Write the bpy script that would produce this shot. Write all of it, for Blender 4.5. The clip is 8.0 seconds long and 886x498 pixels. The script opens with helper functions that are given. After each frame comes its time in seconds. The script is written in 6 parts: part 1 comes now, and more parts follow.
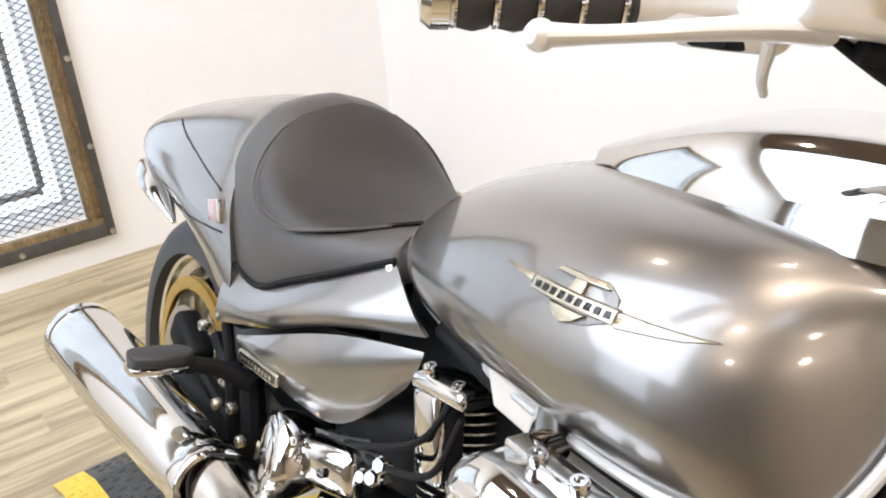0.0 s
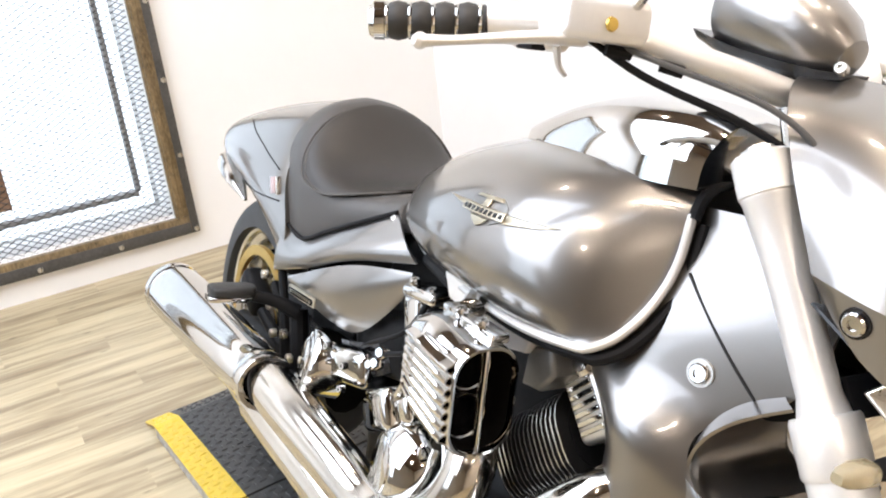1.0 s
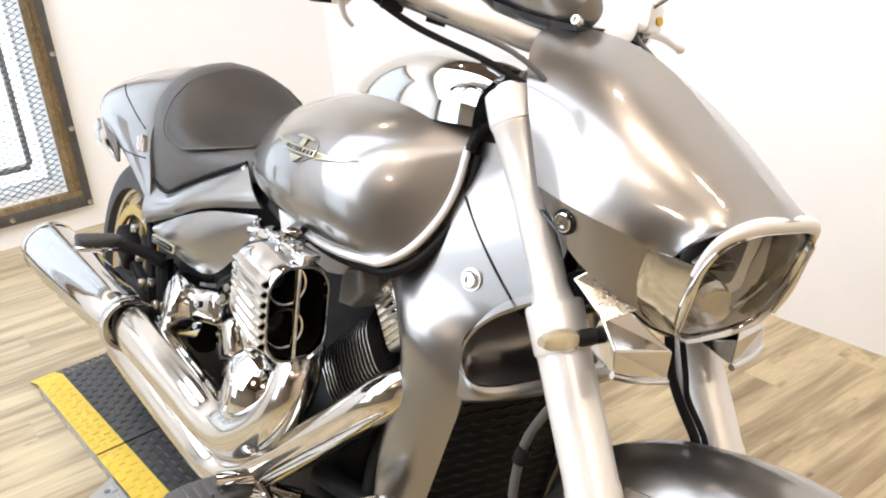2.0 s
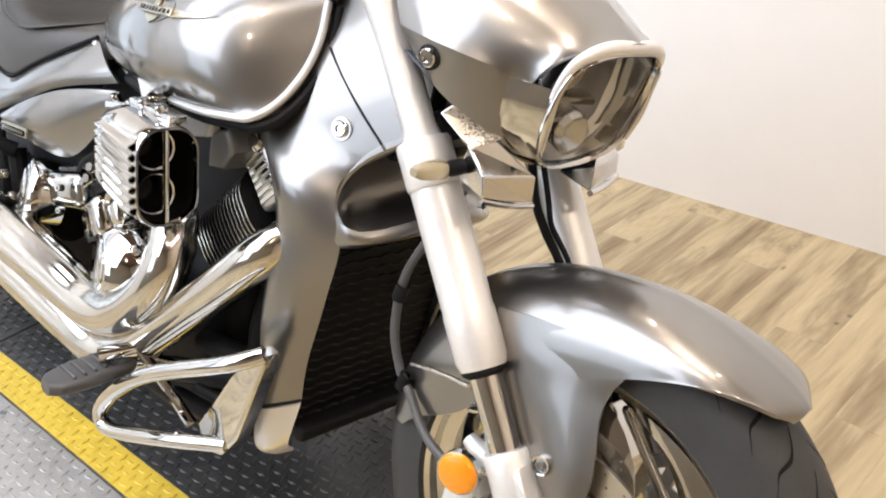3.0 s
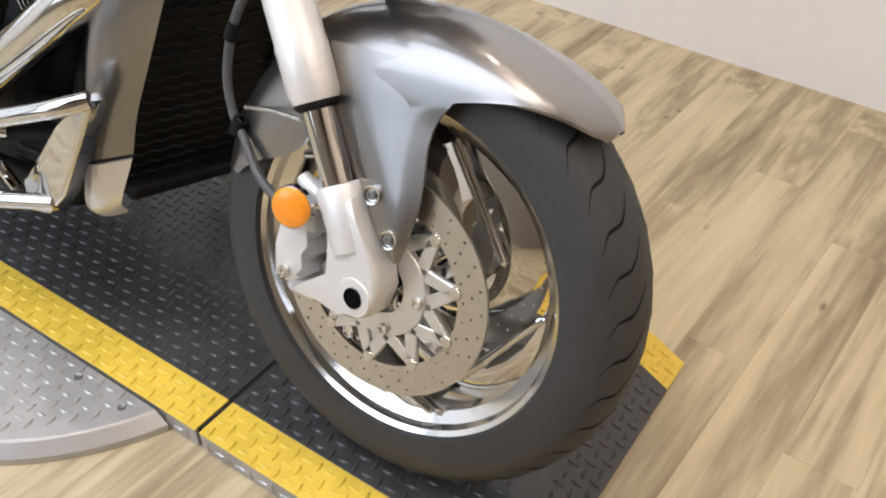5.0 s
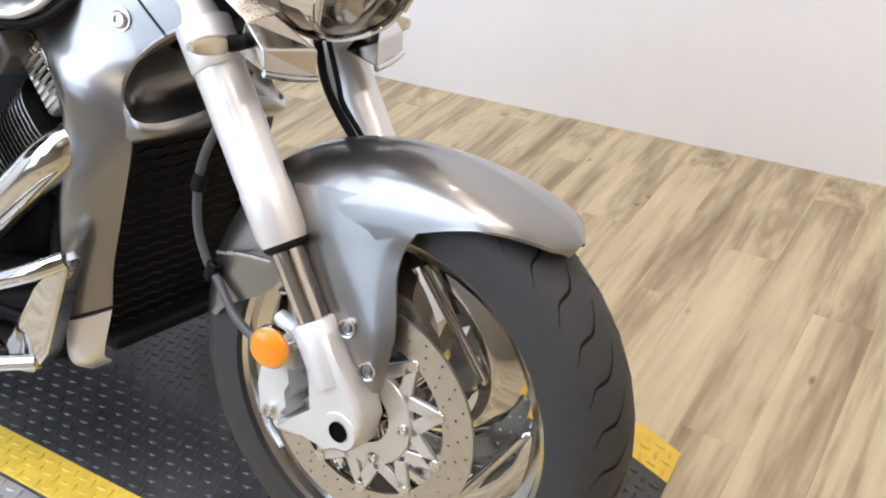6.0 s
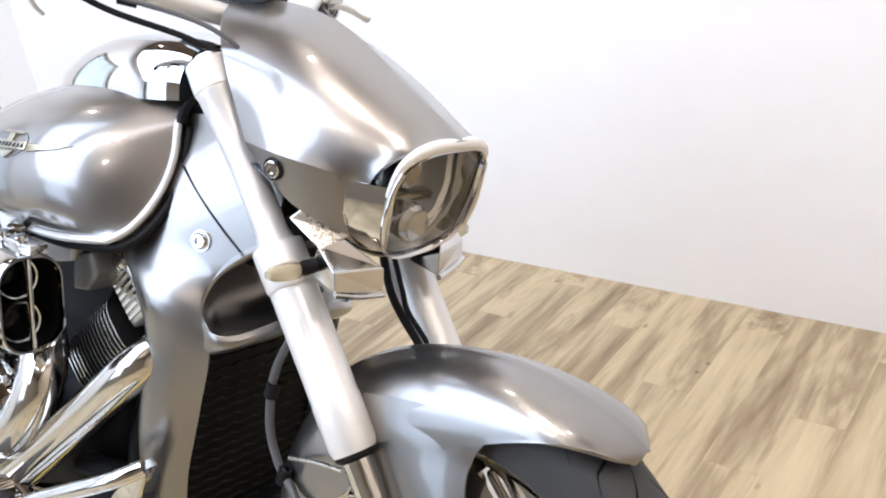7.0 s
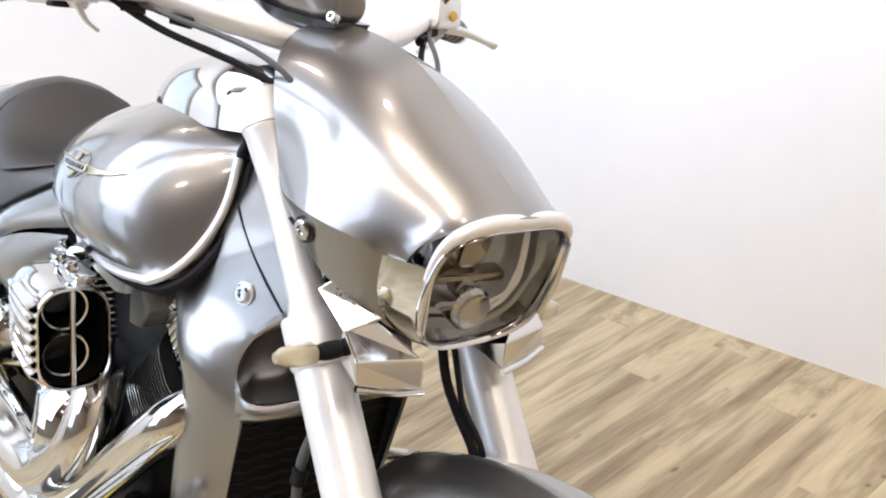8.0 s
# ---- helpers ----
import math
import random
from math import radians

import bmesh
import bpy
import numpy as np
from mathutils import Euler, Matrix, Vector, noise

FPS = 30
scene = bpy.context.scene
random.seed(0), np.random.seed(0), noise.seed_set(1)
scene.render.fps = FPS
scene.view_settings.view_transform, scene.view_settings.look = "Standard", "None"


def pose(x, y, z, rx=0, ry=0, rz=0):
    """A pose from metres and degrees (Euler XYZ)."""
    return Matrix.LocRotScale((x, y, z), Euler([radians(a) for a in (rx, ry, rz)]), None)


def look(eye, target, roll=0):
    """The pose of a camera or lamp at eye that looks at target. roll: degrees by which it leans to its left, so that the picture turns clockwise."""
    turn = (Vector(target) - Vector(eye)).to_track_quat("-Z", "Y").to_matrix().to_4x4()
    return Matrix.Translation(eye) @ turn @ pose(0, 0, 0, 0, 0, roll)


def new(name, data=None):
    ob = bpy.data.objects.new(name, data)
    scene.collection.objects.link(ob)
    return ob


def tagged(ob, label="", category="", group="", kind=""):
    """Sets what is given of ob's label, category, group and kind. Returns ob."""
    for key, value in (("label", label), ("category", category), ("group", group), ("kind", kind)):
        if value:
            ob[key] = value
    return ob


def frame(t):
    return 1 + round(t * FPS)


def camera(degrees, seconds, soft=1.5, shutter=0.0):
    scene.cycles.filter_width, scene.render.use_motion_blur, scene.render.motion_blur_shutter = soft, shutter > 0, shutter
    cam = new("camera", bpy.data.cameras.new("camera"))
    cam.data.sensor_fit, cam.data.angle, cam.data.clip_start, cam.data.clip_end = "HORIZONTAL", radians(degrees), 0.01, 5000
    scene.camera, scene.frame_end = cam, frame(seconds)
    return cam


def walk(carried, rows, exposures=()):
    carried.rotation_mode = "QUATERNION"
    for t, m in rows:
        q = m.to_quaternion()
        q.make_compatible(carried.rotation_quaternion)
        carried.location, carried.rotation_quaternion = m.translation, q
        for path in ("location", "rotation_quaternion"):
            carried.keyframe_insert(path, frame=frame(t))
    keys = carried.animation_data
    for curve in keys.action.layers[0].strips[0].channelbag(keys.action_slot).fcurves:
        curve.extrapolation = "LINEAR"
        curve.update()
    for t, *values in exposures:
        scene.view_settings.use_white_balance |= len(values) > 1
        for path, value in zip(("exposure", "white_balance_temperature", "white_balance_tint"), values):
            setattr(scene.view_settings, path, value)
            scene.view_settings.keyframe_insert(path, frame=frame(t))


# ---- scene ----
cam = camera(53.0, 8.0, soft=2.0)
PATH = [
    (0, (0.0023, -0.2776, 1.2866), (-1.4579, 0.8257, 0.4799), -5.83),
    (0.5, (0.2049, -0.3927, 1.3104), (-1.3353, 0.6320, 0.5503), -8.88),
    (1, (0.4457, -0.4399, 1.3280), (-1.1303, 0.5518, 0.5980), -6.84),
    (1.2, (0.5372, -0.4201, 1.3243), (-1.0427, 0.5584, 0.5851), -4.22),
    (2.3, (0.6987, -0.4303, 1.2892), (-0.6993, 0.7556, 0.4897), -6.54),
    (2.5, (0.7013, -0.4352, 1.2842), (-0.6348, 0.7807, 0.4261), -6.93),
    (3, (0.7348, -0.4817, 1.2418), (-0.4751, 0.7717, 0.2593), -5.14),
    (3.5, (0.7690, -0.5163, 1.2003), (-0.3059, 0.7782, 0.1191), -3.77),
    (4, (0.7939, -0.5361, 1.1696), (-0.1776, 0.7484, -0.0164), -1.62),
    (4.2, (0.8041, -0.5279, 1.1688), (-0.1580, 0.7232, -0.0597), -1.84),
    (5.3, (0.8158, -0.5335, 1.1256), (-0.0042, 0.7689, -0.1516), 1.50),
    (5.5, (0.8248, -0.5283, 1.1449), (-0.0260, 0.7986, -0.0860), -0.09),
    (6, (0.8284, -0.5090, 1.1782), (-0.0722, 0.8874, 0.0651), -4.26),
    (6.5, (0.8223, -0.5025, 1.2394), (-0.1845, 0.9477, 0.2997), -6.60),
    (6.7, (0.8119, -0.4985, 1.2659), (-0.2097, 0.9599, 0.3551), -6.57),
    (7, (0.8244, -0.5094, 1.2763), (-0.2372, 0.9699, 0.4489), -7.48),
    (7.5, (0.7947, -0.4259, 1.2723), (-0.3142, 0.9964, 0.4078), -7.84),
    (8, (0.8044, -0.2222, 1.2564), (-0.5978, 0.9796, 0.4887), -6.90),
]
EXPOSURES = [(0, -0.14, 6060, 10), (1.0, -0.05, 6020, 10), (2.5, -0.08, 6160, 10), (3.0, -0.14, 6060, 10), (3.5, -0.2, 6000, 10), (4.0, -0.3, 5950, 10), (5.5, -0.4, 5700, 10), (6.0, -0.22, 5520, 10), (6.5, -0.16, 5420, 10), (7.0, -0.1, 5470, 10), (8.0, -0.14, 5620, 10)]
walk(cam, [(t, look(eye, target, roll)) for t, eye, target, roll in PATH], EXPOSURES)

# ---- light ----
ROOM = radians(-3.3)          # the room's walls stand slightly turned against the platform
world = bpy.data.worlds.new("world")
scene.world = world
world.use_nodes = True
world.node_tree.nodes["Background"].inputs[0].default_value = (0.85, 0.92, 1.0, 1)
world.node_tree.nodes["Background"].inputs[1].default_value = 0.3


def area_lamp(name, place, target, size, size_y, watts, colour=(1, 1, 1), shape="RECTANGLE"):
    data = bpy.data.lights.new(name, "AREA")
    data.shape, data.size, data.size_y, data.energy, data.color = shape, size, size_y, watts, colour
    ob = new(name, data)
    ob.matrix_world = look(place, target)
    return ob


# ---- materials ----
def material(name, colour, rough=0.5, metal=0.0, coat=0.0, var=0.0, scale=8.0, bump=0.0, bump_scale=60.0, rough_var=0.0, coat_rough=0.03, rand=0.0, spec=0.5, stretch=(1, 1, 1)):
    m = bpy.data.materials.new(name)
    m.use_nodes = True
    nt = m.node_tree
    b = nt.nodes["Principled BSDF"]
    b.inputs["Base Color"].default_value = (*colour, 1)
    b.inputs["Roughness"].default_value = rough
    b.inputs["Metallic"].default_value = metal
    b.inputs["Coat Weight"].default_value = coat
    b.inputs["Specular IOR Level"].default_value = spec
    b.inputs["Coat Roughness"].default_value = coat_rough
    tc = nt.nodes.new("ShaderNodeTexCoord")
    mp = nt.nodes.new("ShaderNodeMapping")
    mp.inputs["Scale"].default_value = stretch
    nt.links.new(tc.outputs["Object"], mp.inputs["Vector"])
    if var or rough_var or rand:
        n1 = nt.nodes.new("ShaderNodeTexNoise")
        n1.inputs["Scale"].default_value, n1.inputs["Detail"].default_value = scale, 6
        n2 = nt.nodes.new("ShaderNodeTexNoise")
        n2.inputs["Scale"].default_value, n2.inputs["Detail"].default_value = scale * 9, 4
        for n in (n1, n2):
            nt.links.new(mp.outputs[0], n.inputs["Vector"])
        add = nt.nodes.new("ShaderNodeMath")
        add.operation = "ADD"
        nt.links.new(n1.outputs["Fac"], add.inputs[0])
        nt.links.new(n2.outputs["Fac"], add.inputs[1])
        last = add
        if rand:
            oi = nt.nodes.new("ShaderNodeObjectInfo")
            mul = nt.nodes.new("ShaderNodeMath")
            mul.operation = "MULTIPLY_ADD"
            mul.inputs[1].default_value = rand
            nt.links.new(oi.outputs["Random"], mul.inputs[0])
            nt.links.new(add.outputs[0], mul.inputs[2])
            last = mul
        mr = nt.nodes.new("ShaderNodeMapRange")
        mr.inputs[1].default_value, mr.inputs[2].default_value = 0.6, 1.4 + rand
        mr.inputs[3].default_value, mr.inputs[4].default_value = 1 - var, 1 + var
        nt.links.new(last.outputs[0], mr.inputs[0])
        mix = nt.nodes.new("ShaderNodeVectorMath")
        mix.operation = "SCALE"
        mix.inputs[0].default_value = colour
        nt.links.new(mr.outputs[0], mix.inputs["Scale"])
        nt.links.new(mix.outputs[0], b.inputs["Base Color"])
        if rough_var:
            rr = nt.nodes.new("ShaderNodeMapRange")
            rr.inputs[1].default_value, rr.inputs[2].default_value = 0.6, 1.4
            rr.inputs[3].default_value, rr.inputs[4].default_value = max(0.01, rough - rough_var), rough + rough_var
            nt.links.new(add.outputs[0], rr.inputs[0])
            nt.links.new(rr.outputs[0], b.inputs["Roughness"])
    if bump:
        nb = nt.nodes.new("ShaderNodeTexNoise")
        nb.inputs["Scale"].default_value, nb.inputs["Detail"].default_value = bump_scale, 5
        nt.links.new(mp.outputs[0], nb.inputs["Vector"])
        bp = nt.nodes.new("ShaderNodeBump")
        bp.inputs["Strength"].default_value, bp.inputs["Distance"].default_value = bump, 0.002
        nt.links.new(nb.outputs["Fac"], bp.inputs["Height"])
        nt.links.new(bp.outputs[0], b.inputs["Normal"])
    return m


M_PAINT = material("silver_metallic_paint", (0.236, 0.226, 0.216), 0.33, 0.95, 1.0, 0.02, 40, rough_var=0.015, coat_rough=0.07)
M_PAINT.node_tree.nodes["Principled BSDF"].inputs["Coat IOR"].default_value = 1.6
M_FORK = material("satin_silver_paint", (0.76, 0.755, 0.745), 0.34, 0.4, 0.3, 0.03, 20, rough_var=0.04)
M_CAST = material("cast_silver_paint", (0.70, 0.70, 0.69), 0.42, 0.45, 0.2, 0.04, 40, 0.08, 220)
M_CHROME = material("chrome", (0.63, 0.625, 0.61), 0.06, 1.0, 0, 0.03, 12, rough_var=0.025)
M_SATIN = material("satin_chrome", (0.68, 0.67, 0.65), 0.16, 1.0, 0, 0.03, 12, rough_var=0.03)
M_PIPE = material("warm_chrome_pipe", (0.60, 0.575, 0.53), 0.12, 1.0, 0, 0.05, 10, rough_var=0.04)
M_STEEL = material("brushed_steel", (0.62, 0.60, 0.55), 0.28, 1.0, 0, 0.06, 30, rough_var=0.06)
M_DISC = material("brake_disc_steel", (0.54, 0.51, 0.45), 0.36, 1.0, 0, 0.08, 60, 0.05, 400, rough_var=0.08)
M_ALU = material("cast_aluminium", (0.66, 0.66, 0.65), 0.34, 0.85, 0, 0.05, 30, 0.06, 200)
M_BLACK = material("black_plastic", (0.008, 0.008, 0.009), 0.55, 0, 0, 0.15, 30, 0.08, 160, spec=0.14)
M_GLOSSBLACK = material("black_gloss", (0.008, 0.008, 0.009), 0.2, 0, 0.2, 0.1, 30, spec=0.35)
M_ENGINE = material("black_engine_casting", (0.008, 0.008, 0.0085), 0.5, 0.0, 0, 0.2, 25, 0.15, 120, rough_var=0.1, spec=0.12)
M_RUBBER = material("tyre_rubber", (0.034, 0.0345, 0.035), 0.58, 0, 0, 0.2, 20, 0.12, 180, rough_var=0.1, spec=0.45)
M_GRIP = material("grip_rubber", (0.025, 0.025, 0.025), 0.55, 0, 0, 0.15, 60, 0.1, 300)
M_VINYL = material("seat_vinyl", (0.062, 0.059, 0.056), 0.44, 0, 0, 0.08, 30, 0.25, 700, rough_var=0.05)
M_SUEDE = material("seat_insert_vinyl", (0.026, 0.0238, 0.021), 0.42, 0, 0, 0.10, 30, 0.3, 900, rough_var=0.05)
M_RADIATOR = material("black_radiator", (0.004, 0.004, 0.004), 0.6, 0.0, 0, 0.2, 40, spec=0.2)
M_WHITELINE = material("white_trim", (0.62, 0.62, 0.61), 0.3, 0.4, 0.3, 0.03, 30)
M_WALL = material("white_wall_paint", (0.86, 0.855, 0.845), 0.55, 0, 0, 0.015, 1.2, 0.05, 300)
M_CEIL = material("white_ceiling", (0.80, 0.79, 0.77), 0.7, 0, 0, 0.02, 2, 0.05, 120)
M_CEILWOOD = material("brown_timber_boards", (0.11, 0.07, 0.042), 0.5, 0, 0, 0.3, 3, 0.1, 40, stretch=(1, 0.15, 1))
M_NEARWALL = material("brown_wall_paint", (0.20, 0.178, 0.148), 0.6, 0, 0, 0.05, 2, 0.05, 200)
M_FRONTWALL = material("cream_wall_paint", (0.60, 0.55, 0.48), 0.6, 0, 0, 0.04, 2, 0.05, 200)
M_TIMBER = material("brown_timber", (0.36, 0.22, 0.13), 0.6, 0, 0, 0.25, 4, 0.1, 40)
M_FRAME = material("rusty_weathered_steel", (0.20, 0.145, 0.075), 0.5, 0.2, 0, 0.8, 14, 0.2, 60, rough_var=0.12, stretch=(1, 1, 0.4))
M_STRIP = material("dark_steel_strip", (0.085, 0.082, 0.078), 0.45, 0.3, 0, 0.3, 10, 0.1, 60)
M_INNER = material("pale_grey_metal", (0.30, 0.30, 0.30), 0.5, 0.0, 0, 0.1, 10)
M_MESH = material("expanded_metal", (0.05, 0.05, 0.052), 0.4, 0.8, 0, 0.2, 30)
M_MATBLACK = material("black_painted_tread_plate", (0.056, 0.056, 0.056), 0.36, 0.25, 0, 0.25, 6, 0.15, 90, rough_var=0.12)
M_YELLOW = material("yellow_safety_paint", (0.66, 0.47, 0.05), 0.42, 0, 0.05, 0.16, 7, 0.12, 70, rough_var=0.1)
M_TREAD = material("bare_tread_plate", (0.43, 0.42, 0.405), 0.42, 0.55, 0, 0.10, 6, 0.05, 90, rough_var=0.1)
M_MATTBLACK = material("matt_black", (0.004, 0.004, 0.004), 0.9, 0, 0, 0.2, 30, spec=0.05)
M_DARKGAP = material("dark_gap", (0.01, 0.01, 0.01), 0.8)
M_HOSE = material("hose_rubber", (0.07, 0.07, 0.072), 0.45, 0, 0, 0.1, 40)
M_GOLD = material("gold_anodised", (0.62, 0.42, 0.10), 0.3, 0.9, 0, 0.08, 40)
M_BADGE = material("pewter_badge", (0.50, 0.46, 0.36), 0.28, 1.0, 0, 0.1, 60)
M_DULLCAST = material("dull_cast_metal", (0.20, 0.20, 0.195), 0.42, 0.6, 0, 0.08, 30, 0.08, 200)
M_SMOKECHROME = material("dark_chrome", (0.40, 0.37, 0.32), 0.07, 1.0, 0, 0.04, 12, rough_var=0.02)
M_REFL = material("headlamp_reflector", (0.90, 0.90, 0.89), 0.20, 0.45)
M_CLEARAMBER = material("clear_signal_lens", (0.62, 0.55, 0.38), 0.08, 0, 0.8, 0.05, 60)
M_CLEARAMBER.node_tree.nodes["Principled BSDF"].inputs["Transmission Weight"].default_value = 0.55
M_AMBER = material("amber_reflector", (0.90, 0.29, 0.004), 0.15, 0, 0.8, 0.12, 90, 0.3, 400)
M_AMBER.node_tree.nodes["Principled BSDF"].inputs["Subsurface Weight"].default_value = 0.2
M_REDLENS = material("red_lens", (0.42, 0.29, 0.28), 0.12, 0, 0.8)


def glass_material():
    m = bpy.data.materials.new("clear_glass")
    m.use_nodes = True
    b = m.node_tree.nodes["Principled BSDF"]
    b.inputs["Transmission Weight"].default_value = 1.0
    b.inputs["Roughness"].default_value = 0.02
    b.inputs["IOR"].default_value = 1.12
    return m


M_GLASS = glass_material()


def plank_material():
    m = bpy.data.materials.new("pale_oak_vinyl")
    m.use_nodes = True
    nt = m.node_tree
    b = nt.nodes["Principled BSDF"]
    tc, oi = nt.nodes.new("ShaderNodeTexCoord"), nt.nodes.new("ShaderNodeObjectInfo")
    mp = nt.nodes.new("ShaderNodeMapping")
    mp.inputs["Scale"].default_value = (9, 0.75, 1)
    shift = nt.nodes.new("ShaderNodeVectorMath")
    shift.operation = "SCALE"
    shift.inputs[0].default_value = (37, 91, 13)
    nt.links.new(oi.outputs["Random"], shift.inputs["Scale"])
    nt.links.new(tc.outputs["Object"], mp.inputs["Vector"])
    addv = nt.nodes.new("ShaderNodeVectorMath")
    nt.links.new(mp.outputs[0], addv.inputs[0])
    nt.links.new(shift.outputs[0], addv.inputs[1])
    n1 = nt.nodes.new("ShaderNodeTexNoise")
    n1.inputs["Scale"].default_value, n1.inputs["Detail"].default_value, n1.inputs["Distortion"].default_value = 1.6, 7, 0.5
    n2 = nt.nodes.new("ShaderNodeTexNoise")
    n2.inputs["Scale"].default_value, n2.inputs["Detail"].default_value = 9, 5
    for n in (n1, n2):
        nt.links.new(addv.outputs[0], n.inputs["Vector"])
    mixf = nt.nodes.new("ShaderNodeMath")
    mixf.operation = "MULTIPLY_ADD"
    mixf.inputs[1].default_value = 0.35
    nt.links.new(n2.outputs["Fac"], mixf.inputs[0])
    nt.links.new(n1.outputs["Fac"], mixf.inputs[2])
    tone = nt.nodes.new("ShaderNodeMath")
    tone.operation = "MULTIPLY_ADD"
    tone.inputs[1].default_value = 0.03
    nt.links.new(oi.outputs["Random"], tone.inputs[0])
    nt.links.new(mixf.outputs[0], tone.inputs[2])
    ramp = nt.nodes.new("ShaderNodeValToRGB")
    e = ramp.color_ramp.elements
    e[0].position, e[0].color = 0.43, (0.183, 0.134, 0.072, 1)
    e[1].position, e[1].color = 0.90, (0.546, 0.464, 0.297, 1)
    for pos, col in ((0.53, (0.261, 0.199, 0.117, 1)), (0.63, (0.340, 0.274, 0.169, 1)), (0.72, (0.441, 0.365, 0.227, 1))):
        ramp.color_ramp.elements.new(pos).color = col
    nt.links.new(tone.outputs[0], ramp.inputs[0])
    # small dark knots and flecks
    kv = nt.nodes.new("ShaderNodeTexVoronoi")
    kv.inputs["Scale"].default_value = 5.5
    kmap = nt.nodes.new("ShaderNodeMapping")
    kmap.inputs["Scale"].default_value = (2.2, 0.9, 1)
    kadd = nt.nodes.new("ShaderNodeVectorMath")
    nt.links.new(tc.outputs["Object"], kmap.inputs["Vector"])
    nt.links.new(kmap.outputs[0], kadd.inputs[0])
    nt.links.new(shift.outputs[0], kadd.inputs[1])
    nt.links.new(kadd.outputs[0], kv.inputs["Vector"])
    kr = nt.nodes.new("ShaderNodeMapRange")
    kr.inputs[1].default_value, kr.inputs[2].default_value, kr.inputs[3].default_value, kr.inputs[4].default_value = 0.02, 0.10, 0.35, 1.0
    nt.links.new(kv.outputs["Distance"], kr.inputs[0])
    kmul = nt.nodes.new("ShaderNodeVectorMath")
    kmul.operation = "SCALE"
    nt.links.new(ramp.outputs[0], kmul.inputs[0])
    nt.links.new(kr.outputs[0], kmul.inputs["Scale"])
    nt.links.new(kmul.outputs[0], b.inputs["Base Color"])
    b.inputs["Roughness"].default_value = 0.40
    bp = nt.nodes.new("ShaderNodeBump")
    bp.inputs["Strength"].default_value, bp.inputs["Distance"].default_value = 0.15, 0.001
    nt.links.new(n2.outputs["Fac"], bp.inputs["Height"])
    nt.links.new(bp.outputs[0], b.inputs["Normal"])
    return m


M_PLANK = plank_material()


def glow_material(name, colour, strength):
    m = bpy.data.materials.new(name)
    m.use_nodes = True
    nt = m.node_tree
    nt.nodes.remove(nt.nodes["Principled BSDF"])
    em = nt.nodes.new("ShaderNodeEmission")
    em.inputs[0].default_value, em.inputs[1].default_value = (*colour, 1), strength
    nt.links.new(em.outputs[0], nt.nodes["Material Output"].inputs["Surface"])
    return m


M_LAMPGLOW = glow_material("lamp_glow", (1.0, 0.85, 0.68), 30.0)
# blind glows itself, standing in for daylight on it and the reveal
M_BLIND = glow_material("glowing_blind", (0.90, 0.95, 1.0), 2.3)
# glow outside the unseen near window, added to light that side
M_ADDED_GLOW = glow_material("added_window_glow", (0.90, 0.95, 1.0), 2.4)


# ---- mesh helpers ----
def mesh_of(bm, smooth=True, angle=35):
    bmesh.ops.recalc_face_normals(bm, faces=bm.faces[:])
    me = bpy.data.meshes.new("mesh")
    bm.to_mesh(me)
    bm.free()
    if smooth:
        for p in me.polygons:
            p.use_smooth = True
        me.set_sharp_from_angle(angle=radians(angle))
    return me


def part(name, bm, mat, parent=None, label="", smooth=True, angle=35):
    me = bm if isinstance(bm, bpy.types.Mesh) else mesh_of(bm, smooth, angle)
    if not me.materials:
        me.materials.append(mat)
    me.name = name
    ob = new(name, me)
    ob.parent = parent
    if label:
        tagged(ob, label)
    return ob


def thing(name, label, category, m=None, group="", kind=""):
    ob = new(name)
    ob.empty_display_size = 0.05
    if m is not None:
        ob.matrix_world = m
    return tagged(ob, label, category, group, kind)


def cat_rom(pts, n):
    """n points along a smooth curve through pts."""
    p = [Vector(q) for q in pts]
    if len(p) == 2:
        return [p[0].lerp(p[1], i / (n - 1)) for i in range(n)]
    out = []
    for i in range(n):
        u = i / (n - 1) * (len(p) - 1)
        k = min(int(u), len(p) - 2)
        f = u - k
        a, b, c, d = p[max(k - 1, 0)], p[k], p[k + 1], p[min(k + 2, len(p) - 1)]
        if k == 0:
            a = b + (b - c)
        if k + 2 > len(p) - 1:
            d = c + (c - b)
        out.append(0.5 * ((2 * b) + (c - a) * f + (2 * a - 5 * b + 4 * c - d) * f * f + (3 * b - a - 3 * c + d) * f ** 3))
    return out


def loft(rings, closed=True, cap=True, bm=None):
    bm = bm or bmesh.new()
    vs = [[bm.verts.new(p) for p in r] for r in rings]
    n = len(rings[0])
    for a, b in zip(vs, vs[1:]):
        for i in range(n if closed else n - 1):
            j = (i + 1) % n
            bm.faces.new((a[i], a[j], b[j], b[i]))
    if cap and closed:
        bm.faces.new(vs[0][::-1])
        bm.faces.new(vs[-1])
    return bm


def frames_along(pts):
    tang = []
    for i in range(len(pts)):
        t = (pts[min(i + 1, len(pts) - 1)] - pts[max(i - 1, 0)]).normalized()
        tang.append(t)
    up = Vector((0, 0, 1)) if abs(tang[0].z) < 0.9 else Vector((0, 1, 0))
    out, u = [], tang[0].cross(up).normalized()
    for t in tang:
        u = (u - t * u.dot(t)).normalized()
        out.append((u, t.cross(u)))
    return out


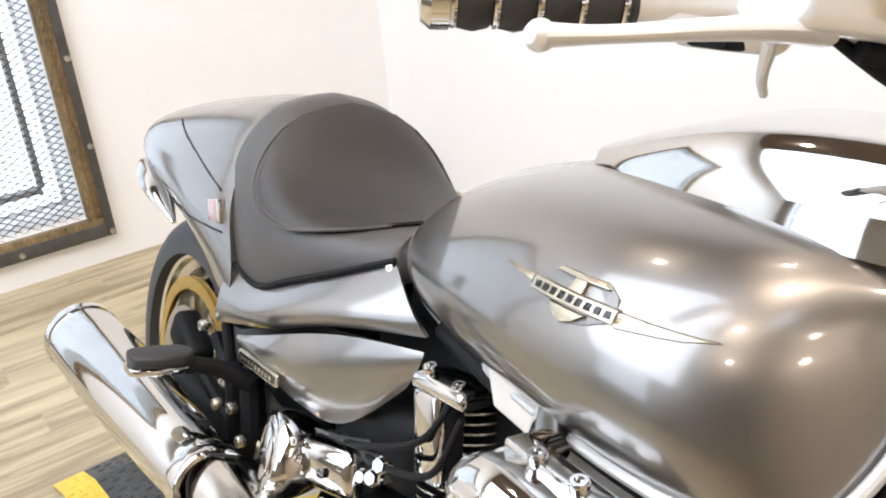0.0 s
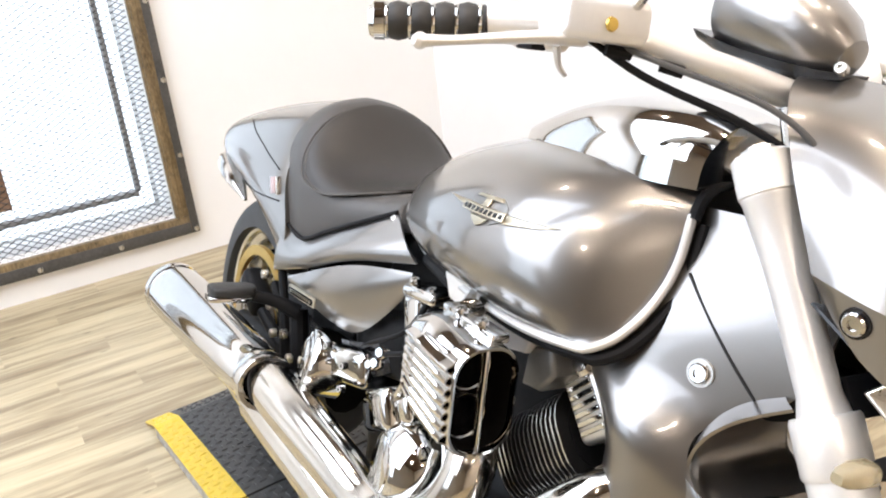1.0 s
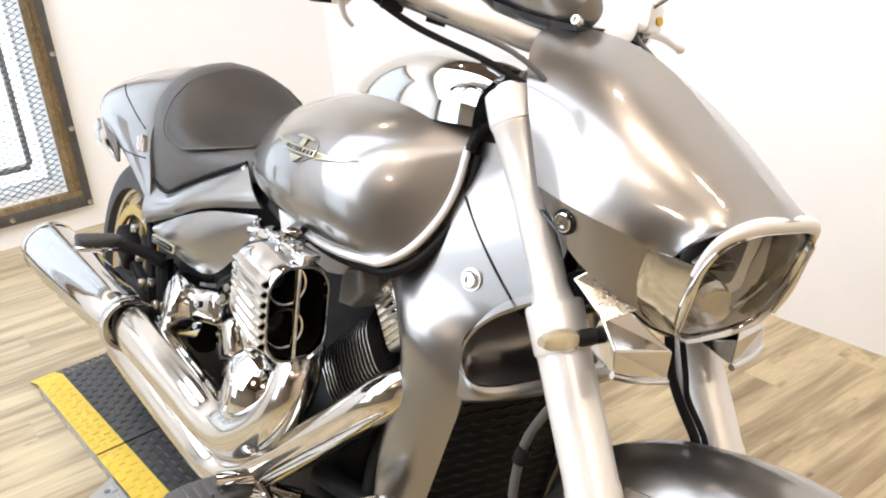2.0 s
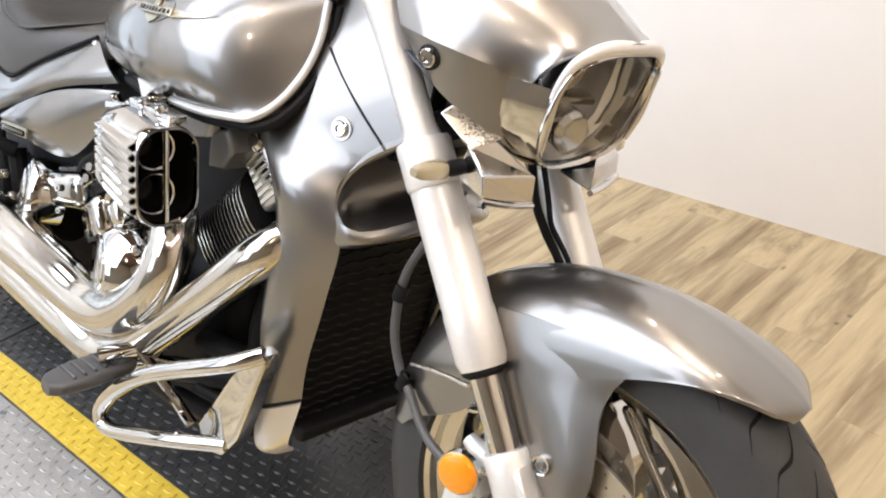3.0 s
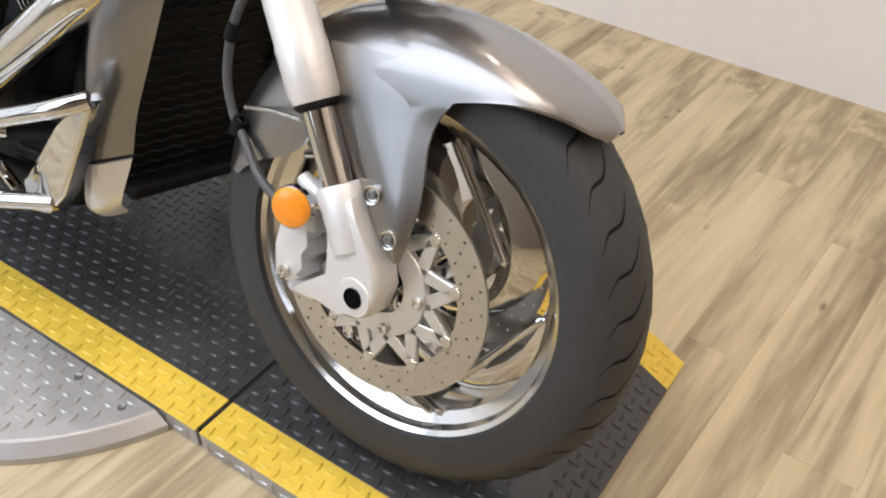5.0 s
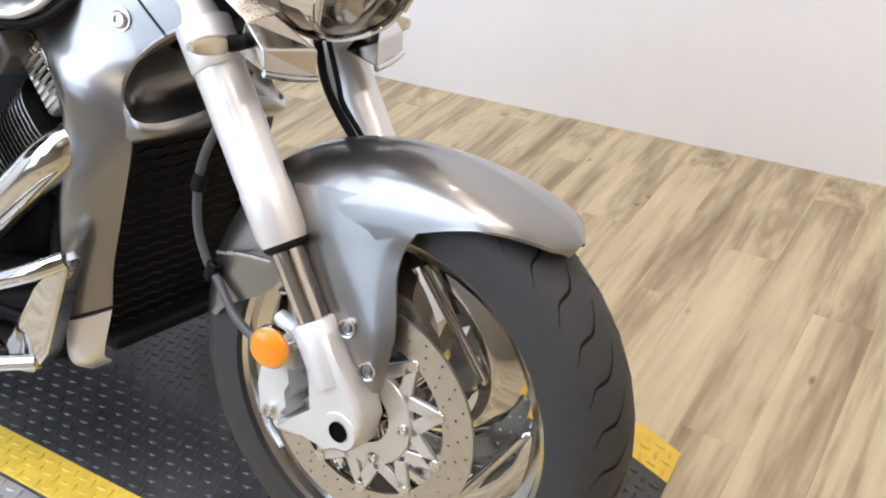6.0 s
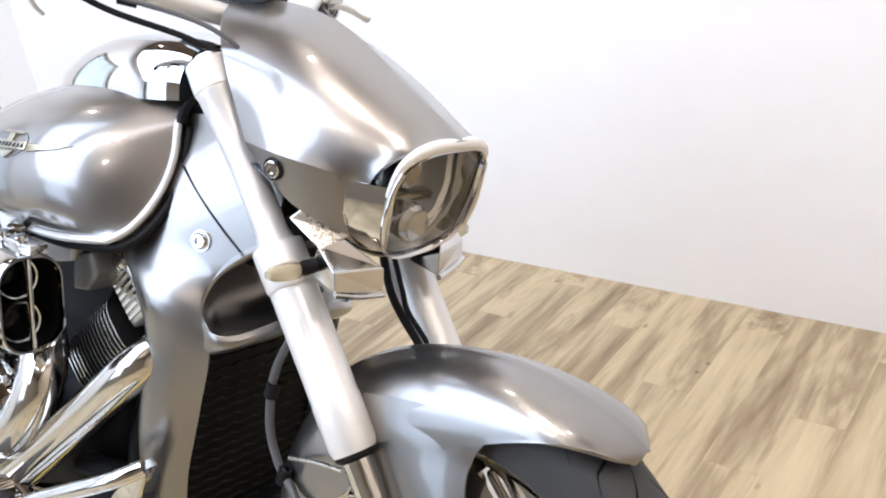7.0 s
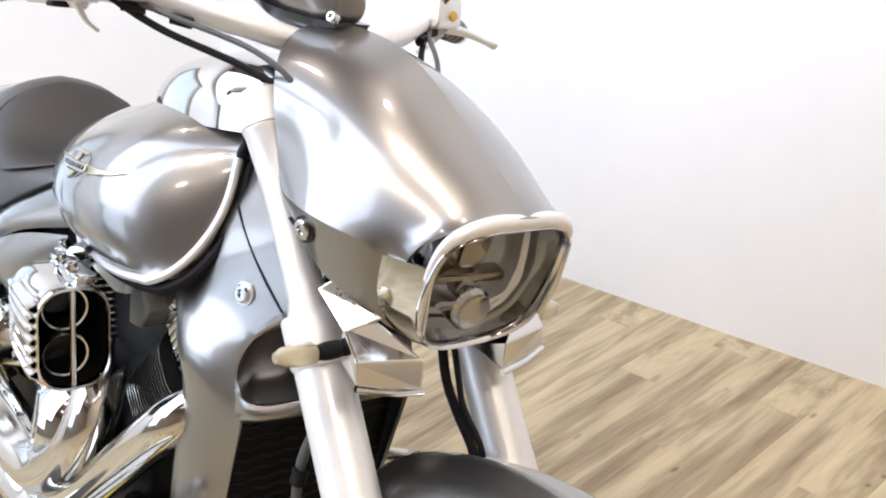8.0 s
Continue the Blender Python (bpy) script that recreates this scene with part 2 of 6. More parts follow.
def tube(pts, radius, n=24, seg=14, smooth=True, cap=True, bm=None, squash=1.0):
    p = cat_rom(pts, n) if smooth else [Vector(q) for q in pts]
    if isinstance(radius, (int, float)):
        rad = [radius] * len(p)
    else:
        rr = cat_rom([(r, 0, 0) for r in radius], len(p))
        rad = [v.x for v in rr]
    rings = []
    for q, r, (u, v) in zip(p, rad, frames_along(p)):
        rings.append([q + u * (r * math.cos(2 * math.pi * k / seg)) + v * (r * squash * math.sin(2 * math.pi * k / seg)) for k in range(seg)])
    return loft(rings, True, cap, bm)


def lathe(profile, place=(0, 0, 0), axis=(0, 1, 0), seg=48, bm=None, arc=None):
    """Turns (radius, height) rows about an axis through place."""
    z = Vector(axis).normalized()
    x = z.orthogonal().normalized()
    y = z.cross(x)
    o = Vector(place)
    bm = bm or bmesh.new()
    rows = []
    for r, h in profile:
        if r < 1e-6:
            rows.append([bm.verts.new(o + z * h)])
        else:
            rows.append([bm.verts.new(o + z * h + (x * math.cos(2 * math.pi * k / seg) + y * math.sin(2 * math.pi * k / seg)) * r) for k in range(seg)])
    for a, b in zip(rows, rows[1:]):
        for k in range(seg):
            j = (k + 1) % seg
            if len(a) == 1 and len(b) == 1:
                continue
            if len(a) == 1:
                bm.faces.new((a[0], b[j], b[k]))
            elif len(b) == 1:
                bm.faces.new((a[k], a[j], b[0]))
            else:
                bm.faces.new((a[k], a[j], b[j], b[k]))
    return bm


def surf(stations, nu=24, nv=24, mirror=True, thick=0.0, cap=True):
    """A smooth skin through rows of control points (top centre to lower right edge), mirrored over y = 0 into closed rings, or an open sheet with a thickness."""
    rows = [cat_rom(s, nv) for s in stations]
    cols = [cat_rom([r[j] for r in rows], nu) for j in range(nv)]
    grid = [[cols[j][i] for j in range(nv)] for i in range(nu)]
    if mirror:
        rings = [g + [Vector((q.x, -q.y, q.z)) for q in reversed(g[(1 if abs(g[0].y) < 1e-6 else 0):])] for g in grid]
        rings = [[*r] for r in rings]
        return loft(rings, True, cap)
    if not thick:
        return loft(grid, False, False)
    return sheet(grid, thick)


def sheet(grid, thick):
    """An open skin given a thickness along its normals."""
    nu, nv = len(grid), len(grid[0])
    back = []
    for i in range(nu):
        row = []
        for j in range(nv):
            du = grid[min(i + 1, nu - 1)][j] - grid[max(i - 1, 0)][j]
            dv = grid[i][min(j + 1, nv - 1)] - grid[i][max(j - 1, 0)]
            nrm = du.cross(dv)
            row.append(grid[i][j] + nrm.normalized() * thick if nrm.length > 1e-12 else grid[i][j].copy())
        back.append(row)
    bm = bmesh.new()
    a = [[bm.verts.new(p) for p in r] for r in grid]
    b = [[bm.verts.new(p) for p in r] for r in back]
    for i in range(nu - 1):
        for j in range(nv - 1):
            bm.faces.new((a[i][j], a[i][j + 1], a[i + 1][j + 1], a[i + 1][j]))
            bm.faces.new((b[i][j], b[i + 1][j], b[i + 1][j + 1], b[i][j + 1]))
    for i in range(nu - 1):
        bm.faces.new((a[i][0], a[i + 1][0], b[i + 1][0], b[i][0]))
        bm.faces.new((a[i][-1], b[i][-1], b[i + 1][-1], a[i + 1][-1]))
    for j in range(nv - 1):
        bm.faces.new((a[0][j], b[0][j], b[0][j + 1], a[0][j + 1]))
        bm.faces.new((a[-1][j], a[-1][j + 1], b[-1][j + 1], b[-1][j]))
    return bm


def box(size, place=(0, 0, 0), turn=None, bevel=0.0, seg=2, bm=None):
    b2 = bmesh.new()
    m = Matrix.Translation(place) @ (turn or Matrix.Identity(4)) @ Matrix.Diagonal((*size, 1))
    bmesh.ops.create_cube(b2, size=1, matrix=m)
    if bevel:
        bmesh.ops.bevel(b2, geom=b2.edges[:], offset=bevel, segments=seg, affect="EDGES", profile=0.5)
    if bm is None:
        return b2
    tmp = bpy.data.meshes.new("t")
    b2.to_mesh(tmp)
    b2.free()
    bm.from_mesh(tmp)
    bpy.data.meshes.remove(tmp)
    return bm


def plate(outline, thick, place=(0, 0, 0), u=(1, 0, 0), v=(0, 0, 1), bevel=0.0, seg=2, bm=None):
    """A flat polygon in the plane of u and v, given a thickness along u x v."""
    u, v, o = Vector(u).normalized(), Vector(v).normalized(), Vector(place)
    n = u.cross(v)
    b2 = bmesh.new()
    lo = [b2.verts.new(o + u * a + v * b) for a, b in outline]
    hi = [b2.verts.new(o + u * a + v * b + n * thick) for a, b in outline]
    b2.faces.new(lo[::-1])
    top = b2.faces.new(hi)
    k = len(outline)
    for i in range(k):
        b2.faces.new((lo[i], lo[(i + 1) % k], hi[(i + 1) % k], hi[i]))
    if bevel:
        bmesh.ops.bevel(b2, geom=list(top.edges), offset=bevel, segments=seg, affect="EDGES", profile=0.5)
    if bm is None:
        return b2
    tmp = bpy.data.meshes.new("t")
    b2.to_mesh(tmp)
    b2.free()
    bm.from_mesh(tmp)
    bpy.data.meshes.remove(tmp)
    return bm


def bolt(place, axis, r=0.009, h=0.006, seg=16):
    return lathe([(0, h * 0.55), (r * 0.45, h * 0.55), (r * 0.5, h), (r * 0.85, h), (r, h * 0.7), (r, -0.004), (0, -0.004)], place, axis, seg)


def rounded(w, h, r, n=6):
    """A rounded rectangle's outline."""
    out = []
    for cx, cy, a0 in ((w / 2 - r, h / 2 - r, 0), (-w / 2 + r, h / 2 - r, 90), (-w / 2 + r, -h / 2 + r, 180), (w / 2 - r, -h / 2 + r, 270)):
        for k in range(n + 1):
            a = radians(a0 + 90 * k / n)
            out.append((cx + r * math.cos(a), cy + r * math.sin(a)))
    return out


# ---- the room ----
RM = Matrix.Rotation(ROOM, 4, "Z")
FLOOR = -0.03
REAR, SIDE, NEAR, FRONT, CEIL = -3.371, 1.783, -4.2, 4.6, 3.9


def room_box(name, lo, hi, mat, label, bevel=0.0, extra=()):
    bm = bmesh.new()
    for a, b in ((lo, hi), *extra):
        size = [q - p for p, q in zip(a, b)]
        box(size, [(p + q) / 2 for p, q in zip(a, b)], bevel=bevel, bm=bm)
    ob = part(name, bm, mat, None, label, smooth=False)
    ob.matrix_world = RM
    return tagged(ob, kind="structure")


# rear wall with the meshed window's opening
WY0, WY1, WZ0, WZ1 = -1.25, 0.473, 0.078, 2.35      # outer frame
OY0, OY1, OZ0, OZ1 = -1.15, 0.383, 0.153, 2.27     # clear opening
room_box("wall_rear", (REAR - 0.25, OY1, FLOOR), (REAR, SIDE, CEIL), M_WALL, "white painted plaster wall with a meshed window",
         extra=(((REAR - 0.25, NEAR, FLOOR), (REAR, OY0, CEIL)), ((REAR - 0.25, OY0, FLOOR), (REAR, OY1, OZ0)), ((REAR - 0.25, OY0, OZ1), (REAR, OY1, CEIL))))
room_box("wall_side", (REAR - 0.25, SIDE, FLOOR), (FRONT, SIDE + 0.2, CEIL), M_WALL, "plain white painted showroom wall")
room_box("wall_front", (FRONT, NEAR, FLOOR), (FRONT + 0.2, SIDE + 0.2, CEIL), M_FRONTWALL, "plain cream painted showroom wall")
# unseen near wall; its window is added to brighten the near side
NW = [(-3.1, -0.9)]
room_box("wall_near", (REAR - 0.25, NEAR - 0.2, FLOOR), (FRONT + 0.2, NEAR, 0.9), M_NEARWALL, "brown painted wall out of view, with an added window",
         extra=(((REAR - 0.25, NEAR - 0.2, 2.7), (FRONT + 0.2, NEAR, CEIL)), ((REAR - 0.25, NEAR - 0.2, 0.9), (NW[0][0], NEAR, 2.7)),
                ((NW[0][1], NEAR - 0.2, 0.9), (FRONT + 0.2, NEAR, 2.7))))
room_box("ceiling", (REAR - 0.25, NEAR - 0.2, CEIL), (FRONT + 0.2, SIDE + 0.2, CEIL + 0.15), M_CEILWOOD, "brown timber showroom ceiling")
floor = room_box("floor", (REAR - 0.25, NEAR - 0.2, FLOOR - 0.12), (FRONT + 0.2, SIDE + 0.2, FLOOR - 0.004), M_PLANK, "pale oak vinyl plank floor")
room_box("backdrop", (REAR - 0.30, OY0, 0.17), (REAR - 0.27, 0.368, OZ1), M_BLIND, "white blind behind the meshed window, glowing in place of daylight")
room_box("backdrop", (REAR, NEAR - 1.05, 0.2), (FRONT, NEAR - 1.0, 3.2), M_ADDED_GLOW, "glowing panel outside the added near window")


def near_window(x0, x1):
    w = thing("added_window_near", "white framed window out of view, added to brighten the near side", "window", RM, kind="structure")
    part("window_frame", box((x1 - x0, 0.06, 0.06), ((x0 + x1) / 2, NEAR - 0.1, 0.93), bevel=0.004), M_WALL, w)
    part("window_frame", box((x1 - x0, 0.06, 0.06), ((x0 + x1) / 2, NEAR - 0.1, 2.67), bevel=0.004), M_WALL, w)
    for k in range(4):
        x = x0 + 0.03 + (x1 - x0 - 0.06) * k / 3
        part("window_bar", box((0.06, 0.06, 1.68), (x, NEAR - 0.1, 1.8), bevel=0.004), M_WALL, w)
    part("window_bar", box((x1 - x0 - 0.12, 0.04, 0.04), ((x0 + x1) / 2, NEAR - 0.1, 1.75), bevel=0.004), M_WALL, w)


for a, b in NW:
    near_window(a, b)


def meshed_window():
    w = thing("window_rear", "window in a dark weathered steel frame behind expanded metal mesh", "window", RM, kind="structure")
    x = REAR + 0.012
    t = 0.09
    part("window_frame", box((0.035, WY1 - WY0, 0.078), (x, (WY0 + WY1) / 2, WZ0 + 0.039), bevel=0.004), M_FRAME, w)
    part("window_frame", box((0.035, WY1 - WY0, 0.08), (x, (WY0 + WY1) / 2, WZ1 - 0.04), bevel=0.004), M_FRAME, w)
    for y in (WY0 + t / 2, WY1 - t / 2):
        part("window_frame", box((0.035, t - 0.002, WZ1 - WZ0 - 0.164), (x, y, (WZ0 + WZ1) / 2), bevel=0.004), M_FRAME, w)
    # dark outer strip of the frame, with the screws, over the rusty inner band
    part("frame_strip", box((0.006, 0.034, WZ1 - WZ0), (x + 0.0195, WY1 - 0.017, (WZ0 + WZ1) / 2), bevel=0.002), M_STRIP, w, "dark grey outer strip of the frame")
    part("frame_strip", box((0.006, WY1 - WY0 - 0.036, 0.050), (x + 0.0195, (WY0 + WY1) / 2 - 0.018, WZ0 + 0.025), bevel=0.002), M_STRIP, w, "dark grey outer strip of the frame")
    # inner flat bar that holds the mesh
    part("mesh_clamp", box((0.012, 0.02, OZ1 - OZ0), (x + 0.022, OY1 + 0.02, (OZ0 + OZ1) / 2), bevel=0.002), M_FRAME, w)
    me = bolt((0, 0, 0), (1, 0, 0), 0.011, 0.008)
    me = mesh_of(me)
    spots = [(WY1 - 0.014, z) for z in (0.095, 0.433, 0.757, 1.08, 1.40, 1.72, 2.04)] + [(y, WZ0 + 0.022) for y in (0.130, -0.20, -0.53, -0.86)]
    for y, z in spots:
        b = part("screw", me, M_STEEL, w)
        b.location = (x + 0.022, y, z)
    # expanded metal: crossing strands
    cw, ch, r = 0.046, 0.025, 0.0013
    bm = bmesh.new()
    def strand(y0, z0, y1, z1):
        d = Vector((0, y1 - y0, z1 - z0)).normalized()
        nrm = Vector((0, -d.z, d.y)) * r
        q = []
        for s, ym, zm in ((1, y0, z0), (-1, y0, z0), (-1, y1, z1), (1, y1, z1)):
            q.append(Vector((REAR - 0.02, ym, zm)) + nrm * s)
        a = [bm.verts.new(p) for p in q]
        b = [bm.verts.new(p + Vector((-0.004, 0, 0))) for p in q]
        bm.faces.new(a)
        bm.faces.new(b[::-1])
        for i in range(4):
            bm.faces.new((a[i], b[i], b[(i + 1) % 4], a[(i + 1) % 4]))
    slope = ch / cw
    W, H = OY1 - OY0, OZ1 - OZ0
    for sgn in (1, -1):
        c = -W * slope if sgn > 0 else 0.0
        top = H if sgn > 0 else H + W * slope
        while c < top:
            # z = c + sgn*slope*y across the opening
            pts = []
            y_lo, y_hi = 0.0, W
            if sgn > 0:
                y_lo, y_hi = max(0, -c / slope), min(W, (H - c) / slope)
            else:
                y_lo, y_hi = max(0, (c - H) / slope), min(W, c / slope)
            if y_hi - y_lo > 0.01:
                strand(OY0 + y_lo, OZ0 + c + sgn * slope * y_lo, OY0 + y_hi, OZ0 + c + sgn * slope * y_hi)
            c += ch
    m = part("wire_mesh", bm, M_MESH, w, "grey expanded metal mesh", smooth=False)
    tagged(m, kind="stuff")
    # inner reveal frame set back
    xi = REAR - 0.14
    part("inner_frame", box((0.05, 0.022, OZ1 - OZ0 - 0.14), (xi, 0.285, (OZ0 + OZ1) / 2 + 0.06), bevel=0.003), M_INNER, w, "pale grey metal inner frame")
    part("inner_frame", box((0.05, OY1 - OY0 - 0.104, 0.022), (xi, (OY0 + OY1) / 2 - 0.048, OZ0 + 0.119), bevel=0.003), M_INNER, w, "pale grey metal inner frame")
    part("window_sill", box((0.2, OY1 - OY0, 0.03), (REAR - 0.12, (OY0 + OY1) / 2, OZ0 + 0.002), bevel=0.003), M_CEIL, w, "pale sill behind the mesh")
    part("timber_post", box((0.03, 0.16, 0.50), (REAR - 0.22, -0.30, 0.56), bevel=0.004), M_TIMBER, w, "brown timber board behind the mesh")
    part("reveal", box((0.01, OY1 - OY0 + 0.2, OZ1 - OZ0 + 0.2), (REAR - 0.32, (OY0 + OY1) / 2, (OZ0 + OZ1) / 2), bevel=0.001), M_CEIL, w, "pale back of the window recess")


meshed_window()

# ---- lamps ----
# spots known from glints; pairs at x 3.5 and y 1.25 are added fill
SPOTS = [(-2.3, 0.55, 12), (0.15, -1.0, 17), (0.5, -1.0, 17), (0.15, 0.45, 21), (0.5, 0.45, 21), (2.2, -0.4, 12), (3.5, -1.2, 40), (3.5, 0.7, 40), (-0.8, -2.4, 26), (1.4, -2.4, 26), (0.9, 1.25, 6), (-0.6, 1.25, 8)]
for lx, ly, watts in SPOTS:
    p = RM @ Vector((lx, ly, CEIL - 0.08))
    lamp = thing("ceiling_spot", "small white round ceiling spotlight", "lamp", Matrix.Translation(p), "ceiling spotlights")
    part("housing", lathe([(0.0, 0.08), (0.075, 0.08), (0.08, 0.07), (0.08, 0.0), (0.07, 0.0), (0.066, 0.03), (0, 0.03)], (0, 0, 0), (0, 0, 1), 24), M_CEIL, lamp)
    part("diffuser", lathe([(0, 0.012), (0.06, 0.012), (0.064, 0.02), (0, 0.022)], (0, 0, 0), (0, 0, 1), 24), M_LAMPGLOW, lamp, "glowing lamp face")
    a = area_lamp("spot_light", p + Vector((0, 0, -0.012)), p + Vector((0, 0, -1)), 0.10, 0.10, watts, (1.0, 0.80, 0.61), "DISK")
# unseen panel lamp added for light and bright reflections; hung tilted towards the platform
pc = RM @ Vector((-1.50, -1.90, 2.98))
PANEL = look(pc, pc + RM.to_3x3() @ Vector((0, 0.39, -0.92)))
panel = thing("added_light_panel", "large white lamp panel hung tilted from the ceiling, added out of view", "lamp", PANEL)
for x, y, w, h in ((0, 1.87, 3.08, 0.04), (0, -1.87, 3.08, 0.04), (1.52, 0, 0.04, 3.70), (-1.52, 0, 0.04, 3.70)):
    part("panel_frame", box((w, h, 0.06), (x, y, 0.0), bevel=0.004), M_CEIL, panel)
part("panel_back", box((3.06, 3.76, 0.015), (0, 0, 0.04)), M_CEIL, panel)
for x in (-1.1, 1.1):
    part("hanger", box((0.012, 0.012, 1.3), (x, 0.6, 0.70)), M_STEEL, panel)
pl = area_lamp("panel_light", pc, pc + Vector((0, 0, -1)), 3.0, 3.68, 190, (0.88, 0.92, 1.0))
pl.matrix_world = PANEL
# lamp in the added window's opening, filling light from the near side
for a, b in NW:
    c = RM @ Vector(((a + b) / 2, NEAR + 0.03, 1.8))
    area_lamp("added_window_light", c, c + RM.to_3x3() @ Vector((0, 1, -0.1)), b - a - 0.1, 1.7, 14, (0.80, 0.90, 1.0))

# ---- platform of tread plate ----
PX0, PX1, PW, TOP, STRIPE = -1.925, 0.497, 0.622, 0.012, 0.076


def lug(verts, faces, x, y, z, ang, ln=0.0125, wd=0.0040, h=0.0030):
    c, s = math.cos(ang), math.sin(ang)
    k = len(verts)
    for a, b, zz in ((-ln, 0, 0), (0, -wd, 0), (ln, 0, 0), (0, wd, 0), (-ln * 0.45, 0, h), (ln * 0.45, 0, h)):
        verts.append((x + a * c - b * s, y + a * s + b * c, z + zz))
    for f in ((0, 1, 4), (1, 5, 4), (1, 2, 5), (2, 3, 5), (3, 4, 5), (3, 0, 4)):
        faces.append(tuple(k + i for i in f))


def lugs(name, inside, x0, x1, y0, y1, z, mat, parent, pitch=0.0228):
    verts, faces = [], []
    nx, ny = int((x1 - x0) / pitch), int((y1 - y0) / pitch)
    for i in range(nx):
        for j in range(ny):
            x, y = x0 + (i + 0.5) * pitch, y0 + (j + 0.5) * pitch
            if inside(x, y):
                lug(verts, faces, x, y, z, radians(8) if (i + j) % 2 else radians(98))
    me = bpy.data.meshes.new(name)
    me.from_pydata(verts, [], faces)
    return tagged(part(name, me, mat, parent), kind="stuff")


platform = thing("display_platform", "low black tread plate display platform with yellow painted edges", "platform")
JOINTS = [PX0, -1.415, 0.0, PX1]
BANDS = (("yellow_strip", 0.0, STRIPE, M_YELLOW, "yellow painted tread plate edge"), ("tread_plate", STRIPE, PW - STRIPE, M_MATBLACK, "black painted tread plate"), ("yellow_strip", PW - STRIPE, PW, M_YELLOW, "yellow painted tread plate edge"))
for x0, x1 in zip(JOINTS, JOINTS[1:]):
    ga, gb = (0.0 if x0 == PX0 else 0.0045), (0.0 if x1 == PX1 else 0.0045)
    ln, mid = x1 - x0 - ga - gb, (x0 + ga + x1 - gb) / 2
    for nm, y0, y1, mat, lab in BANDS:
        b = box((ln, y1 - y0, 0.004), (mid, (y0 + y1) / 2, TOP - 0.002), bevel=0.0012)
        sheet_ob = part(nm, b, mat, platform, lab, smooth=False)
        lugs("tread_pattern", lambda x, y: True, x0 + 0.01, x1 - 0.01, y0, y1, TOP, mat, sheet_ob)
    for y, side in ((0.004, -1), (PW - 0.004, 1)):
        sk = part("side_skirt", box((ln, 0.006, TOP - 0.005 - FLOOR), (mid, y, (TOP - 0.005 + FLOOR) / 2), bevel=0.001), M_TREAD, platform, "bare steel side of the platform", smooth=False)
        if side < 0:
            pat = lugs("tread_pattern", lambda x, y: True, x0 + 0.01, x1 - 0.01, 0.004, TOP - FLOOR - 0.004, 0, M_TREAD, sk)
            pat.matrix_local = Matrix.Translation((0, 0.001, FLOOR)) @ Matrix.Rotation(radians(90), 4, "X")
part("core", box((PX1 - PX0 - 0.02, PW - 0.018, TOP - 0.005 - FLOOR), ((PX0 + PX1) / 2, PW / 2, (TOP - 0.005 + FLOOR) / 2)), M_DARKGAP, platform, "dark core seen in the joints", smooth=False)


def end_ramp(x, run, turn):
    """The plate's end, bent down to the floor."""
    drop = TOP - 0.004 - FLOOR
    ln = math.hypot(run, drop)
    m = Matrix.Translation((x, 0, TOP)) @ Matrix.Rotation(turn, 4, "Z") @ Matrix.Rotation(math.atan2(drop, run), 4, "Y")
    for nm, y0, y1, mat, lab in BANDS:
        if turn:
            y0, y1 = -y1, -y0
        ob = part(nm, box((ln, y1 - y0, 0.004), (ln / 2, (y0 + y1) / 2, -0.002), bevel=0.0010), mat, platform, "bent down end of the " + lab, smooth=False)
        ob.matrix_local = m
        lugs("tread_pattern", lambda x, y: True, 0.008, ln - 0.004, y0, y1, 0, mat, ob)


end_ramp(PX1, 0.072, 0.0)
end_ramp(PX0, 0.112, math.pi)

# rounded step of bare tread plate beside the platform
SXA, SXB, SY, SR = -0.860, -0.530, 0.208, 0.487


def step_outline(grow, z, n=20):
    r = SR + grow
    a = math.acos((SY + 0.004) / r)
    left = [Vector((SXA - r * math.sin(a * (1 - k / n)), SY - r * math.cos(a * (1 - k / n)), z)) for k in range(n + 1)]
    return left + [Vector((SXA + SXB - q.x, q.y, z)) for q in reversed(left)]


def on_step(x, y):
    dx = max(SXA - x, 0, x - SXB)
    return math.hypot(dx, y - SY) < SR - 0.02


step = thing("side_step", "rounded step of bare steel tread plate beside the platform", "step")
bm = bmesh.new()
rims = [step_outline(0, 0.006), step_outline(0.004, 0.003), step_outline(0.022, FLOOR + 0.014), step_outline(0.022, FLOOR)]
vs = [[bm.verts.new(p) for p in r] for r in rims]
bm.faces.new(vs[0])
for a, b in zip(vs, vs[1:]):
    for i in range(len(a) - 1):
        bm.faces.new((a[i], a[i + 1], b[i + 1], b[i]))
part("tread_plate", bm, M_TREAD, step, smooth=False)
lugs("tread_pattern", on_step, SXA - SR, SXB + SR, -0.275, -0.004, 0.006, M_TREAD, step, 0.0245)
for x, y in ((-0.139, -0.032), (-0.250, -0.030), (-0.33, -0.20), (-0.70, -0.245), (-1.05, -0.20), (-1.13, -0.030), (-1.25, -0.032)):
    part("screw", lathe([(0, 0.0012), (0.004, 0.001), (0.0065, 0.0025), (0.0075, 0.001), (0.0075, 0)], (x, y, 0.006), (0, 0, 1), 16), M_DULLCAST, step, "dark countersunk screw")

# ---- the motorcycle: x ahead from the front wheel's contact, y to its left, z up; it leans to its left ----
BIKE = Matrix.Translation((0.2774, 0.1528, 0.0370)) @ Matrix.Rotation(radians(-3.64), 4, "Z") @ Matrix.Rotation(radians(-14.49), 4, "X")
bike = thing("motorcycle", "silver grey cruiser motorcycle with chrome exhaust leaning on its side stand", "motorcycle", BIKE)


def mir(p):
    return Vector((p[0], -p[1], p[2]))


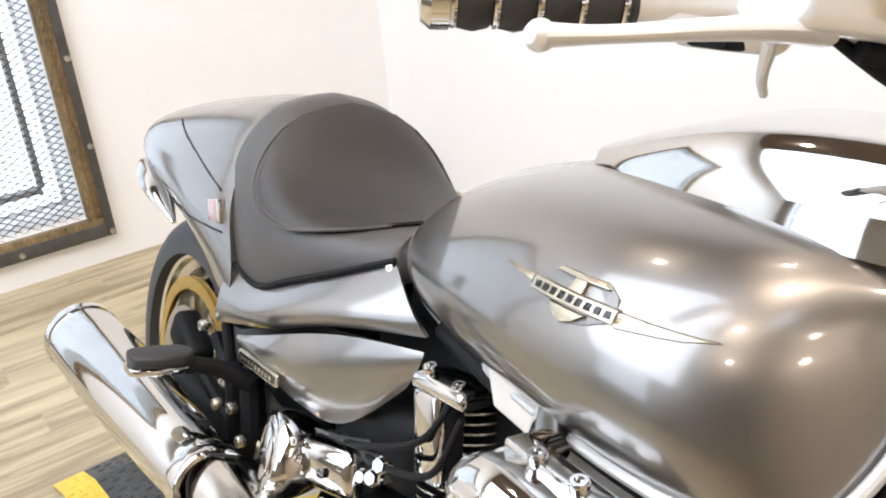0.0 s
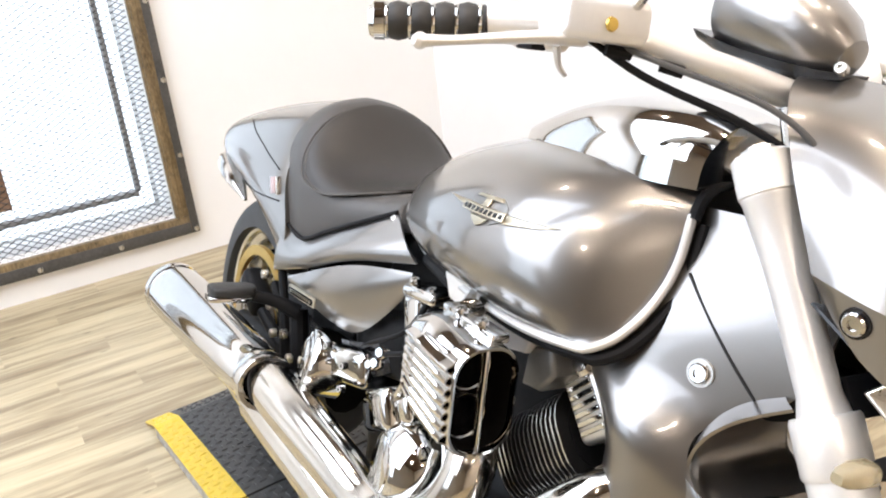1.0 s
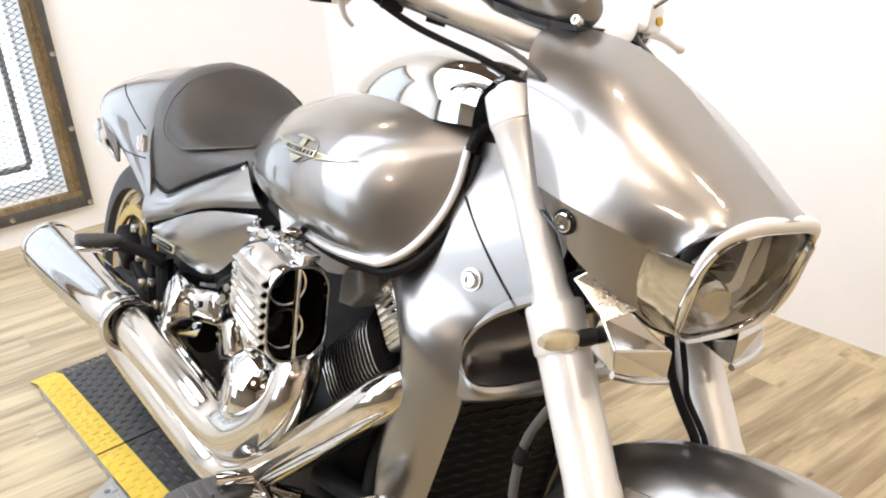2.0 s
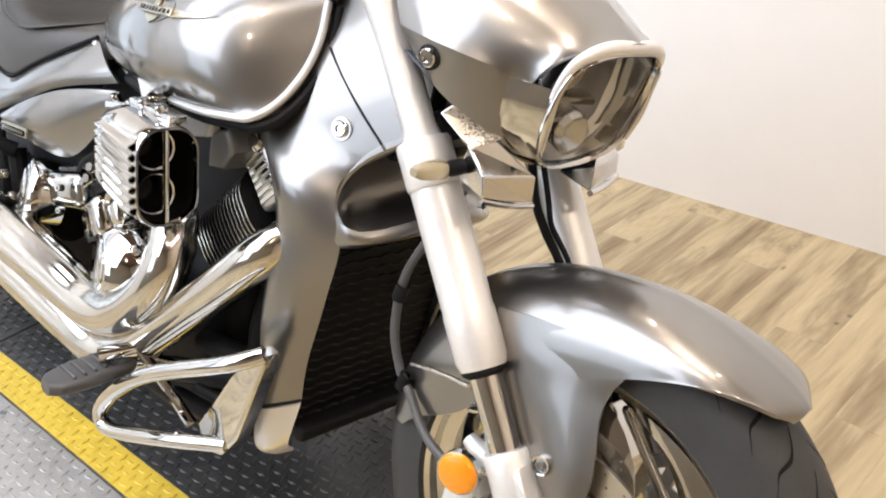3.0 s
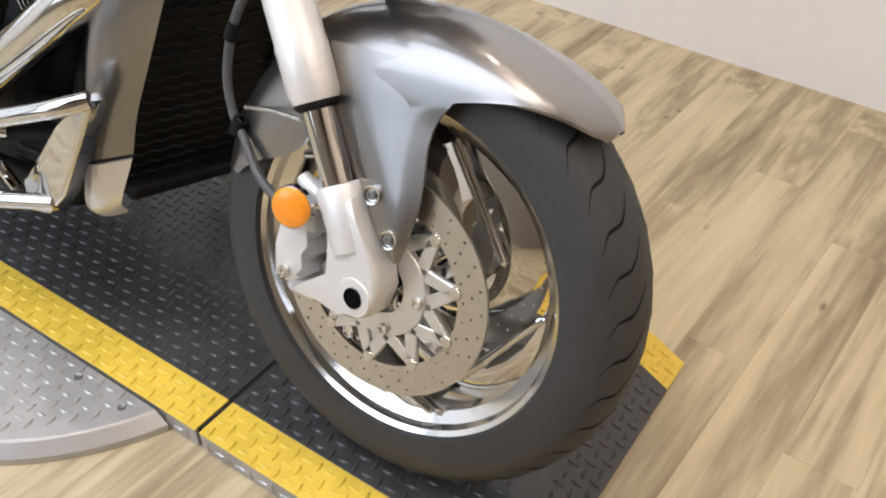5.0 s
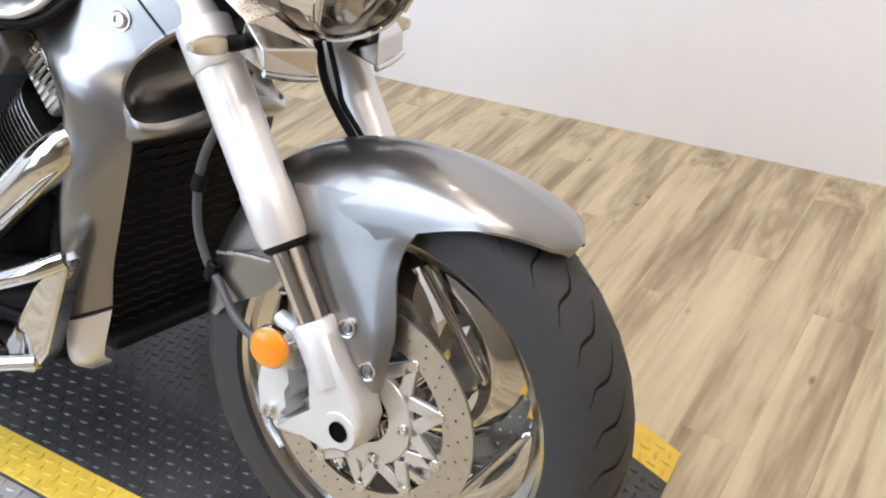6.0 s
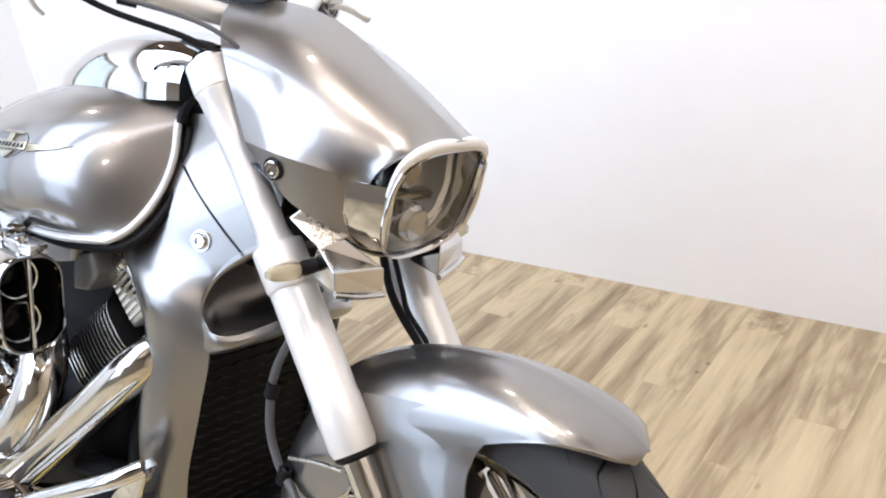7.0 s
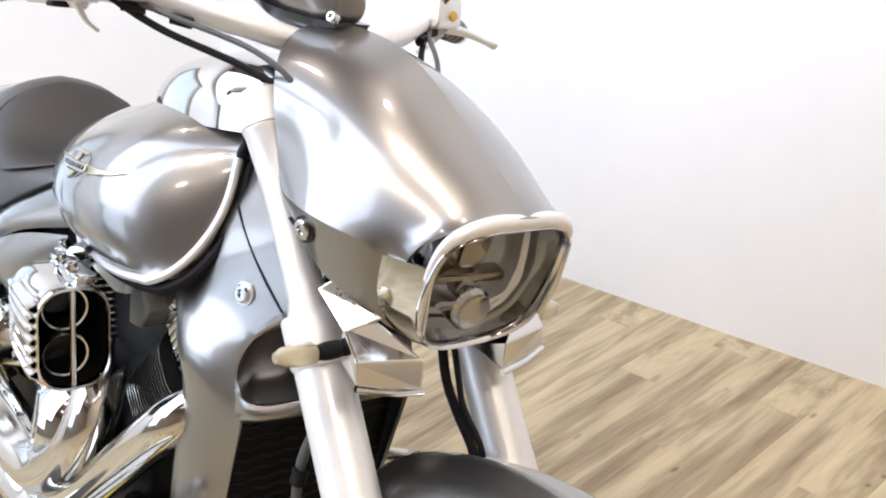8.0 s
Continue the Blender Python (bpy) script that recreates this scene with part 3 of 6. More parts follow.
def both(make):
    """Builds a part on the right (side -1) and on the left (side 1)."""
    for s in (-1, 1):
        make(s)


def bspline(pts, n):
    """n points along a cubic B-spline that keeps its ends and stays close to pts."""
    p = [Vector(q) for q in pts]
    if len(p) < 4:
        return cat_rom(p, n)

    def at(c, u):
        k = min(int(u), len(c) - 2)
        f = u - k
        g = lambda i: c[i] if 0 <= i < len(c) else (c[0] * 2 - c[1] if i < 0 else c[-1] * 2 - c[-2])
        a, b, d, e = g(k - 1), g(k), g(k + 1), g(k + 2)
        return (a * (1 - f) ** 3 + b * (3 * f ** 3 - 6 * f ** 2 + 4) + d * (-3 * f ** 3 + 3 * f ** 2 + 3 * f + 1) + e * f ** 3) / 6

    c = [q.copy() for q in p]
    for _ in range(2):
        c = [c[i] + (p[i] - at(c, i)) * 0.6 for i in range(len(p))]
    return [at(c, (len(p) - 1) * i / (n - 1)) for i in range(n)]


def skin(st, nu, nv):
    rows = [bspline(s, nv) for s in st]
    cols = [bspline([r[j] for r in rows], nu) for j in range(nv)]
    return [[cols[j][i] for j in range(nv)] for i in range(nu)]


def relax(grid, rounds):
    """Evens out a skin's inner points; its edges stay."""
    for _ in range(rounds):
        old = [[p.copy() for p in r] for r in grid]
        for i in range(1, len(grid) - 1):
            for j in range(1, len(grid[0]) - 1):
                grid[i][j] = old[i][j] * 0.5 + (old[i - 1][j] + old[i + 1][j] + old[i][j - 1] + old[i][j + 1]) * 0.125
    return grid


# -- front wheel --
AX = Vector((-0.016, 0, 0.309))
STEER = radians(4.0)         # the front wheel is turned slightly to the left


def tyre_profile(r_out, r_in, half, crown=0.55):
    out = []
    for k in range(25):
        a = radians(-90 + 180 * k / 24)
        out.append((r_in + (r_out - r_in) * max(0.0, math.cos(a)) ** crown, half * math.sin(a)))
    return [(r_in - 0.004, -half * 0.82)] + out + [(r_in - 0.004, half * 0.82)]


def make_wheel(name, centre, r_out, r_rim, half, parent, label):
    w = new(name)
    w.parent = parent
    w.location = centre
    tagged(w, label)
    part("tyre", lathe(tyre_profile(r_out, r_rim - 0.004, half), (0, 0, 0), (0, 1, 0), 96), M_RUBBER, w, "black rubber tyre", angle=60)
    hw = half * 0.80
    prof = [(r_rim, -hw), (r_rim + 0.004, -hw - 0.003), (r_rim - 0.006, -hw - 0.005), (r_rim - 0.014, -hw), (r_rim - 0.018, -hw + 0.012), (r_rim - 0.034, -hw + 0.022), (r_rim - 0.040, -hw * 0.3),
            (r_rim - 0.040, hw * 0.3), (r_rim - 0.034, hw - 0.022), (r_rim - 0.018, hw - 0.012), (r_rim - 0.014, hw), (r_rim - 0.006, hw + 0.005), (r_rim + 0.004, hw + 0.003), (r_rim, hw)]
    part("rim", lathe(prof, (0, 0, 0), (0, 1, 0), 96), M_SATIN, w, "polished chrome wheel rim")
    return w


fw = make_wheel("front_wheel", AX, 0.330, 0.2475, 0.065, bike, "front wheel with chrome rim and two drilled brake discs")
fw.rotation_euler = (0, 0, STEER)
part("hub", lathe([(0, -0.062), (0.026, -0.062), (0.030, -0.056), (0.034, -0.03), (0.05, -0.02), (0.052, 0.02), (0.034, 0.03), (0.030, 0.056), (0, 0.06)], (0, 0, 0), (0, 1, 0), 32), M_CHROME, fw)


def polar(r, deg, y):
    return Vector((r * math.cos(radians(deg)), y, r * math.sin(radians(deg))))


LEAD = [(0.050, -6), (0.080, 2), (0.118, 14), (0.158, 31), (0.190, 57), (0.214, 83)]
TRAIL = [(0.050, -48), (0.080, -34), (0.112, -18), (0.147, -2), (0.186, 14), (0.214, 31)]


def spoke_mesh():
    # a broad swept blade, thin at the trailing edge, bent a little along its middle
    lead, trail = cat_rom([(r, d, 0) for r, d in LEAD], 14), cat_rom([(r, d, 0) for r, d in TRAIL], 14)
    rows = []
    for i, (a, b) in enumerate(zip(lead, trail)):
        f = i / 13
        front, back = [], []
        for k in range(7):
            u = k / 6
            r, d = a.x + (b.x - a.x) * u, a.y + (b.y - a.y) * u
            y = -0.040 + 0.006 * f + 0.016 * u - 0.006 * math.sin(math.pi * u)
            front.append(polar(r, d, y))
            back.append(polar(r, d, 0.030 - 0.014 * u))
        rows.append(front + back[::-1])
    return mesh_of(loft(rows), True, 28)


def ridge_mesh():
    a, b = polar(0.212, 79, -0.041), polar(0.165, 27, -0.045)
    return mesh_of(tube([a.lerp(b, f) for f in (0, 0.03, 0.1, 0.5, 0.9, 0.97, 1.0)], [0.003, 0.006, 0.0066, 0.0066, 0.0066, 0.006, 0.003], 20, 12))


sm, ridge = spoke_mesh(), ridge_mesh()
for k in range(5):
    s = part("spoke", sm, M_CHROME, fw, "broad swept mirror chrome blade")
    s.rotation_euler = (0, radians(-72 * k), 0)
    s = part("spoke_ridge", ridge, M_CHROME, fw, "raised bright edge of the spoke")
    s.rotation_euler = (0, radians(-72 * k), 0)


def arm_mesh():
    # one open triangular arm of the disc carrier
    cm = bmesh.new()
    h = math.pi / 10
    tip = (0.114, 0.0)
    for b in (-h, h):
        foot = (0.070 * math.cos(b), 0.070 * math.sin(b))
        dx, dz = tip[0] - foot[0], tip[1] - foot[1]
        ln = math.hypot(dx, dz)
        wx, wz = -dz / ln * 0.0100, dx / ln * 0.0100
        plate([(foot[0] - wx, foot[1] - wz), (tip[0] - wx * 0.8, tip[1] - wz * 0.8), (tip[0] + wx * 0.8, tip[1] + wz * 0.8), (foot[0] + wx, foot[1] + wz)][::-1], 0.007, (0, 0.0035, 0), (1, 0, 0), (0, 0, 1), 0.0012, 1, cm)
    return mesh_of(cm, True, 30)


ARM = arm_mesh()
BUTTON = mesh_of(lathe([(0, 0.005), (0.0075, 0.005), (0.009, 0.003), (0.009, -0.003), (0.0075, -0.005), (0, -0.005)], (0, 0, 0), (0, 1, 0), 16))
DISC_BOLT = {s: mesh_of(bolt((0, 0, 0), (0, s, 0), 0.008, 0.006)) for s in (-1, 1)}


def disc_parts(wheel, y, ring):
    s = -1 if y < 0 else 1
    d = part("brake_disc", ring, M_DISC, wheel, "drilled steel brake disc")
    d.location = (0, y, 0)
    c = part("disc_carrier", lathe([(0.040, -0.006), (0.072, -0.006), (0.074, -0.003), (0.074, 0.004), (0.040, 0.004)], (0, 0, 0), (0, 1, 0), 40), M_ALU, wheel, "pale aluminium disc carrier")
    c.location = (0, y, 0)
    for k in range(10):
        a = 2 * math.pi * (k + 0.5) / 10
        m = part("carrier_arm", ARM, M_ALU, wheel)
        m.location, m.rotation_euler = (0, y, 0), (0, -a, 0)
        b = part("rivet", BUTTON, M_STEEL, wheel)
        b.location = (0.116 * math.cos(a), y, 0.116 * math.sin(a))
    for k in range(5):
        a = 2 * math.pi * k / 5
        b = part("bolt", DISC_BOLT[s], M_STEEL, wheel)
        b.location = (0.062 * math.cos(a), y + s * 0.006, 0.062 * math.sin(a))


def drilled_ring(r_out, r_in, thick):
    """A flat ring with real holes in three staggered rows."""
    verts, faces, sect = [], [], 60
    radii = [r_in, r_in + 0.007, r_in + 0.010, r_in + 0.020, r_in + 0.023, r_in + 0.033, r_in + 0.036, r_out]
    hole = {1: 0, 3: 1, 5: 2}
    bm = bmesh.new()
    n = 270
    top = [[bm.verts.new((r * math.cos(2 * math.pi * k / n), -thick / 2, r * math.sin(2 * math.pi * k / n))) for k in range(n)] for r in radii]
    bot = [[bm.verts.new((r * math.cos(2 * math.pi * k / n), thick / 2, r * math.sin(2 * math.pi * k / n))) for k in range(n)] for r in radii]
    def empty(i, k):
        return i in hole and k % 9 == hole[i] * 3
    for i in range(len(radii) - 1):
        for k in range(n):
            j = (k + 1) % n
            if empty(i, k):
                for a, b, c, d in ((i, k, i, j), (i, j, i + 1, j), (i + 1, j, i + 1, k), (i + 1, k, i, k)):
                    bm.faces.new((top[a][b], top[c][d], bot[c][d], bot[a][b]))
                continue
            bm.faces.new((top[i][k], top[i][j], top[i + 1][j], top[i + 1][k]))
            bm.faces.new((bot[i][k], bot[i + 1][k], bot[i + 1][j], bot[i][j]))
    for k in range(n):
        j = (k + 1) % n
        bm.faces.new((top[0][k], bot[0][k], bot[0][j], top[0][j]))
        bm.faces.new((top[-1][k], top[-1][j], bot[-1][j], bot[-1][k]))
    return mesh_of(bm, True, 30)


RING = drilled_ring(0.161, 0.118, 0.0045)
disc_parts(fw, -0.089, RING)
disc_parts(fw, 0.089, RING)

# tread grooves: curved strips on the tyre's shoulder, their shade painted dark
def groove_mesh(side):
    def at(a, y, lift):
        yy = y / 0.065
        r = 0.2435 + (0.330 - 0.2435) * max(0.0, math.cos(math.asin(max(-1, min(1, yy))))) ** 0.55 + lift
        return Vector((r * math.sin(a), y, r * math.cos(a)))
    path = [(0.0, 0.008), (0.06, 0.020), (0.105, 0.032), (0.115, 0.042), (0.13, 0.050), (0.20, 0.057)]
    pts = cat_rom([(a, y, 0) for a, y in path], 14)
    grid = []
    for k, p in enumerate(pts):
        wdt = 0.0025 * math.sin(math.pi * (k + 0.6) / 14.2) / 0.31
        grid.append([at(p.x - wdt, side * p.y, 0.0007), at(p.x - wdt * 0.5, side * p.y, 0.0004), at(p.x + wdt * 0.5, side * p.y, 0.0004), at(p.x + wdt, side * p.y, 0.0007)])
    return mesh_of(loft(grid, False, False), True)


gm = {s: groove_mesh(s) for s in (-1, 1)}
tyre = [c for c in fw.children if c.name.startswith("tyre")][0]
M_GROOVE = material("groove_shade_strip", (0.012, 0.012, 0.0125), 0.9, spec=0.1)
for k in range(36):
    for s in (-1, 1):
        gr = part("groove_shade_strip", gm[s], M_GROOVE, fw)
        gr.rotation_euler = (0, 2 * math.pi * (k + (0.5 if s > 0 else 0)) / 36, 0)

# -- fork --
FT, FB = Vector((-0.407, 0, 1.010)), Vector((-0.130, 0, 0.523))
FD = (FB - FT).normalized()          # down along the fork
FY = 0.117
FN = Vector((0, 1, 0)).cross(FD)     # square to it, ahead


def fork_at(d, y):
    return FT + FD * d + Vector((0, y, 0))


FL = (FB - FT).length


def fork_leg(s):
    y = FY * s
    up = new("fork_leg")
    up.parent = bike
    tagged(up, "satin silver upside-down fork leg")
    part("outer_tube", lathe([(0, 0.0), (0.028, 0.0), (0.0315, 0.003), (0.0325, 0.030), (0.0325, 0.043), (0.0310, 0.045), (0.0310, 0.047), (0.0300, 0.049), (0.0255, 0.100), (0.0225, 0.150), (0.0222, 0.250), (0.0300, 0.285), (0.0325, 0.330), (0.0325, FL - 0.075), (0.0335, FL - 0.070), (0.0335, FL - 0.012), (0.030, FL), (0.022, FL)], fork_at(0, y), FD, 40), M_FORK, up, "satin silver fork tube")
    part("fork_cap", lathe([(0, -0.010), (0.012, -0.010), (0.013, -0.006), (0.020, -0.006), (0.022, 0.001), (0, 0.001)], fork_at(0, y), FD, 6), M_ALU, up)
    part("dust_seal", lathe([(0.02, FL - 0.002), (0.0295, FL - 0.001), (0.0290, FL + 0.005), (0.0235, FL + 0.010), (0.02, FL + 0.010)], fork_at(0, y), FD, 32), M_BLACK, up, "black dust seal")
    part("inner_tube", lathe([(0.0215, FL - 0.02), (0.0215, FL + 0.17), (0, FL + 0.17)], fork_at(0, y), FD, 32), M_CHROME, up, "chrome fork slider")
    # bottom casting
    c0 = fork_at(FL + 0.105, y)
    cast = bmesh.new()
    lathe([(0.022, 0), (0.029, 0.0), (0.031, 0.004), (0.031, 0.060), (0.030, 0.085), (0, 0.09)], c0, FD, 28, cast)
    ax = Vector((-0.012, y, 0.304))
    web = [(-0.082, 0.404), (-0.042, 0.430), (-0.024, 0.404), (-0.004, 0.374), (0.013, 0.354), (0.022, 0.326), (0.013, 0.286), (-0.010, 0.270), (-0.036, 0.276), (-0.078, 0.262), (-0.124, 0.257), (-0.133, 0.266), (-0.121, 0.277), (-0.086, 0.284), (-0.052, 0.312), (-0.066, 0.360)]
    plate(web[::-1], 0.044, (0, y - 0.022 + 0.044, 0), (1, 0, 0), (0, 0, 1), 0.009, 4, cast)
    # axle eye
    lathe([(0.013, -0.024), (0.026, -0.024), (0.029, -0.019), (0.029, 0.019), (0.026, 0.024), (0.013, 0.024)], ax, (0, 1, 0), 28, cast)
    tube([c0 + FD * 0.05, c0 + FD * 0.03 + Vector((-0.06, 0.005, -0.0)), c0 + FD * 0.02 + Vector((-0.075, 0.005, 0))], [0.02, 0.013, 0.010], 8, 10, bm=cast)
    part("axle_clamp", cast, M_CAST, up, "silver cast axle clamp", angle=40)
    # shade of the axle's hollow is put in as a matt black disc
    part("axle", lathe([(0, 0.0234), (0.0125, 0.0234), (0.0132, 0.0262), (0.0142, 0.0262), (0.0142, -0.06), (0, -0.06)], ax, (0, s, 0), 24), M_MATTBLACK, up, "axle end with a matt black disc for its hollow")
    # caliper behind the leg
    cal = bmesh.new()
    prof = [(-0.026, -0.075), (0.012, -0.078), (0.030, -0.055), (0.018, -0.035), (0.034, -0.012), (0.020, 0.010), (0.034, 0.034), (0.022, 0.062), (-0.012, 0.07), (-0.034, 0.04), (-0.038, -0.02)]
    plate([(a * 0.85, b * 0.82) for a, b in prof[::-1]], 0.050, Vector((-0.128, y + 0.030 if s < 0 else y + 0.020, 0.330)), (1, 0, 0), (0.10, 0, 1), 0.008, 3, cal)
    ob = part("brake_caliper", cal, M_CAST, up, "silver four piston brake caliper", angle=45)
    for dz in (-0.052, 0.05):
        part("bolt", bolt((-0.128 + dz * 0.1, y + s * 0.021, 0.330 + dz * 0.85), (0, s, 0), 0.009, 0.008), M_STEEL, up)
    part("bleed_nipple", lathe([(0, 0.02), (0.004, 0.02), (0.005, 0.01), (0.005, 0), (0, 0)], (-0.155, y + s * 0.005, 0.35), (-1, 0, 0.3), 10), M_STEEL, up)
    part("reflector", lathe([(0, 0.013), (0.016, 0.0125), (0.024, 0.010), (0.027, 0.006), (0.027, 0), (0, 0)], (-0.118, y + s * 0.036, 0.392), (0.25, s, 0.05), 40), M_AMBER, up, "round amber side reflector")
    part("bezel", lathe([(0.0265, 0.004), (0.029, 0.004), (0.029, -0.006), (0.0, -0.006)], (-0.118, y + s * 0.036, 0.392), (0.25, s, 0.05), 40), M_CHROME, up, "chrome reflector rim")
    part("bracket", tube([(-0.105, y + s * 0.02, 0.395), (-0.075, y + s * 0.02, 0.41), (-0.06, y + s * 0.01, 0.43)], 0.006, 6, 8), M_STEEL, up)


both(fork_leg)

# lower and upper yokes
def yoke(d, th, depth, mat, label):
    c = fork_at(d, 0)
    bm = bmesh.new()
    prof = [(-0.100, -0.022), (-0.100, 0.022), (-0.05, 0.020 + depth), (0.05, 0.020 + depth), (0.100, 0.022), (0.100, -0.022)]
    plate(prof, th, c - FD * th / 2, (0, -1, 0), -FN, 0.006, 3, bm)
    return part("fork_yoke", bm, mat, bike, label, angle=40)


yoke(0.075, 0.035, 0.02, M_CHROME, "chrome upper fork yoke")
yoke(0.300, 0.042, 0.02, M_BLACK, "black lower fork yoke")


def clamp_ring(s):
    c = fork_at(0.300, s * FY)
    part("fork_clamp", lathe([(0.020, -0.030), (0.0335, -0.030), (0.0355, -0.026), (0.0355, 0.026), (0.0340, 0.030), (0.020, 0.030)], c, FD, 32), M_FORK, bike, "silver fork clamp ring")


both(clamp_ring)

# -- front fender --
def fender():
    st = []
    for deg, r, half, drop in ((-84, 0.330, 0.062, 0.030), (-74, 0.338, 0.080, 0.075), (-62, 0.341, 0.088, 0.118), (-50, 0.341, 0.090, 0.130), (-38, 0.340, 0.090, 0.115), (-22, 0.336, 0.090, 0.098), (-4, 0.333, 0.090, 0.096), (10, 0.333, 0.088, 0.068), (21, 0.334, 0.085, 0.036), (29, 0.337, 0.079, 0.014), (35.5, 0.341, 0.066, 0.002), (39, 0.341, 0.046, 0.0), (41, 0.339, 0.020, 0.0)):
        a = radians(deg)
        row = []
        for f, k in ((0, 0), (0.35, 0.05), (0.65, 0.17), (0.86, 0.36), (0.97, 0.62), (1.0, 1.0)):
            rr = r - drop * k - 0.012 * f * f
            row.append((rr * math.sin(a), -half * f, 0.32 + rr * math.cos(a)))
        st.append(row)
    grid = relax(skin(st, 48, 24), 20)
    grid = [[mir(q) for q in reversed(g[1:])] + g for g in grid]
    return sheet(grid, -0.004)


fend = part("front_fender", fender(), M_PAINT, bike, "silver metallic front fender", angle=60)
fend.rotation_euler, fend.location = (0, 0, STEER), (-0.010, 0, 0.004)


def fender_leg(s):
    # tapering painted leg from the fender's skirt down to the axle casting
    st = [[(-0.136, 0.0810, 0.590), (-0.085, 0.0830, 0.596), (-0.012, 0.0830, 0.600), (0.070, 0.0810, 0.604)],
          [(-0.132, 0.0880, 0.554), (-0.080, 0.0925, 0.560), (-0.014, 0.0920, 0.566), (0.050, 0.0880, 0.569)],
          [(-0.120, 0.0920, 0.522), (-0.070, 0.0970, 0.530), (-0.016, 0.0965, 0.539), (0.036, 0.0905, 0.543)],
          [(-0.098, 0.0960, 0.486), (-0.055, 0.1030, 0.495), (-0.010, 0.1035, 0.506), (0.033, 0.0970, 0.514)],
          [(-0.062, 0.1030, 0.446), (-0.030, 0.1105, 0.455), (0.005, 0.1110, 0.466), (0.039, 0.1040, 0.476)],
          [(-0.026, 0.1110, 0.407), (-0.004, 0.1180, 0.416), (0.020, 0.1185, 0.426), (0.043, 0.1110, 0.437)],
          [(0.008, 0.1170, 0.372), (0.018, 0.1215, 0.375), (0.028, 0.1215, 0.379), (0.038, 0.1160, 0.385)],
          [(0.020, 0.1180, 0.362), (0.024, 0.1200, 0.361), (0.029, 0.1200, 0.362), (0.034, 0.1170, 0.366)]]
    st = [[(x, s * y, z) for x, y, z in r] for r in st]
    rows = [cat_rom(r, 16) for r in st]
    cols = [cat_rom([r[j] for r in rows], 32) for j in range(16)]
    grid = relax([[cols[j][i] for j in range(16)] for i in range(32)], 12)
    leg = part("fender_bracket", sheet(grid, 0.005 * s), M_PAINT, fend, "silver fender leg", angle=60)
    for x, y, z in ((-0.021, 0.1185, 0.435), (0.015, 0.1225, 0.389)):
        part("bolt_recess", lathe([(0.0, -0.003), (0.0085, -0.002), (0.0095, 0.001), (0.0120, 0.0015), (0.0130, -0.003), (0.0130, -0.008), (0, -0.008)], (x, s * y, z), (0.05, s, 0.12), 28), M_SATIN, fend, "recessed bolt in the leg")
        part("bolt", bolt((x, s * (y - 0.001), z), (0.05, s, 0.12), 0.0060, 0.004), M_DULLCAST, fend)
    return leg


both(fender_leg)

# -- headlamp cowl --
COWL = [
    [(-0.455, 0, 1.096), (-0.430, -0.06, 1.084), (-0.392, -0.106, 1.048), (-0.353, -0.126, 0.995), (-0.322, -0.136, 0.942), (-0.298, -0.141, 0.906), (-0.272, -0.136, 0.880)],
    [(-0.36, 0, 1.090), (-0.342, -0.063, 1.074), (-0.312, -0.106, 1.034), (-0.284, -0.128, 0.976), (-0.262, -0.142, 0.917), (-0.252, -0.147, 0.895), (-0.240, -0.134, 0.850)],
    [(-0.26, 0, 1.060), (-0.252, -0.062, 1.044), (-0.238, -0.108, 1.003), (-0.228, -0.133, 0.948), (-0.218, -0.143, 0.900), (-0.212, -0.144, 0.884), (-0.205, -0.125, 0.828)],
    [(-0.172, 0, 1.000), (-0.168, -0.057, 0.988), (-0.155, -0.097, 0.958), (-0.157, -0.117, 0.918), (-0.162, -0.122, 0.886), (-0.164, -0.121, 0.872), (-0.170, -0.102, 0.805)],
    [(-0.100, 0, 0.952), (-0.102, -0.050, 0.946), (-0.114, -0.088, 0.926), (-0.134, -0.101, 0.900), (-0.148, -0.105, 0.878), (-0.152, -0.104, 0.866), (-0.160, -0.088, 0.792)],
    [(-0.062, 0, 0.922), (-0.068, -0.050, 0.919), (-0.090, -0.090, 0.906), (-0.116, -0.098, 0.884), (-0.134, -0.097, 0.862), (-0.140, -0.095, 0.850), (-0.148, -0.066, 0.782)],
]


def full(grid):
    return [[mir(q) for q in reversed(g[1:])] + g for g in grid]


CREASE = [(-0.300, -0.142, 0.914), (-0.250, -0.1485, 0.906), (-0.210, -0.1435, 0.898), (-0.165, -0.122, 0.886), (-0.150, -0.106, 0.876), (-0.136, -0.099, 0.862)]


def cowl_grid():
    up = relax(skin([[*r[:4], tuple((a * 0.55 + b * 0.45) for a, b in zip(r[3], c)), c] for r, c in zip(COWL, CREASE)], 40, 30), 90)
    lo = skin([[c, tuple(a * 0.67 + b * 0.33 for a, b in zip(c, r[6])), tuple(a * 0.33 + b * 0.67 for a, b in zip(c, r[6])), r[6]] for r, c in zip(COWL, CREASE)], 40, 10)
    return [a + b[1:] for a, b in zip(up, lo)]


cowl = part("headlamp_cowl", sheet(full(cowl_grid()), -0.004), M_PAINT, bike, "silver metallic headlamp cowl", angle=22)


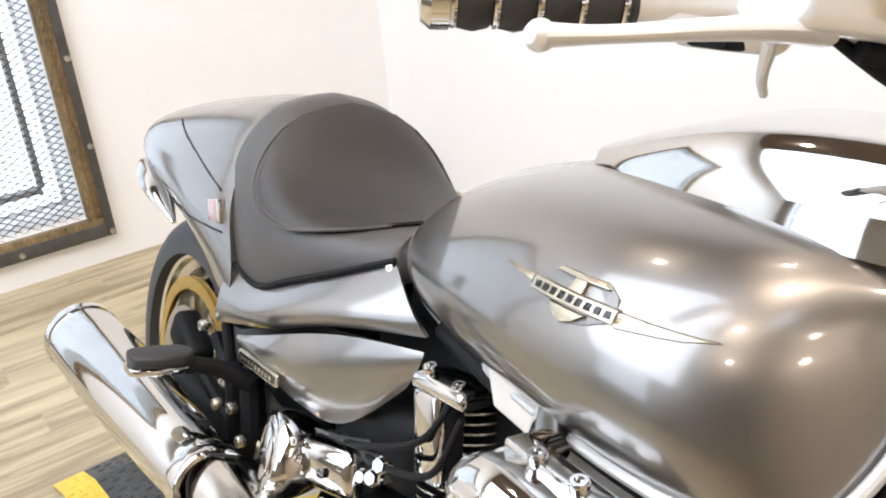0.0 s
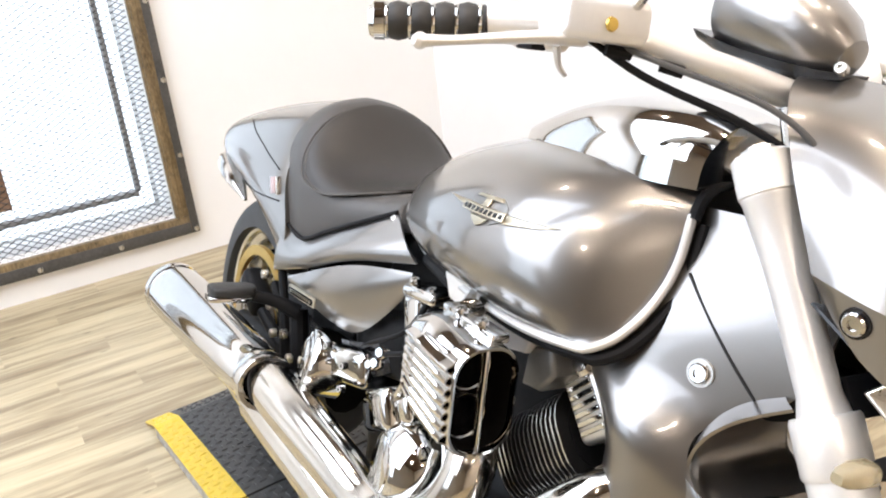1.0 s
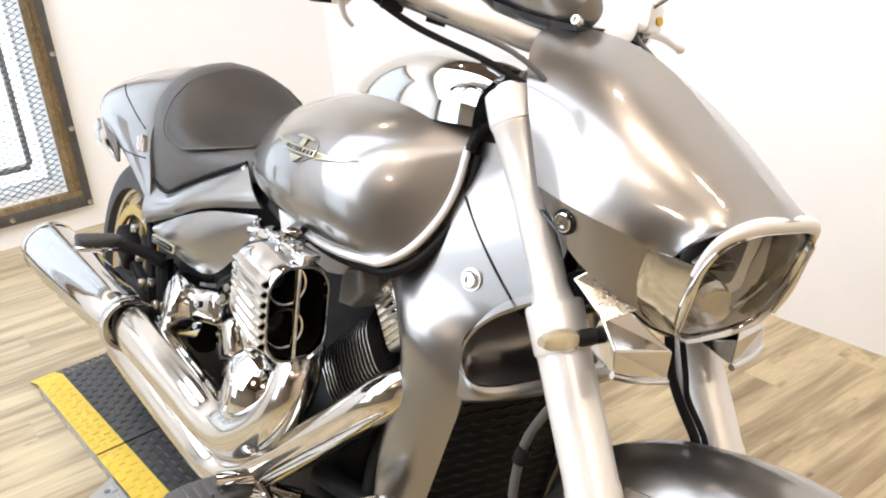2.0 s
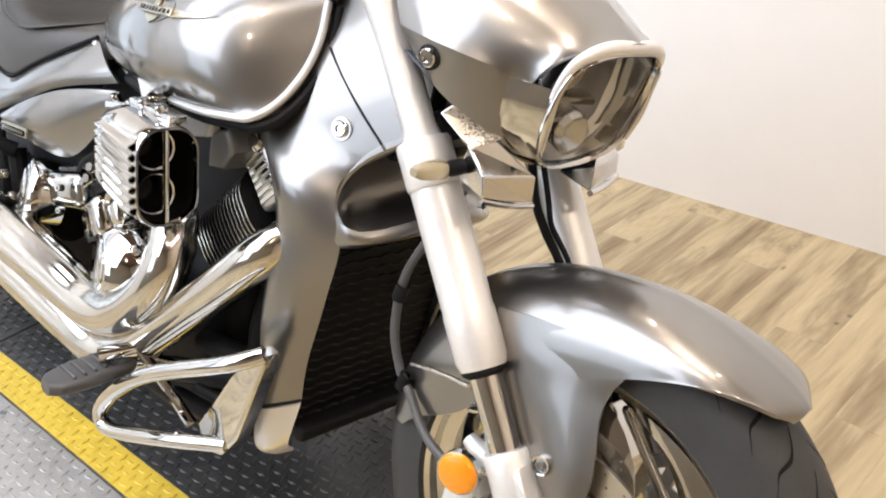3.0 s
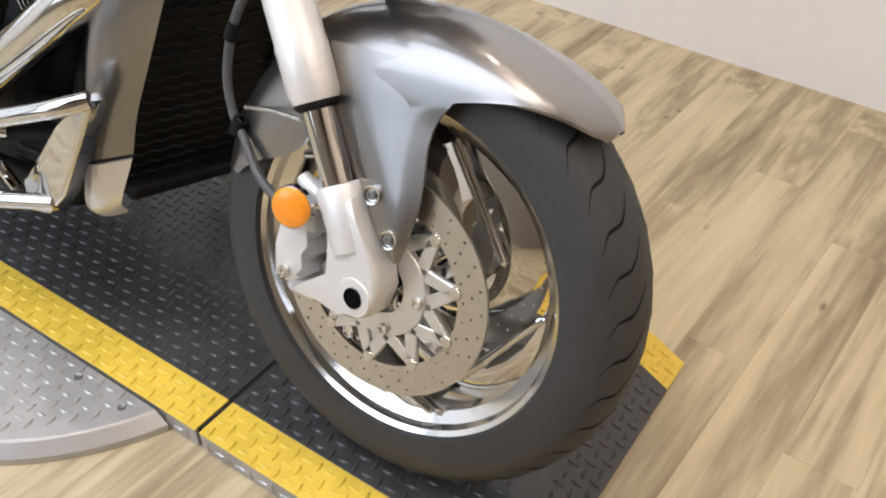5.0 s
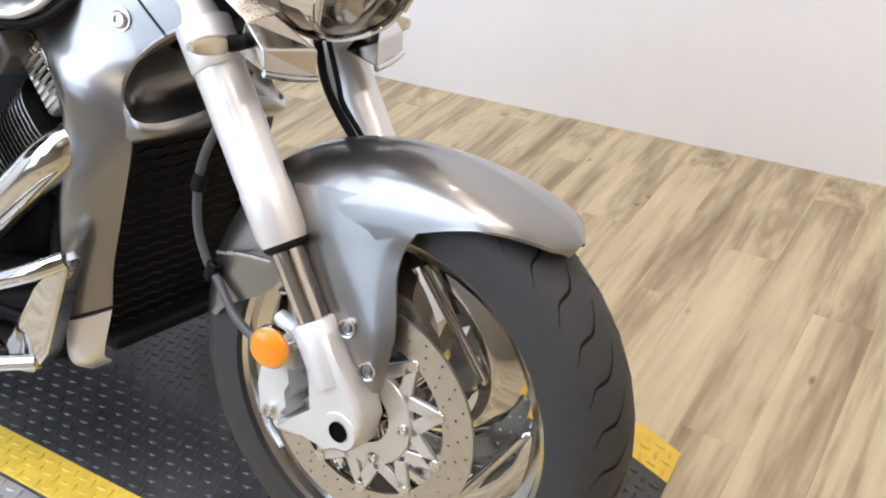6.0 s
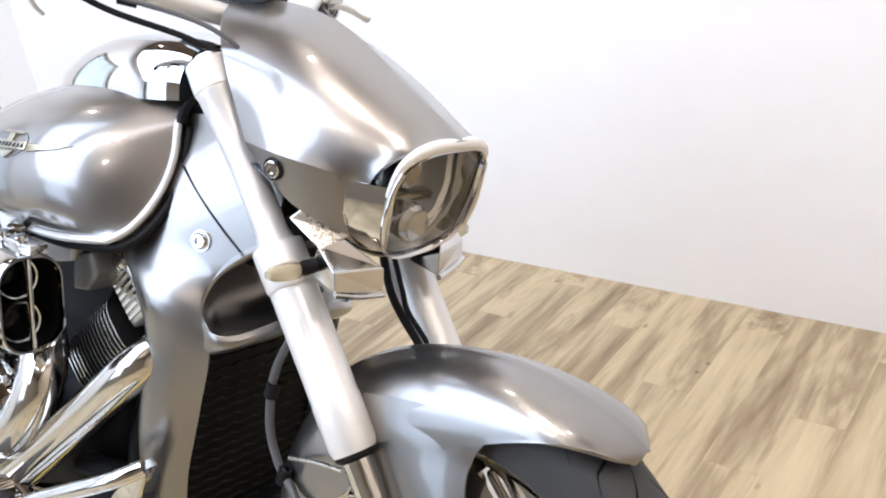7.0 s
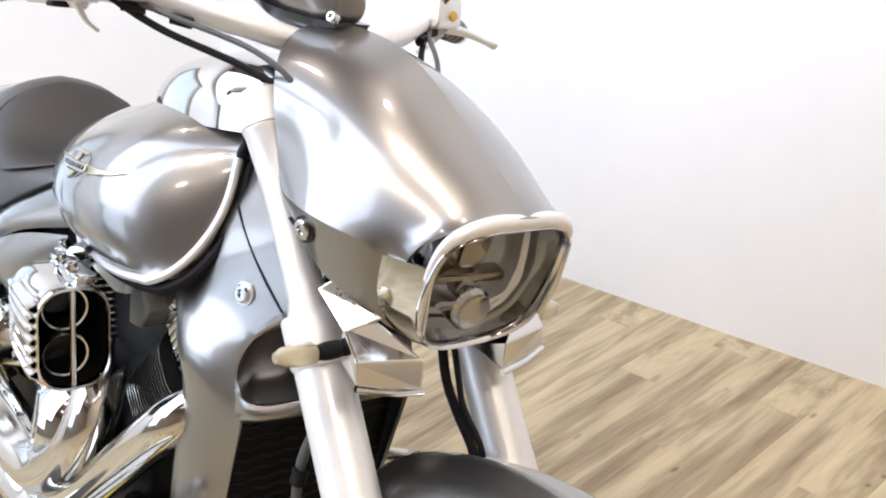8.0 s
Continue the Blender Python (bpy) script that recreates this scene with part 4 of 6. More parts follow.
def cowl_side(s):
    # flush black ring puts the recess's shade into colour
    part("bolt_recess", lathe([(0.010, 0.0008), (0.0148, 0.0008), (0.0152, 0.0), (0.0152, -0.004), (0.010, -0.004)], (-0.243, s * 0.1505, 0.884), (0.15, s, -0.12), 28), M_GLOSSBLACK, cowl, "dark ring round the bolt")
    part("bolt", bolt((-0.243, s * 0.150, 0.884), (0.15, s, -0.12), 0.0115, 0.006), M_CHROME, cowl)
    # chrome cheek beside the lamp
    st = [[(-0.176, 0.114, 0.874), (-0.157, 0.112, 0.876), (-0.130, 0.102, 0.874), (-0.097, 0.090, 0.870)], [(-0.178, 0.112, 0.844), (-0.162, 0.108, 0.842), (-0.138, 0.100, 0.840), (-0.107, 0.0885, 0.836)],
          [(-0.174, 0.102, 0.810), (-0.162, 0.098, 0.806), (-0.142, 0.091, 0.804), (-0.116, 0.083, 0.804)], [(-0.166, 0.084, 0.788), (-0.158, 0.080, 0.785), (-0.142, 0.077, 0.784), (-0.123, 0.073, 0.784)]]
    part("lamp_cheek", sheet(skin([[(x, s * (y + 0.003), z) for x, y, z in r] for r in st], 16, 10), 0.004 * s), M_CHROME, cowl, "chrome cheek beside the lamp", angle=60)


both(cowl_side)
LENS = [(-0.066, 0, 0.913), (-0.069, -0.046, 0.911), (-0.080, -0.080, 0.897), (-0.094, -0.091, 0.868), (-0.108, -0.089, 0.826), (-0.122, -0.075, 0.787), (-0.136, -0.040, 0.769), (-0.142, 0, 0.764)]


def lens_ring(k, back, n=28):
    c = Vector((-0.102, 0, 0.840))
    half = [c + (q - c) * k + Vector((-back, 0, back * 0.45)) for q in cat_rom(LENS, n)]
    return half + [mir(q) for q in reversed(half[1:-1])]


lamp = new("headlamp")
lamp.parent = bike
tagged(lamp, "headlamp behind a clear slanted lens")
part("lamp_rim", loft([lens_ring(1.02, 0.008), lens_ring(1.03, 0.0), lens_ring(1.0, -0.004), lens_ring(0.965, -0.002), lens_ring(0.945, 0.008), lens_ring(0.92, 0.030), lens_ring(0.90, 0.045)], True, False), M_CHROME, lamp, "deep chrome lamp bezel", angle=60)
rim_top = [q + Vector((-0.002, 0, 0.006)) for q in lens_ring(1.02, 0.0)[:14]]
part("lamp_brow", tube([mir(q) for q in reversed(rim_top[1:])] + rim_top, (0.004, 0.0062, 0.0085, 0.0085, 0.0085, 0.0062, 0.004), 0, 14, False), M_FORK, lamp, "pale silver brow over the lens")
part("lamp_bowl", loft([lens_ring(0.91, 0.040), lens_ring(0.80, 0.062), lens_ring(0.55, 0.095), lens_ring(0.25, 0.11), lens_ring(0.05, 0.112)], True, False), M_REFL, lamp, "silver reflector bowl")
part("lens", loft([lens_ring(0.955, 0.006), lens_ring(0.80, -0.001), lens_ring(0.5, -0.008), lens_ring(0.05, -0.012)], True, True), M_GLASS, lamp, "clear lens").visible_shadow = False
inner_ring = [q + Vector((-0.004, 0.0, 0.0)) for q in lens_ring(0.72, 0.030)]
part("inner_ring", loft([[a + (a - Vector((-0.13, 0, 0.85))).normalized() * u + Vector((v, 0, -0.4 * v)) for a in inner_ring] for u, v in ((0, 0), (0.007, 0.003), (0.012, 0), (0.011, -0.02), (0.0, -0.03))], True, False), M_REFL, lamp, "pale ring inside the lens", angle=50)
for side in (-1, 1):
    prong = [Vector((q[0] + 0.002, side * -(q[1] - 0.003), q[2])) for q in cat_rom(LENS, 28)[9:19]]
    part("lamp_prong", tube(prong, (0.003, 0.004, 0.0065, 0.005), 0, 12, False), M_CHROME, lamp, "bright strip along the lens edge")
for z, r, mt, lb in ((0.874, 0.027, M_SMOKECHROME, "dark round inner lamp"), (0.812, 0.026, M_CHROME, "round chrome inner lamp")):
    part("projector", lathe([(0, 0.004), (r * 0.5, 0.006), (r * 0.8, 0.010), (r * 0.95, 0.006), (r, -0.006), (r, -0.05), (0, -0.05)], (-0.142, 0, z), (1, 0, -0.35), 32), mt, lamp, lb)
part("divider", box((0.016, 0.09, 0.012), (-0.142, 0, 0.843), Matrix.Rotation(0.4, 4, "Y"), 0.004), M_SMOKECHROME, lamp)
part("cowl_belly", surf([[(-0.30, 0, 0.865), (-0.30, -0.07, 0.872), (-0.30, -0.135, 0.885)], [(-0.22, 0, 0.79), (-0.22, -0.07, 0.80), (-0.212, -0.126, 0.834)], [(-0.165, 0, 0.766), (-0.165, -0.05, 0.772), (-0.163, -0.088, 0.79)], [(-0.148, 0, 0.764), (-0.148, -0.03, 0.768), (-0.149, -0.064, 0.779)]], 20, 10, False, 0.003), M_GLOSSBLACK, cowl, "black underside of the cowl")
bm2 = surf([[(-0.30, 0, 0.865), (-0.30, 0.07, 0.872), (-0.30, 0.135, 0.885)], [(-0.22, 0, 0.79), (-0.22, 0.07, 0.80), (-0.212, 0.126, 0.834)], [(-0.165, 0, 0.766), (-0.165, 0.05, 0.772), (-0.163, 0.088, 0.79)], [(-0.148, 0, 0.764), (-0.148, 0.03, 0.768), (-0.149, 0.064, 0.779)]], 20, 10, False, 0.003)
part("cowl_belly", bm2, M_GLOSSBLACK, cowl, "black underside of the cowl")


# chrome wing brackets and turn signals
def facet(pts, faces, s, bevel):
    """A flat-sided casting with softened edges; s mirrors it."""
    bm = bmesh.new()
    vs = [bm.verts.new((x, s * y, z)) for x, y, z in pts]
    for f in faces:
        bm.faces.new([vs[k] for k in f])
    bmesh.ops.recalc_face_normals(bm, faces=bm.faces)
    bmesh.ops.bevel(bm, geom=list(bm.edges), offset=bevel, segments=2, profile=0.6, affect="EDGES")
    return bm


def signal(s):
    wing = [(-0.177, 0.138, 0.793), (-0.163, 0.106, 0.800), (-0.134, 0.060, 0.758), (-0.150, 0.137, 0.763), (-0.148, 0.136, 0.736), (-0.135, 0.060, 0.724), (-0.205, 0.125, 0.750), (-0.190, 0.060, 0.738)]
    b = part("signal_bracket", facet(wing, [(0, 1, 2, 3), (3, 2, 5, 4), (0, 3, 4), (0, 4, 6), (0, 6, 1), (1, 6, 7), (1, 7, 2), (2, 7, 5), (4, 5, 7, 6)], s, 0.002), M_SATIN, bike, "angular chrome wing bracket under the cowl", smooth=False)
    blade = [(-0.224, 0.142, 0.823), (-0.209, 0.127, 0.839), (-0.160, 0.100, 0.803), (-0.172, 0.140, 0.790)]
    part("bracket_blade", facet(blade + [(x - 0.008, y - 0.010, z - 0.004) for x, y, z in blade], [(0, 1, 2, 3), (4, 5, 6, 7), (0, 1, 5, 4), (1, 2, 6, 5), (2, 3, 7, 6), (3, 0, 4, 7)], s, 0.002), M_STEEL, b, "upper chrome blade", smooth=False)
    part("bracket_lip", tube([(-0.149, s * 0.137, 0.735), (-0.140, s * 0.10, 0.727), (-0.135, s * 0.060, 0.722)], 0.0045, 8, 10), M_CHROME, b, "rolled lower lip of the wing")
    part("signal_stalk", lathe([(0, 0), (0.009, 0), (0.010, 0.006), (0.010, 0.02), (0.008, 0.03), (0, 0.03)], (-0.190, s * 0.130, 0.765), (0.05, s, 0.0), 20), M_BLACK, b, "black signal stalk")
    part("turn_signal", loft([[Vector((-0.190 - 0.05 * h + u, s * (0.137 + h), 0.765 + v)) for u, v in rounded(0.026 * k, 0.022 * k, 0.008 * k, 4)] for h, k in ((0.024, 0.7), (0.028, 1.0), (0.046, 1.0), (0.062, 0.8), (0.070, 0.45))]), M_CLEARAMBER, b, "turn signal with clear lens and amber bulb", angle=50)


both(signal)

# -- fuel tank --
TANK = [
    [(-1.225, 0, 0.805), (-1.222, -0.025, 0.802), (-1.218, -0.05, 0.79), (-1.213, -0.066, 0.772), (-1.208, -0.072, 0.755), (-1.202, -0.068, 0.742), (-1.195, -0.045, 0.733)],
    [(-1.12, 0, 0.888), (-1.12, -0.055, 0.878), (-1.12, -0.10, 0.852), (-1.12, -0.126, 0.815), (-1.12, -0.132, 0.78), (-1.12, -0.122, 0.745), (-1.12, -0.085, 0.726)],
    [(-1.00, 0, 0.933), (-1.00, -0.085, 0.921), (-1.00, -0.145, 0.887), (-1.00, -0.178, 0.84), (-1.00, -0.184, 0.79), (-1.00, -0.165, 0.745), (-1.00, -0.115, 0.720)],
    [(-0.88, 0, 0.962), (-0.88, -0.098, 0.950), (-0.88, -0.172, 0.912), (-0.88, -0.215, 0.86), (-0.88, -0.224, 0.81), (-0.88, -0.208, 0.762), (-0.88, -0.165, 0.735)],
    [(-0.76, 0, 0.978), (-0.76, -0.100, 0.968), (-0.76, -0.186, 0.932), (-0.76, -0.240, 0.874), (-0.76, -0.249, 0.82), (-0.76, -0.235, 0.770), (-0.76, -0.195, 0.742)],
    [(-0.66, 0, 0.982), (-0.66, -0.092, 0.973), (-0.655, -0.176, 0.942), (-0.65, -0.234, 0.884), (-0.65, -0.248, 0.825), (-0.655, -0.238, 0.773), (-0.66, -0.207, 0.745)],
    [(-0.585, 0, 0.977), (-0.585, -0.075, 0.970), (-0.575, -0.135, 0.946), (-0.565, -0.184, 0.892), (-0.565, -0.212, 0.835), (-0.575, -0.222, 0.780), (-0.590, -0.207, 0.750)],
    [(-0.525, 0, 0.955), (-0.522, -0.045, 0.952), (-0.510, -0.088, 0.928), (-0.502, -0.102, 0.880), (-0.504, -0.128, 0.822), (-0.520, -0.168, 0.772), (-0.540, -0.196, 0.754)],
]
TG = relax(skin(TANK, 56, 40), 60)
tank = part("fuel_tank", loft([g + [mir(q) for q in reversed(g[1:])] for g in TG]), M_PAINT, bike, "silver grey metallic teardrop fuel tank", angle=50)
edge = [g[-1] + Vector((0, -0.004, -0.001)) for g in TG][6:] + [q + Vector((0.004, -0.003, 0)) for q in reversed(TG[-1][14:-1])]


def along(pts, radius, mat, name, parent, label, seg=10, shift=(0, 0, 0)):
    sh = Vector(shift)
    part(name, tube([p + sh for p in pts], radius, 0, seg, False), mat, parent, label)
    part(name, tube([mir(p + sh) for p in pts], radius, 0, seg, False), mat, parent, label)


along(edge, 0.006, M_WHITELINE, "tank_trim", tank, "pale silver trim along the tank's edge")
inner = [p + Vector((0.006 if i > 40 else 0.0, 0.016, -0.012)) for i, p in enumerate(edge)]
along(inner, 0.009, M_BLACK, "tank_gasket", tank, "black gasket under the tank's edge")
# black strip round the front of the tank's top
top_line = [q + Vector((0.006, 0, 0.002)) for q in TG[-1][:16]]
part("tank_strip", tube([mir(p) for p in reversed(top_line[1:])] + top_line, 0.008, 0, 10, False), M_BLACK, tank, "black strip at the tank's front edge")

# gauge pod of chrome on the tank
POD = [
    [(-0.925, 0, 0.972), (-0.925, -0.012, 0.969), (-0.925, -0.02, 0.965), (-0.925, -0.025, 0.958), (-0.925, -0.028, 0.945)],
    [(-0.84, 0, 1.004), (-0.84, -0.035, 0.999), (-0.84, -0.055, 0.989), (-0.84, -0.068, 0.972), (-0.84, -0.072, 0.945)],
    [(-0.735, 0, 1.038), (-0.735, -0.055, 1.030), (-0.735, -0.085, 1.013), (-0.73, -0.10, 0.985), (-0.725, -0.105, 0.950)],
    [(-0.64, 0, 1.052), (-0.64, -0.062, 1.043), (-0.64, -0.095, 1.022), (-0.635, -0.11, 0.990), (-0.625, -0.112, 0.950)],
    [(-0.55, 0, 1.050), (-0.55, -0.060, 1.042), (-0.552, -0.09, 1.020), (-0.555, -0.103, 0.99), (-0.555, -0.104, 0.950)],
    [(-0.50, 0, 1.034), (-0.50, -0.05, 1.026), (-0.505, -0.075, 1.004), (-0.51, -0.085, 0.98), (-0.512, -0.086, 0.950)],
]
pod = part("gauge_pod", loft([g + [mir(q) for q in reversed(g[1:])] for g in skin(POD, 28, 20)]), M_CHROME, bike, "chrome instrument pod on the tank", angle=50)

# tank badge: plain pewter shield with wings and a long tail on a dark ground
skin_pts = [p for row in TG for p in row if p.z > 0.80]


def badge(s):
    o = Vector((-0.735, 0, 0.877))

    def tank_side(x, z):
        near = sorted(((p.x - x) ** 2 + (p.z - z) ** 2, p.y) for p in skin_pts)[:6]
        return sum(y / (d + 1e-6) for d, y in near) / sum(1 / (d + 1e-6) for d, y in near)

    def pl(pts, th, lift, mat, name, label, bev=0.0008):
        """A flat piece bent onto the tank's side."""
        bm = plate([(a, b * 0.9) for a, b in pts], th, o, (1, 0, 0.02), (0, 0, 1), bev, 2)
        bmesh.ops.subdivide_edges(bm, edges=bm.edges[:], cuts=2, use_grid_fill=True)
        for v in bm.verts:
            v.co.y = s * (-tank_side(v.co.x, v.co.z) + abs(v.co.y) + lift)
        return part(name, bm, mat, tank, label)
    pl([(-0.048, 0.001), (-0.036, 0.018), (0.030, 0.020), (0.044, 0.012), (0.048, -0.006), (0.024, -0.017), (0, -0.023), (-0.022, -0.016)], 0.0016, 0.0, M_DULLCAST, "badge_ground", "dark ground of the badge")
    pl([(-0.036, 0.0165), (-0.030, 0.0205), (0.026, 0.0215), (0.032, 0.0175)], 0.0035, 0.001, M_BADGE, "badge_crest", "pewter crest of the badge")
    pl([(-0.008, 0.006), (0.008, 0.006), (0.007, 0.017), (-0.007, 0.017)], 0.0035, 0.001, M_BADGE, "badge_post", "pewter post of the badge")
    pl([(-0.022, -0.009), (0.022, -0.009), (0.012, -0.017), (0, -0.022), (-0.012, -0.017)], 0.0035, 0.001, M_BADGE, "badge_point", "pewter point of the badge")
    pl([(-0.052, -0.0065), (0.050, -0.0065), (0.050, 0.0055), (-0.052, 0.0055)], 0.0042, 0.001, M_BADGE, "badge_bar", "pewter bar with unreadable letters")
    for k in range(9):
        x = 0.0108 * (k - 4)
        pl([(x - 0.0034, -0.0034), (x + 0.0034, -0.0034), (x + 0.0034, 0.003), (x - 0.0034, 0.003)], 0.0008, 0.0048, M_GLOSSBLACK, "badge_mark", "plain dark bar", 0)
    pl([(-0.056, -0.003), (-0.056, 0.004), (-0.112, 0.002)], 0.003, 0.0, M_BADGE, "badge_spike", "pewter spike behind the badge")
    pl([(0.050, -0.009), (0.106, -0.002), (0.130, 0.003), (0.050, 0.004)], 0.003, 0.0, M_BADGE, "badge_tail", "pewter tail of the badge")


both(badge)
# -- radiator, shrouds and scoops --
SHROUD = [
    [(-0.556, -0.138, 0.292), (-0.535, -0.162, 0.296), (-0.510, -0.160, 0.306), (-0.470, -0.130, 0.324)],
    [(-0.555, -0.146, 0.380), (-0.528, -0.170, 0.380), (-0.500, -0.168, 0.385), (-0.458, -0.133, 0.392)],
    [(-0.553, -0.150, 0.460), (-0.522, -0.175, 0.460), (-0.480, -0.170, 0.460), (-0.436, -0.134, 0.460)],
    [(-0.538, -0.150, 0.540), (-0.505, -0.175, 0.540), (-0.460, -0.168, 0.540), (-0.410, -0.136, 0.545)],
    [(-0.526, -0.150, 0.617), (-0.490, -0.170, 0.617), (-0.440, -0.160, 0.615), (-0.392, -0.138, 0.612)],
    [(-0.540, -0.152, 0.670), (-0.502, -0.182, 0.679), (-0.450, -0.169, 0.676), (-0.412, -0.139, 0.667)],
    [(-0.592, -0.142, 0.720), (-0.530, -0.155, 0.720), (-0.460, -0.138, 0.715), (-0.405, -0.116, 0.705)],
    [(-0.600, -0.150, 0.760), (-0.530, -0.145, 0.765), (-0.440, -0.120, 0.760), (-0.345, -0.094, 0.742)],
    [(-0.560, -0.135, 0.820), (-0.510, -0.122, 0.825), (-0.410, -0.100, 0.825), (-0.310, -0.080, 0.800)],
    [(-0.530, -0.090, 0.880), (-0.490, -0.088, 0.885), (-0.410, -0.082, 0.890), (-0.305, -0.070, 0.880)],
    [(-0.520, -0.070, 0.930), (-0.490, -0.070, 0.932), (-0.420, -0.068, 0.935), (-0.330, -0.062, 0.935)],
]


def on_skin(grid, x, z, s, lift):
    """The place on a skin nearest to (x, z), lifted outward."""
    q = min((p for row in grid for p in row), key=lambda p: (p.x - x) ** 2 + (p.z - z) ** 2)
    return Vector((x, q.y + s * lift, z))


def shroud(s):
    st = [[(x, y if s < 0 else -y, z) for x, y, z in r] for r in SHROUD]
    sh = part("radiator_shroud", sheet(relax(skin(st, 60, 26), 8), -0.005 * s), M_PAINT, bike, "silver radiator shroud panel", angle=60)
    grid = relax(skin(st, 60, 26), 8)
    seam = [on_skin(grid, -0.484 + 0.119 * k / 15, 0.858 - 0.112 * k / 15, s, 0.0010) for k in range(16)]
    for _ in range(12):
        seam = [seam[0]] + [Vector((q.x, (p.y + q.y + r.y) / 3, q.z)) for p, q, r in zip(seam, seam[1:], seam[2:])] + [seam[-1]]
    part("panel_seam", tube(seam, 0.0019, 0, 6, False), M_DARKGAP, sh, "dark seam between panels")
    part("bolt", bolt(on_skin(grid, -0.430, 0.757, s, 0.003), (0.25, s, 0.1), 0.012, 0.006), M_CHROME, sh)
    part("bolt_ring", lathe([(0.012, 0.001), (0.0165, 0.001), (0.0165, -0.003), (0.012, -0.003)], on_skin(grid, -0.430, 0.757, s, 0.0025), (0.25, s, 0.1), 28), M_ALU, sh)
    # scoop: inner wall and lip
    rim = [(-0.312, 0.112, 0.764), (-0.355, 0.128, 0.737), (-0.390, 0.138, 0.703), (-0.407, 0.141, 0.667), (-0.402, 0.141, 0.642), (-0.378, 0.138, 0.620)]
    mid = [(-0.338, 0.070, 0.764), (-0.378, 0.080, 0.744), (-0.408, 0.085, 0.708), (-0.415, 0.085, 0.668), (-0.402, 0.088, 0.638), (-0.362, 0.100, 0.626)]
    deep = [(-0.345, 0.0, 0.766), (-0.375, 0.0, 0.746), (-0.392, 0.0, 0.712), (-0.390, 0.0, 0.675), (-0.372, 0.0, 0.655), (-0.318, 0.0, 0.645)]
    part("scoop", sheet(skin([[(x, s * y, z) for x, y, z in r] for r in (rim, [tuple((a * 0.5 + b * 0.5) - (0.012 if i == 0 else 0) for i, (a, b) in enumerate(zip(p, q))) for p, q in zip(rim, mid)], mid, deep)], 18, 22), 0.004 * s), M_PAINT, sh, "air scoop in the shroud", angle=60)
    lip = [[(-0.404, 0.1415, 0.643), (-0.374, 0.138, 0.630), (-0.349, 0.102, 0.633), (-0.321, 0.058, 0.651), (-0.313, 0.0, 0.657)],
           [(-0.398, 0.1430, 0.629), (-0.366, 0.138, 0.620), (-0.342, 0.101, 0.625), (-0.316, 0.058, 0.641), (-0.308, 0.0, 0.647)],
           [(-0.400, 0.1425, 0.612), (-0.370, 0.136, 0.609), (-0.346, 0.100, 0.614), (-0.320, 0.058, 0.628), (-0.312, 0.0, 0.634)],
           [(-0.408, 0.1390, 0.596), (-0.386, 0.130, 0.598), (-0.366, 0.098, 0.603), (-0.342, 0.056, 0.614), (-0.334, 0.0, 0.618)]]
    part("scoop_lip", sheet(skin([[(x, s * y, z) for x, y, z in r] for r in lip], 14, 26), 0.004 * s), M_PAINT, sh, "rounded lip over the radiator", angle=60)
    # black block added for the shade at the top of the scoop
    part("scoop_dark_block", box((0.05, 0.07, 0.045), (-0.372, s * 0.045, 0.742), Matrix.Rotation(s * 0.3, 4, "Z"), 0.012), M_BLACK, sh, "black block in the dark depth of the scoop")
    # chrome foot
    foot = [[(-0.557, 0.138, 0.287), (-0.535, 0.162, 0.291), (-0.510, 0.160, 0.301), (-0.471, 0.130, 0.319)], [(-0.567, 0.136, 0.240), (-0.545, 0.158, 0.244), (-0.520, 0.155, 0.252), (-0.492, 0.128, 0.265)], [(-0.576, 0.128, 0.205), (-0.556, 0.148, 0.205), (-0.532, 0.145, 0.212), (-0.512, 0.122, 0.222)], [(-0.580, 0.105, 0.185), (-0.562, 0.122, 0.185), (-0.542, 0.118, 0.190), (-0.524, 0.10, 0.200)]]
    part("shroud_foot", sheet(skin([[(x, s * y, z) for x, y, z in r] for r in foot], 18, 16), 0.005 * s * -1), M_FORK, sh, "pale rounded foot of the shroud", angle=60)
    part("foot_seam", tube([(x, s * (y + 0.0005), z + 0.003) for x, y, z in foot[0]], 0.0025, 14, 8), M_DARKGAP, sh, "dark seam above the foot")


both(shroud)
rad = part("radiator", box((0.035, 0.27, 0.375), (-0.478, 0, 0.445), Matrix.Rotation(radians(13), 4, "Y"), 0.006), M_RADIATOR, bike, "black radiator with fine cooling rows")
RT = Matrix.Translation((-0.478, 0, 0.445)) @ Matrix.Rotation(radians(13), 4, "Y")


def wavy_fin():
    rows = []
    for k in range(41):
        y = -0.128 + 0.256 * k / 40
        dz = 0.0022 * math.sin(k * 1.1)
        rows.append([Vector((0.0175, y, dz - 0.0012)), Vector((0.0215, y, dz - 0.0005)), Vector((0.0215, y, dz + 0.0005)), Vector((0.0175, y, dz + 0.0012))])
    return mesh_of(loft(rows), False)


fm = wavy_fin()
M_FIN = material("radiator_fin", (0.028, 0.028, 0.028), 0.5, 0.2, spec=0.2)
for k in range(19):
    f = part("cooling_fin", fm, M_FIN, rad)
    f.matrix_local = RT @ Matrix.Translation((0, 0, -0.172 + 0.344 * k / 18))
part("radiator_tray", box((0.09, 0.26, 0.026), (-0.512, 0, 0.262), Matrix.Rotation(radians(12), 4, "Y"), 0.01, 3), M_BLACK, rad, "black tray under the radiator")
part("frame_neck", tube([(-0.40, 0, 0.97), (-0.43, 0, 0.82), (-0.47, 0, 0.66)], [0.05, 0.06, 0.06], 10, 16), M_BLACK, bike, "black frame neck")
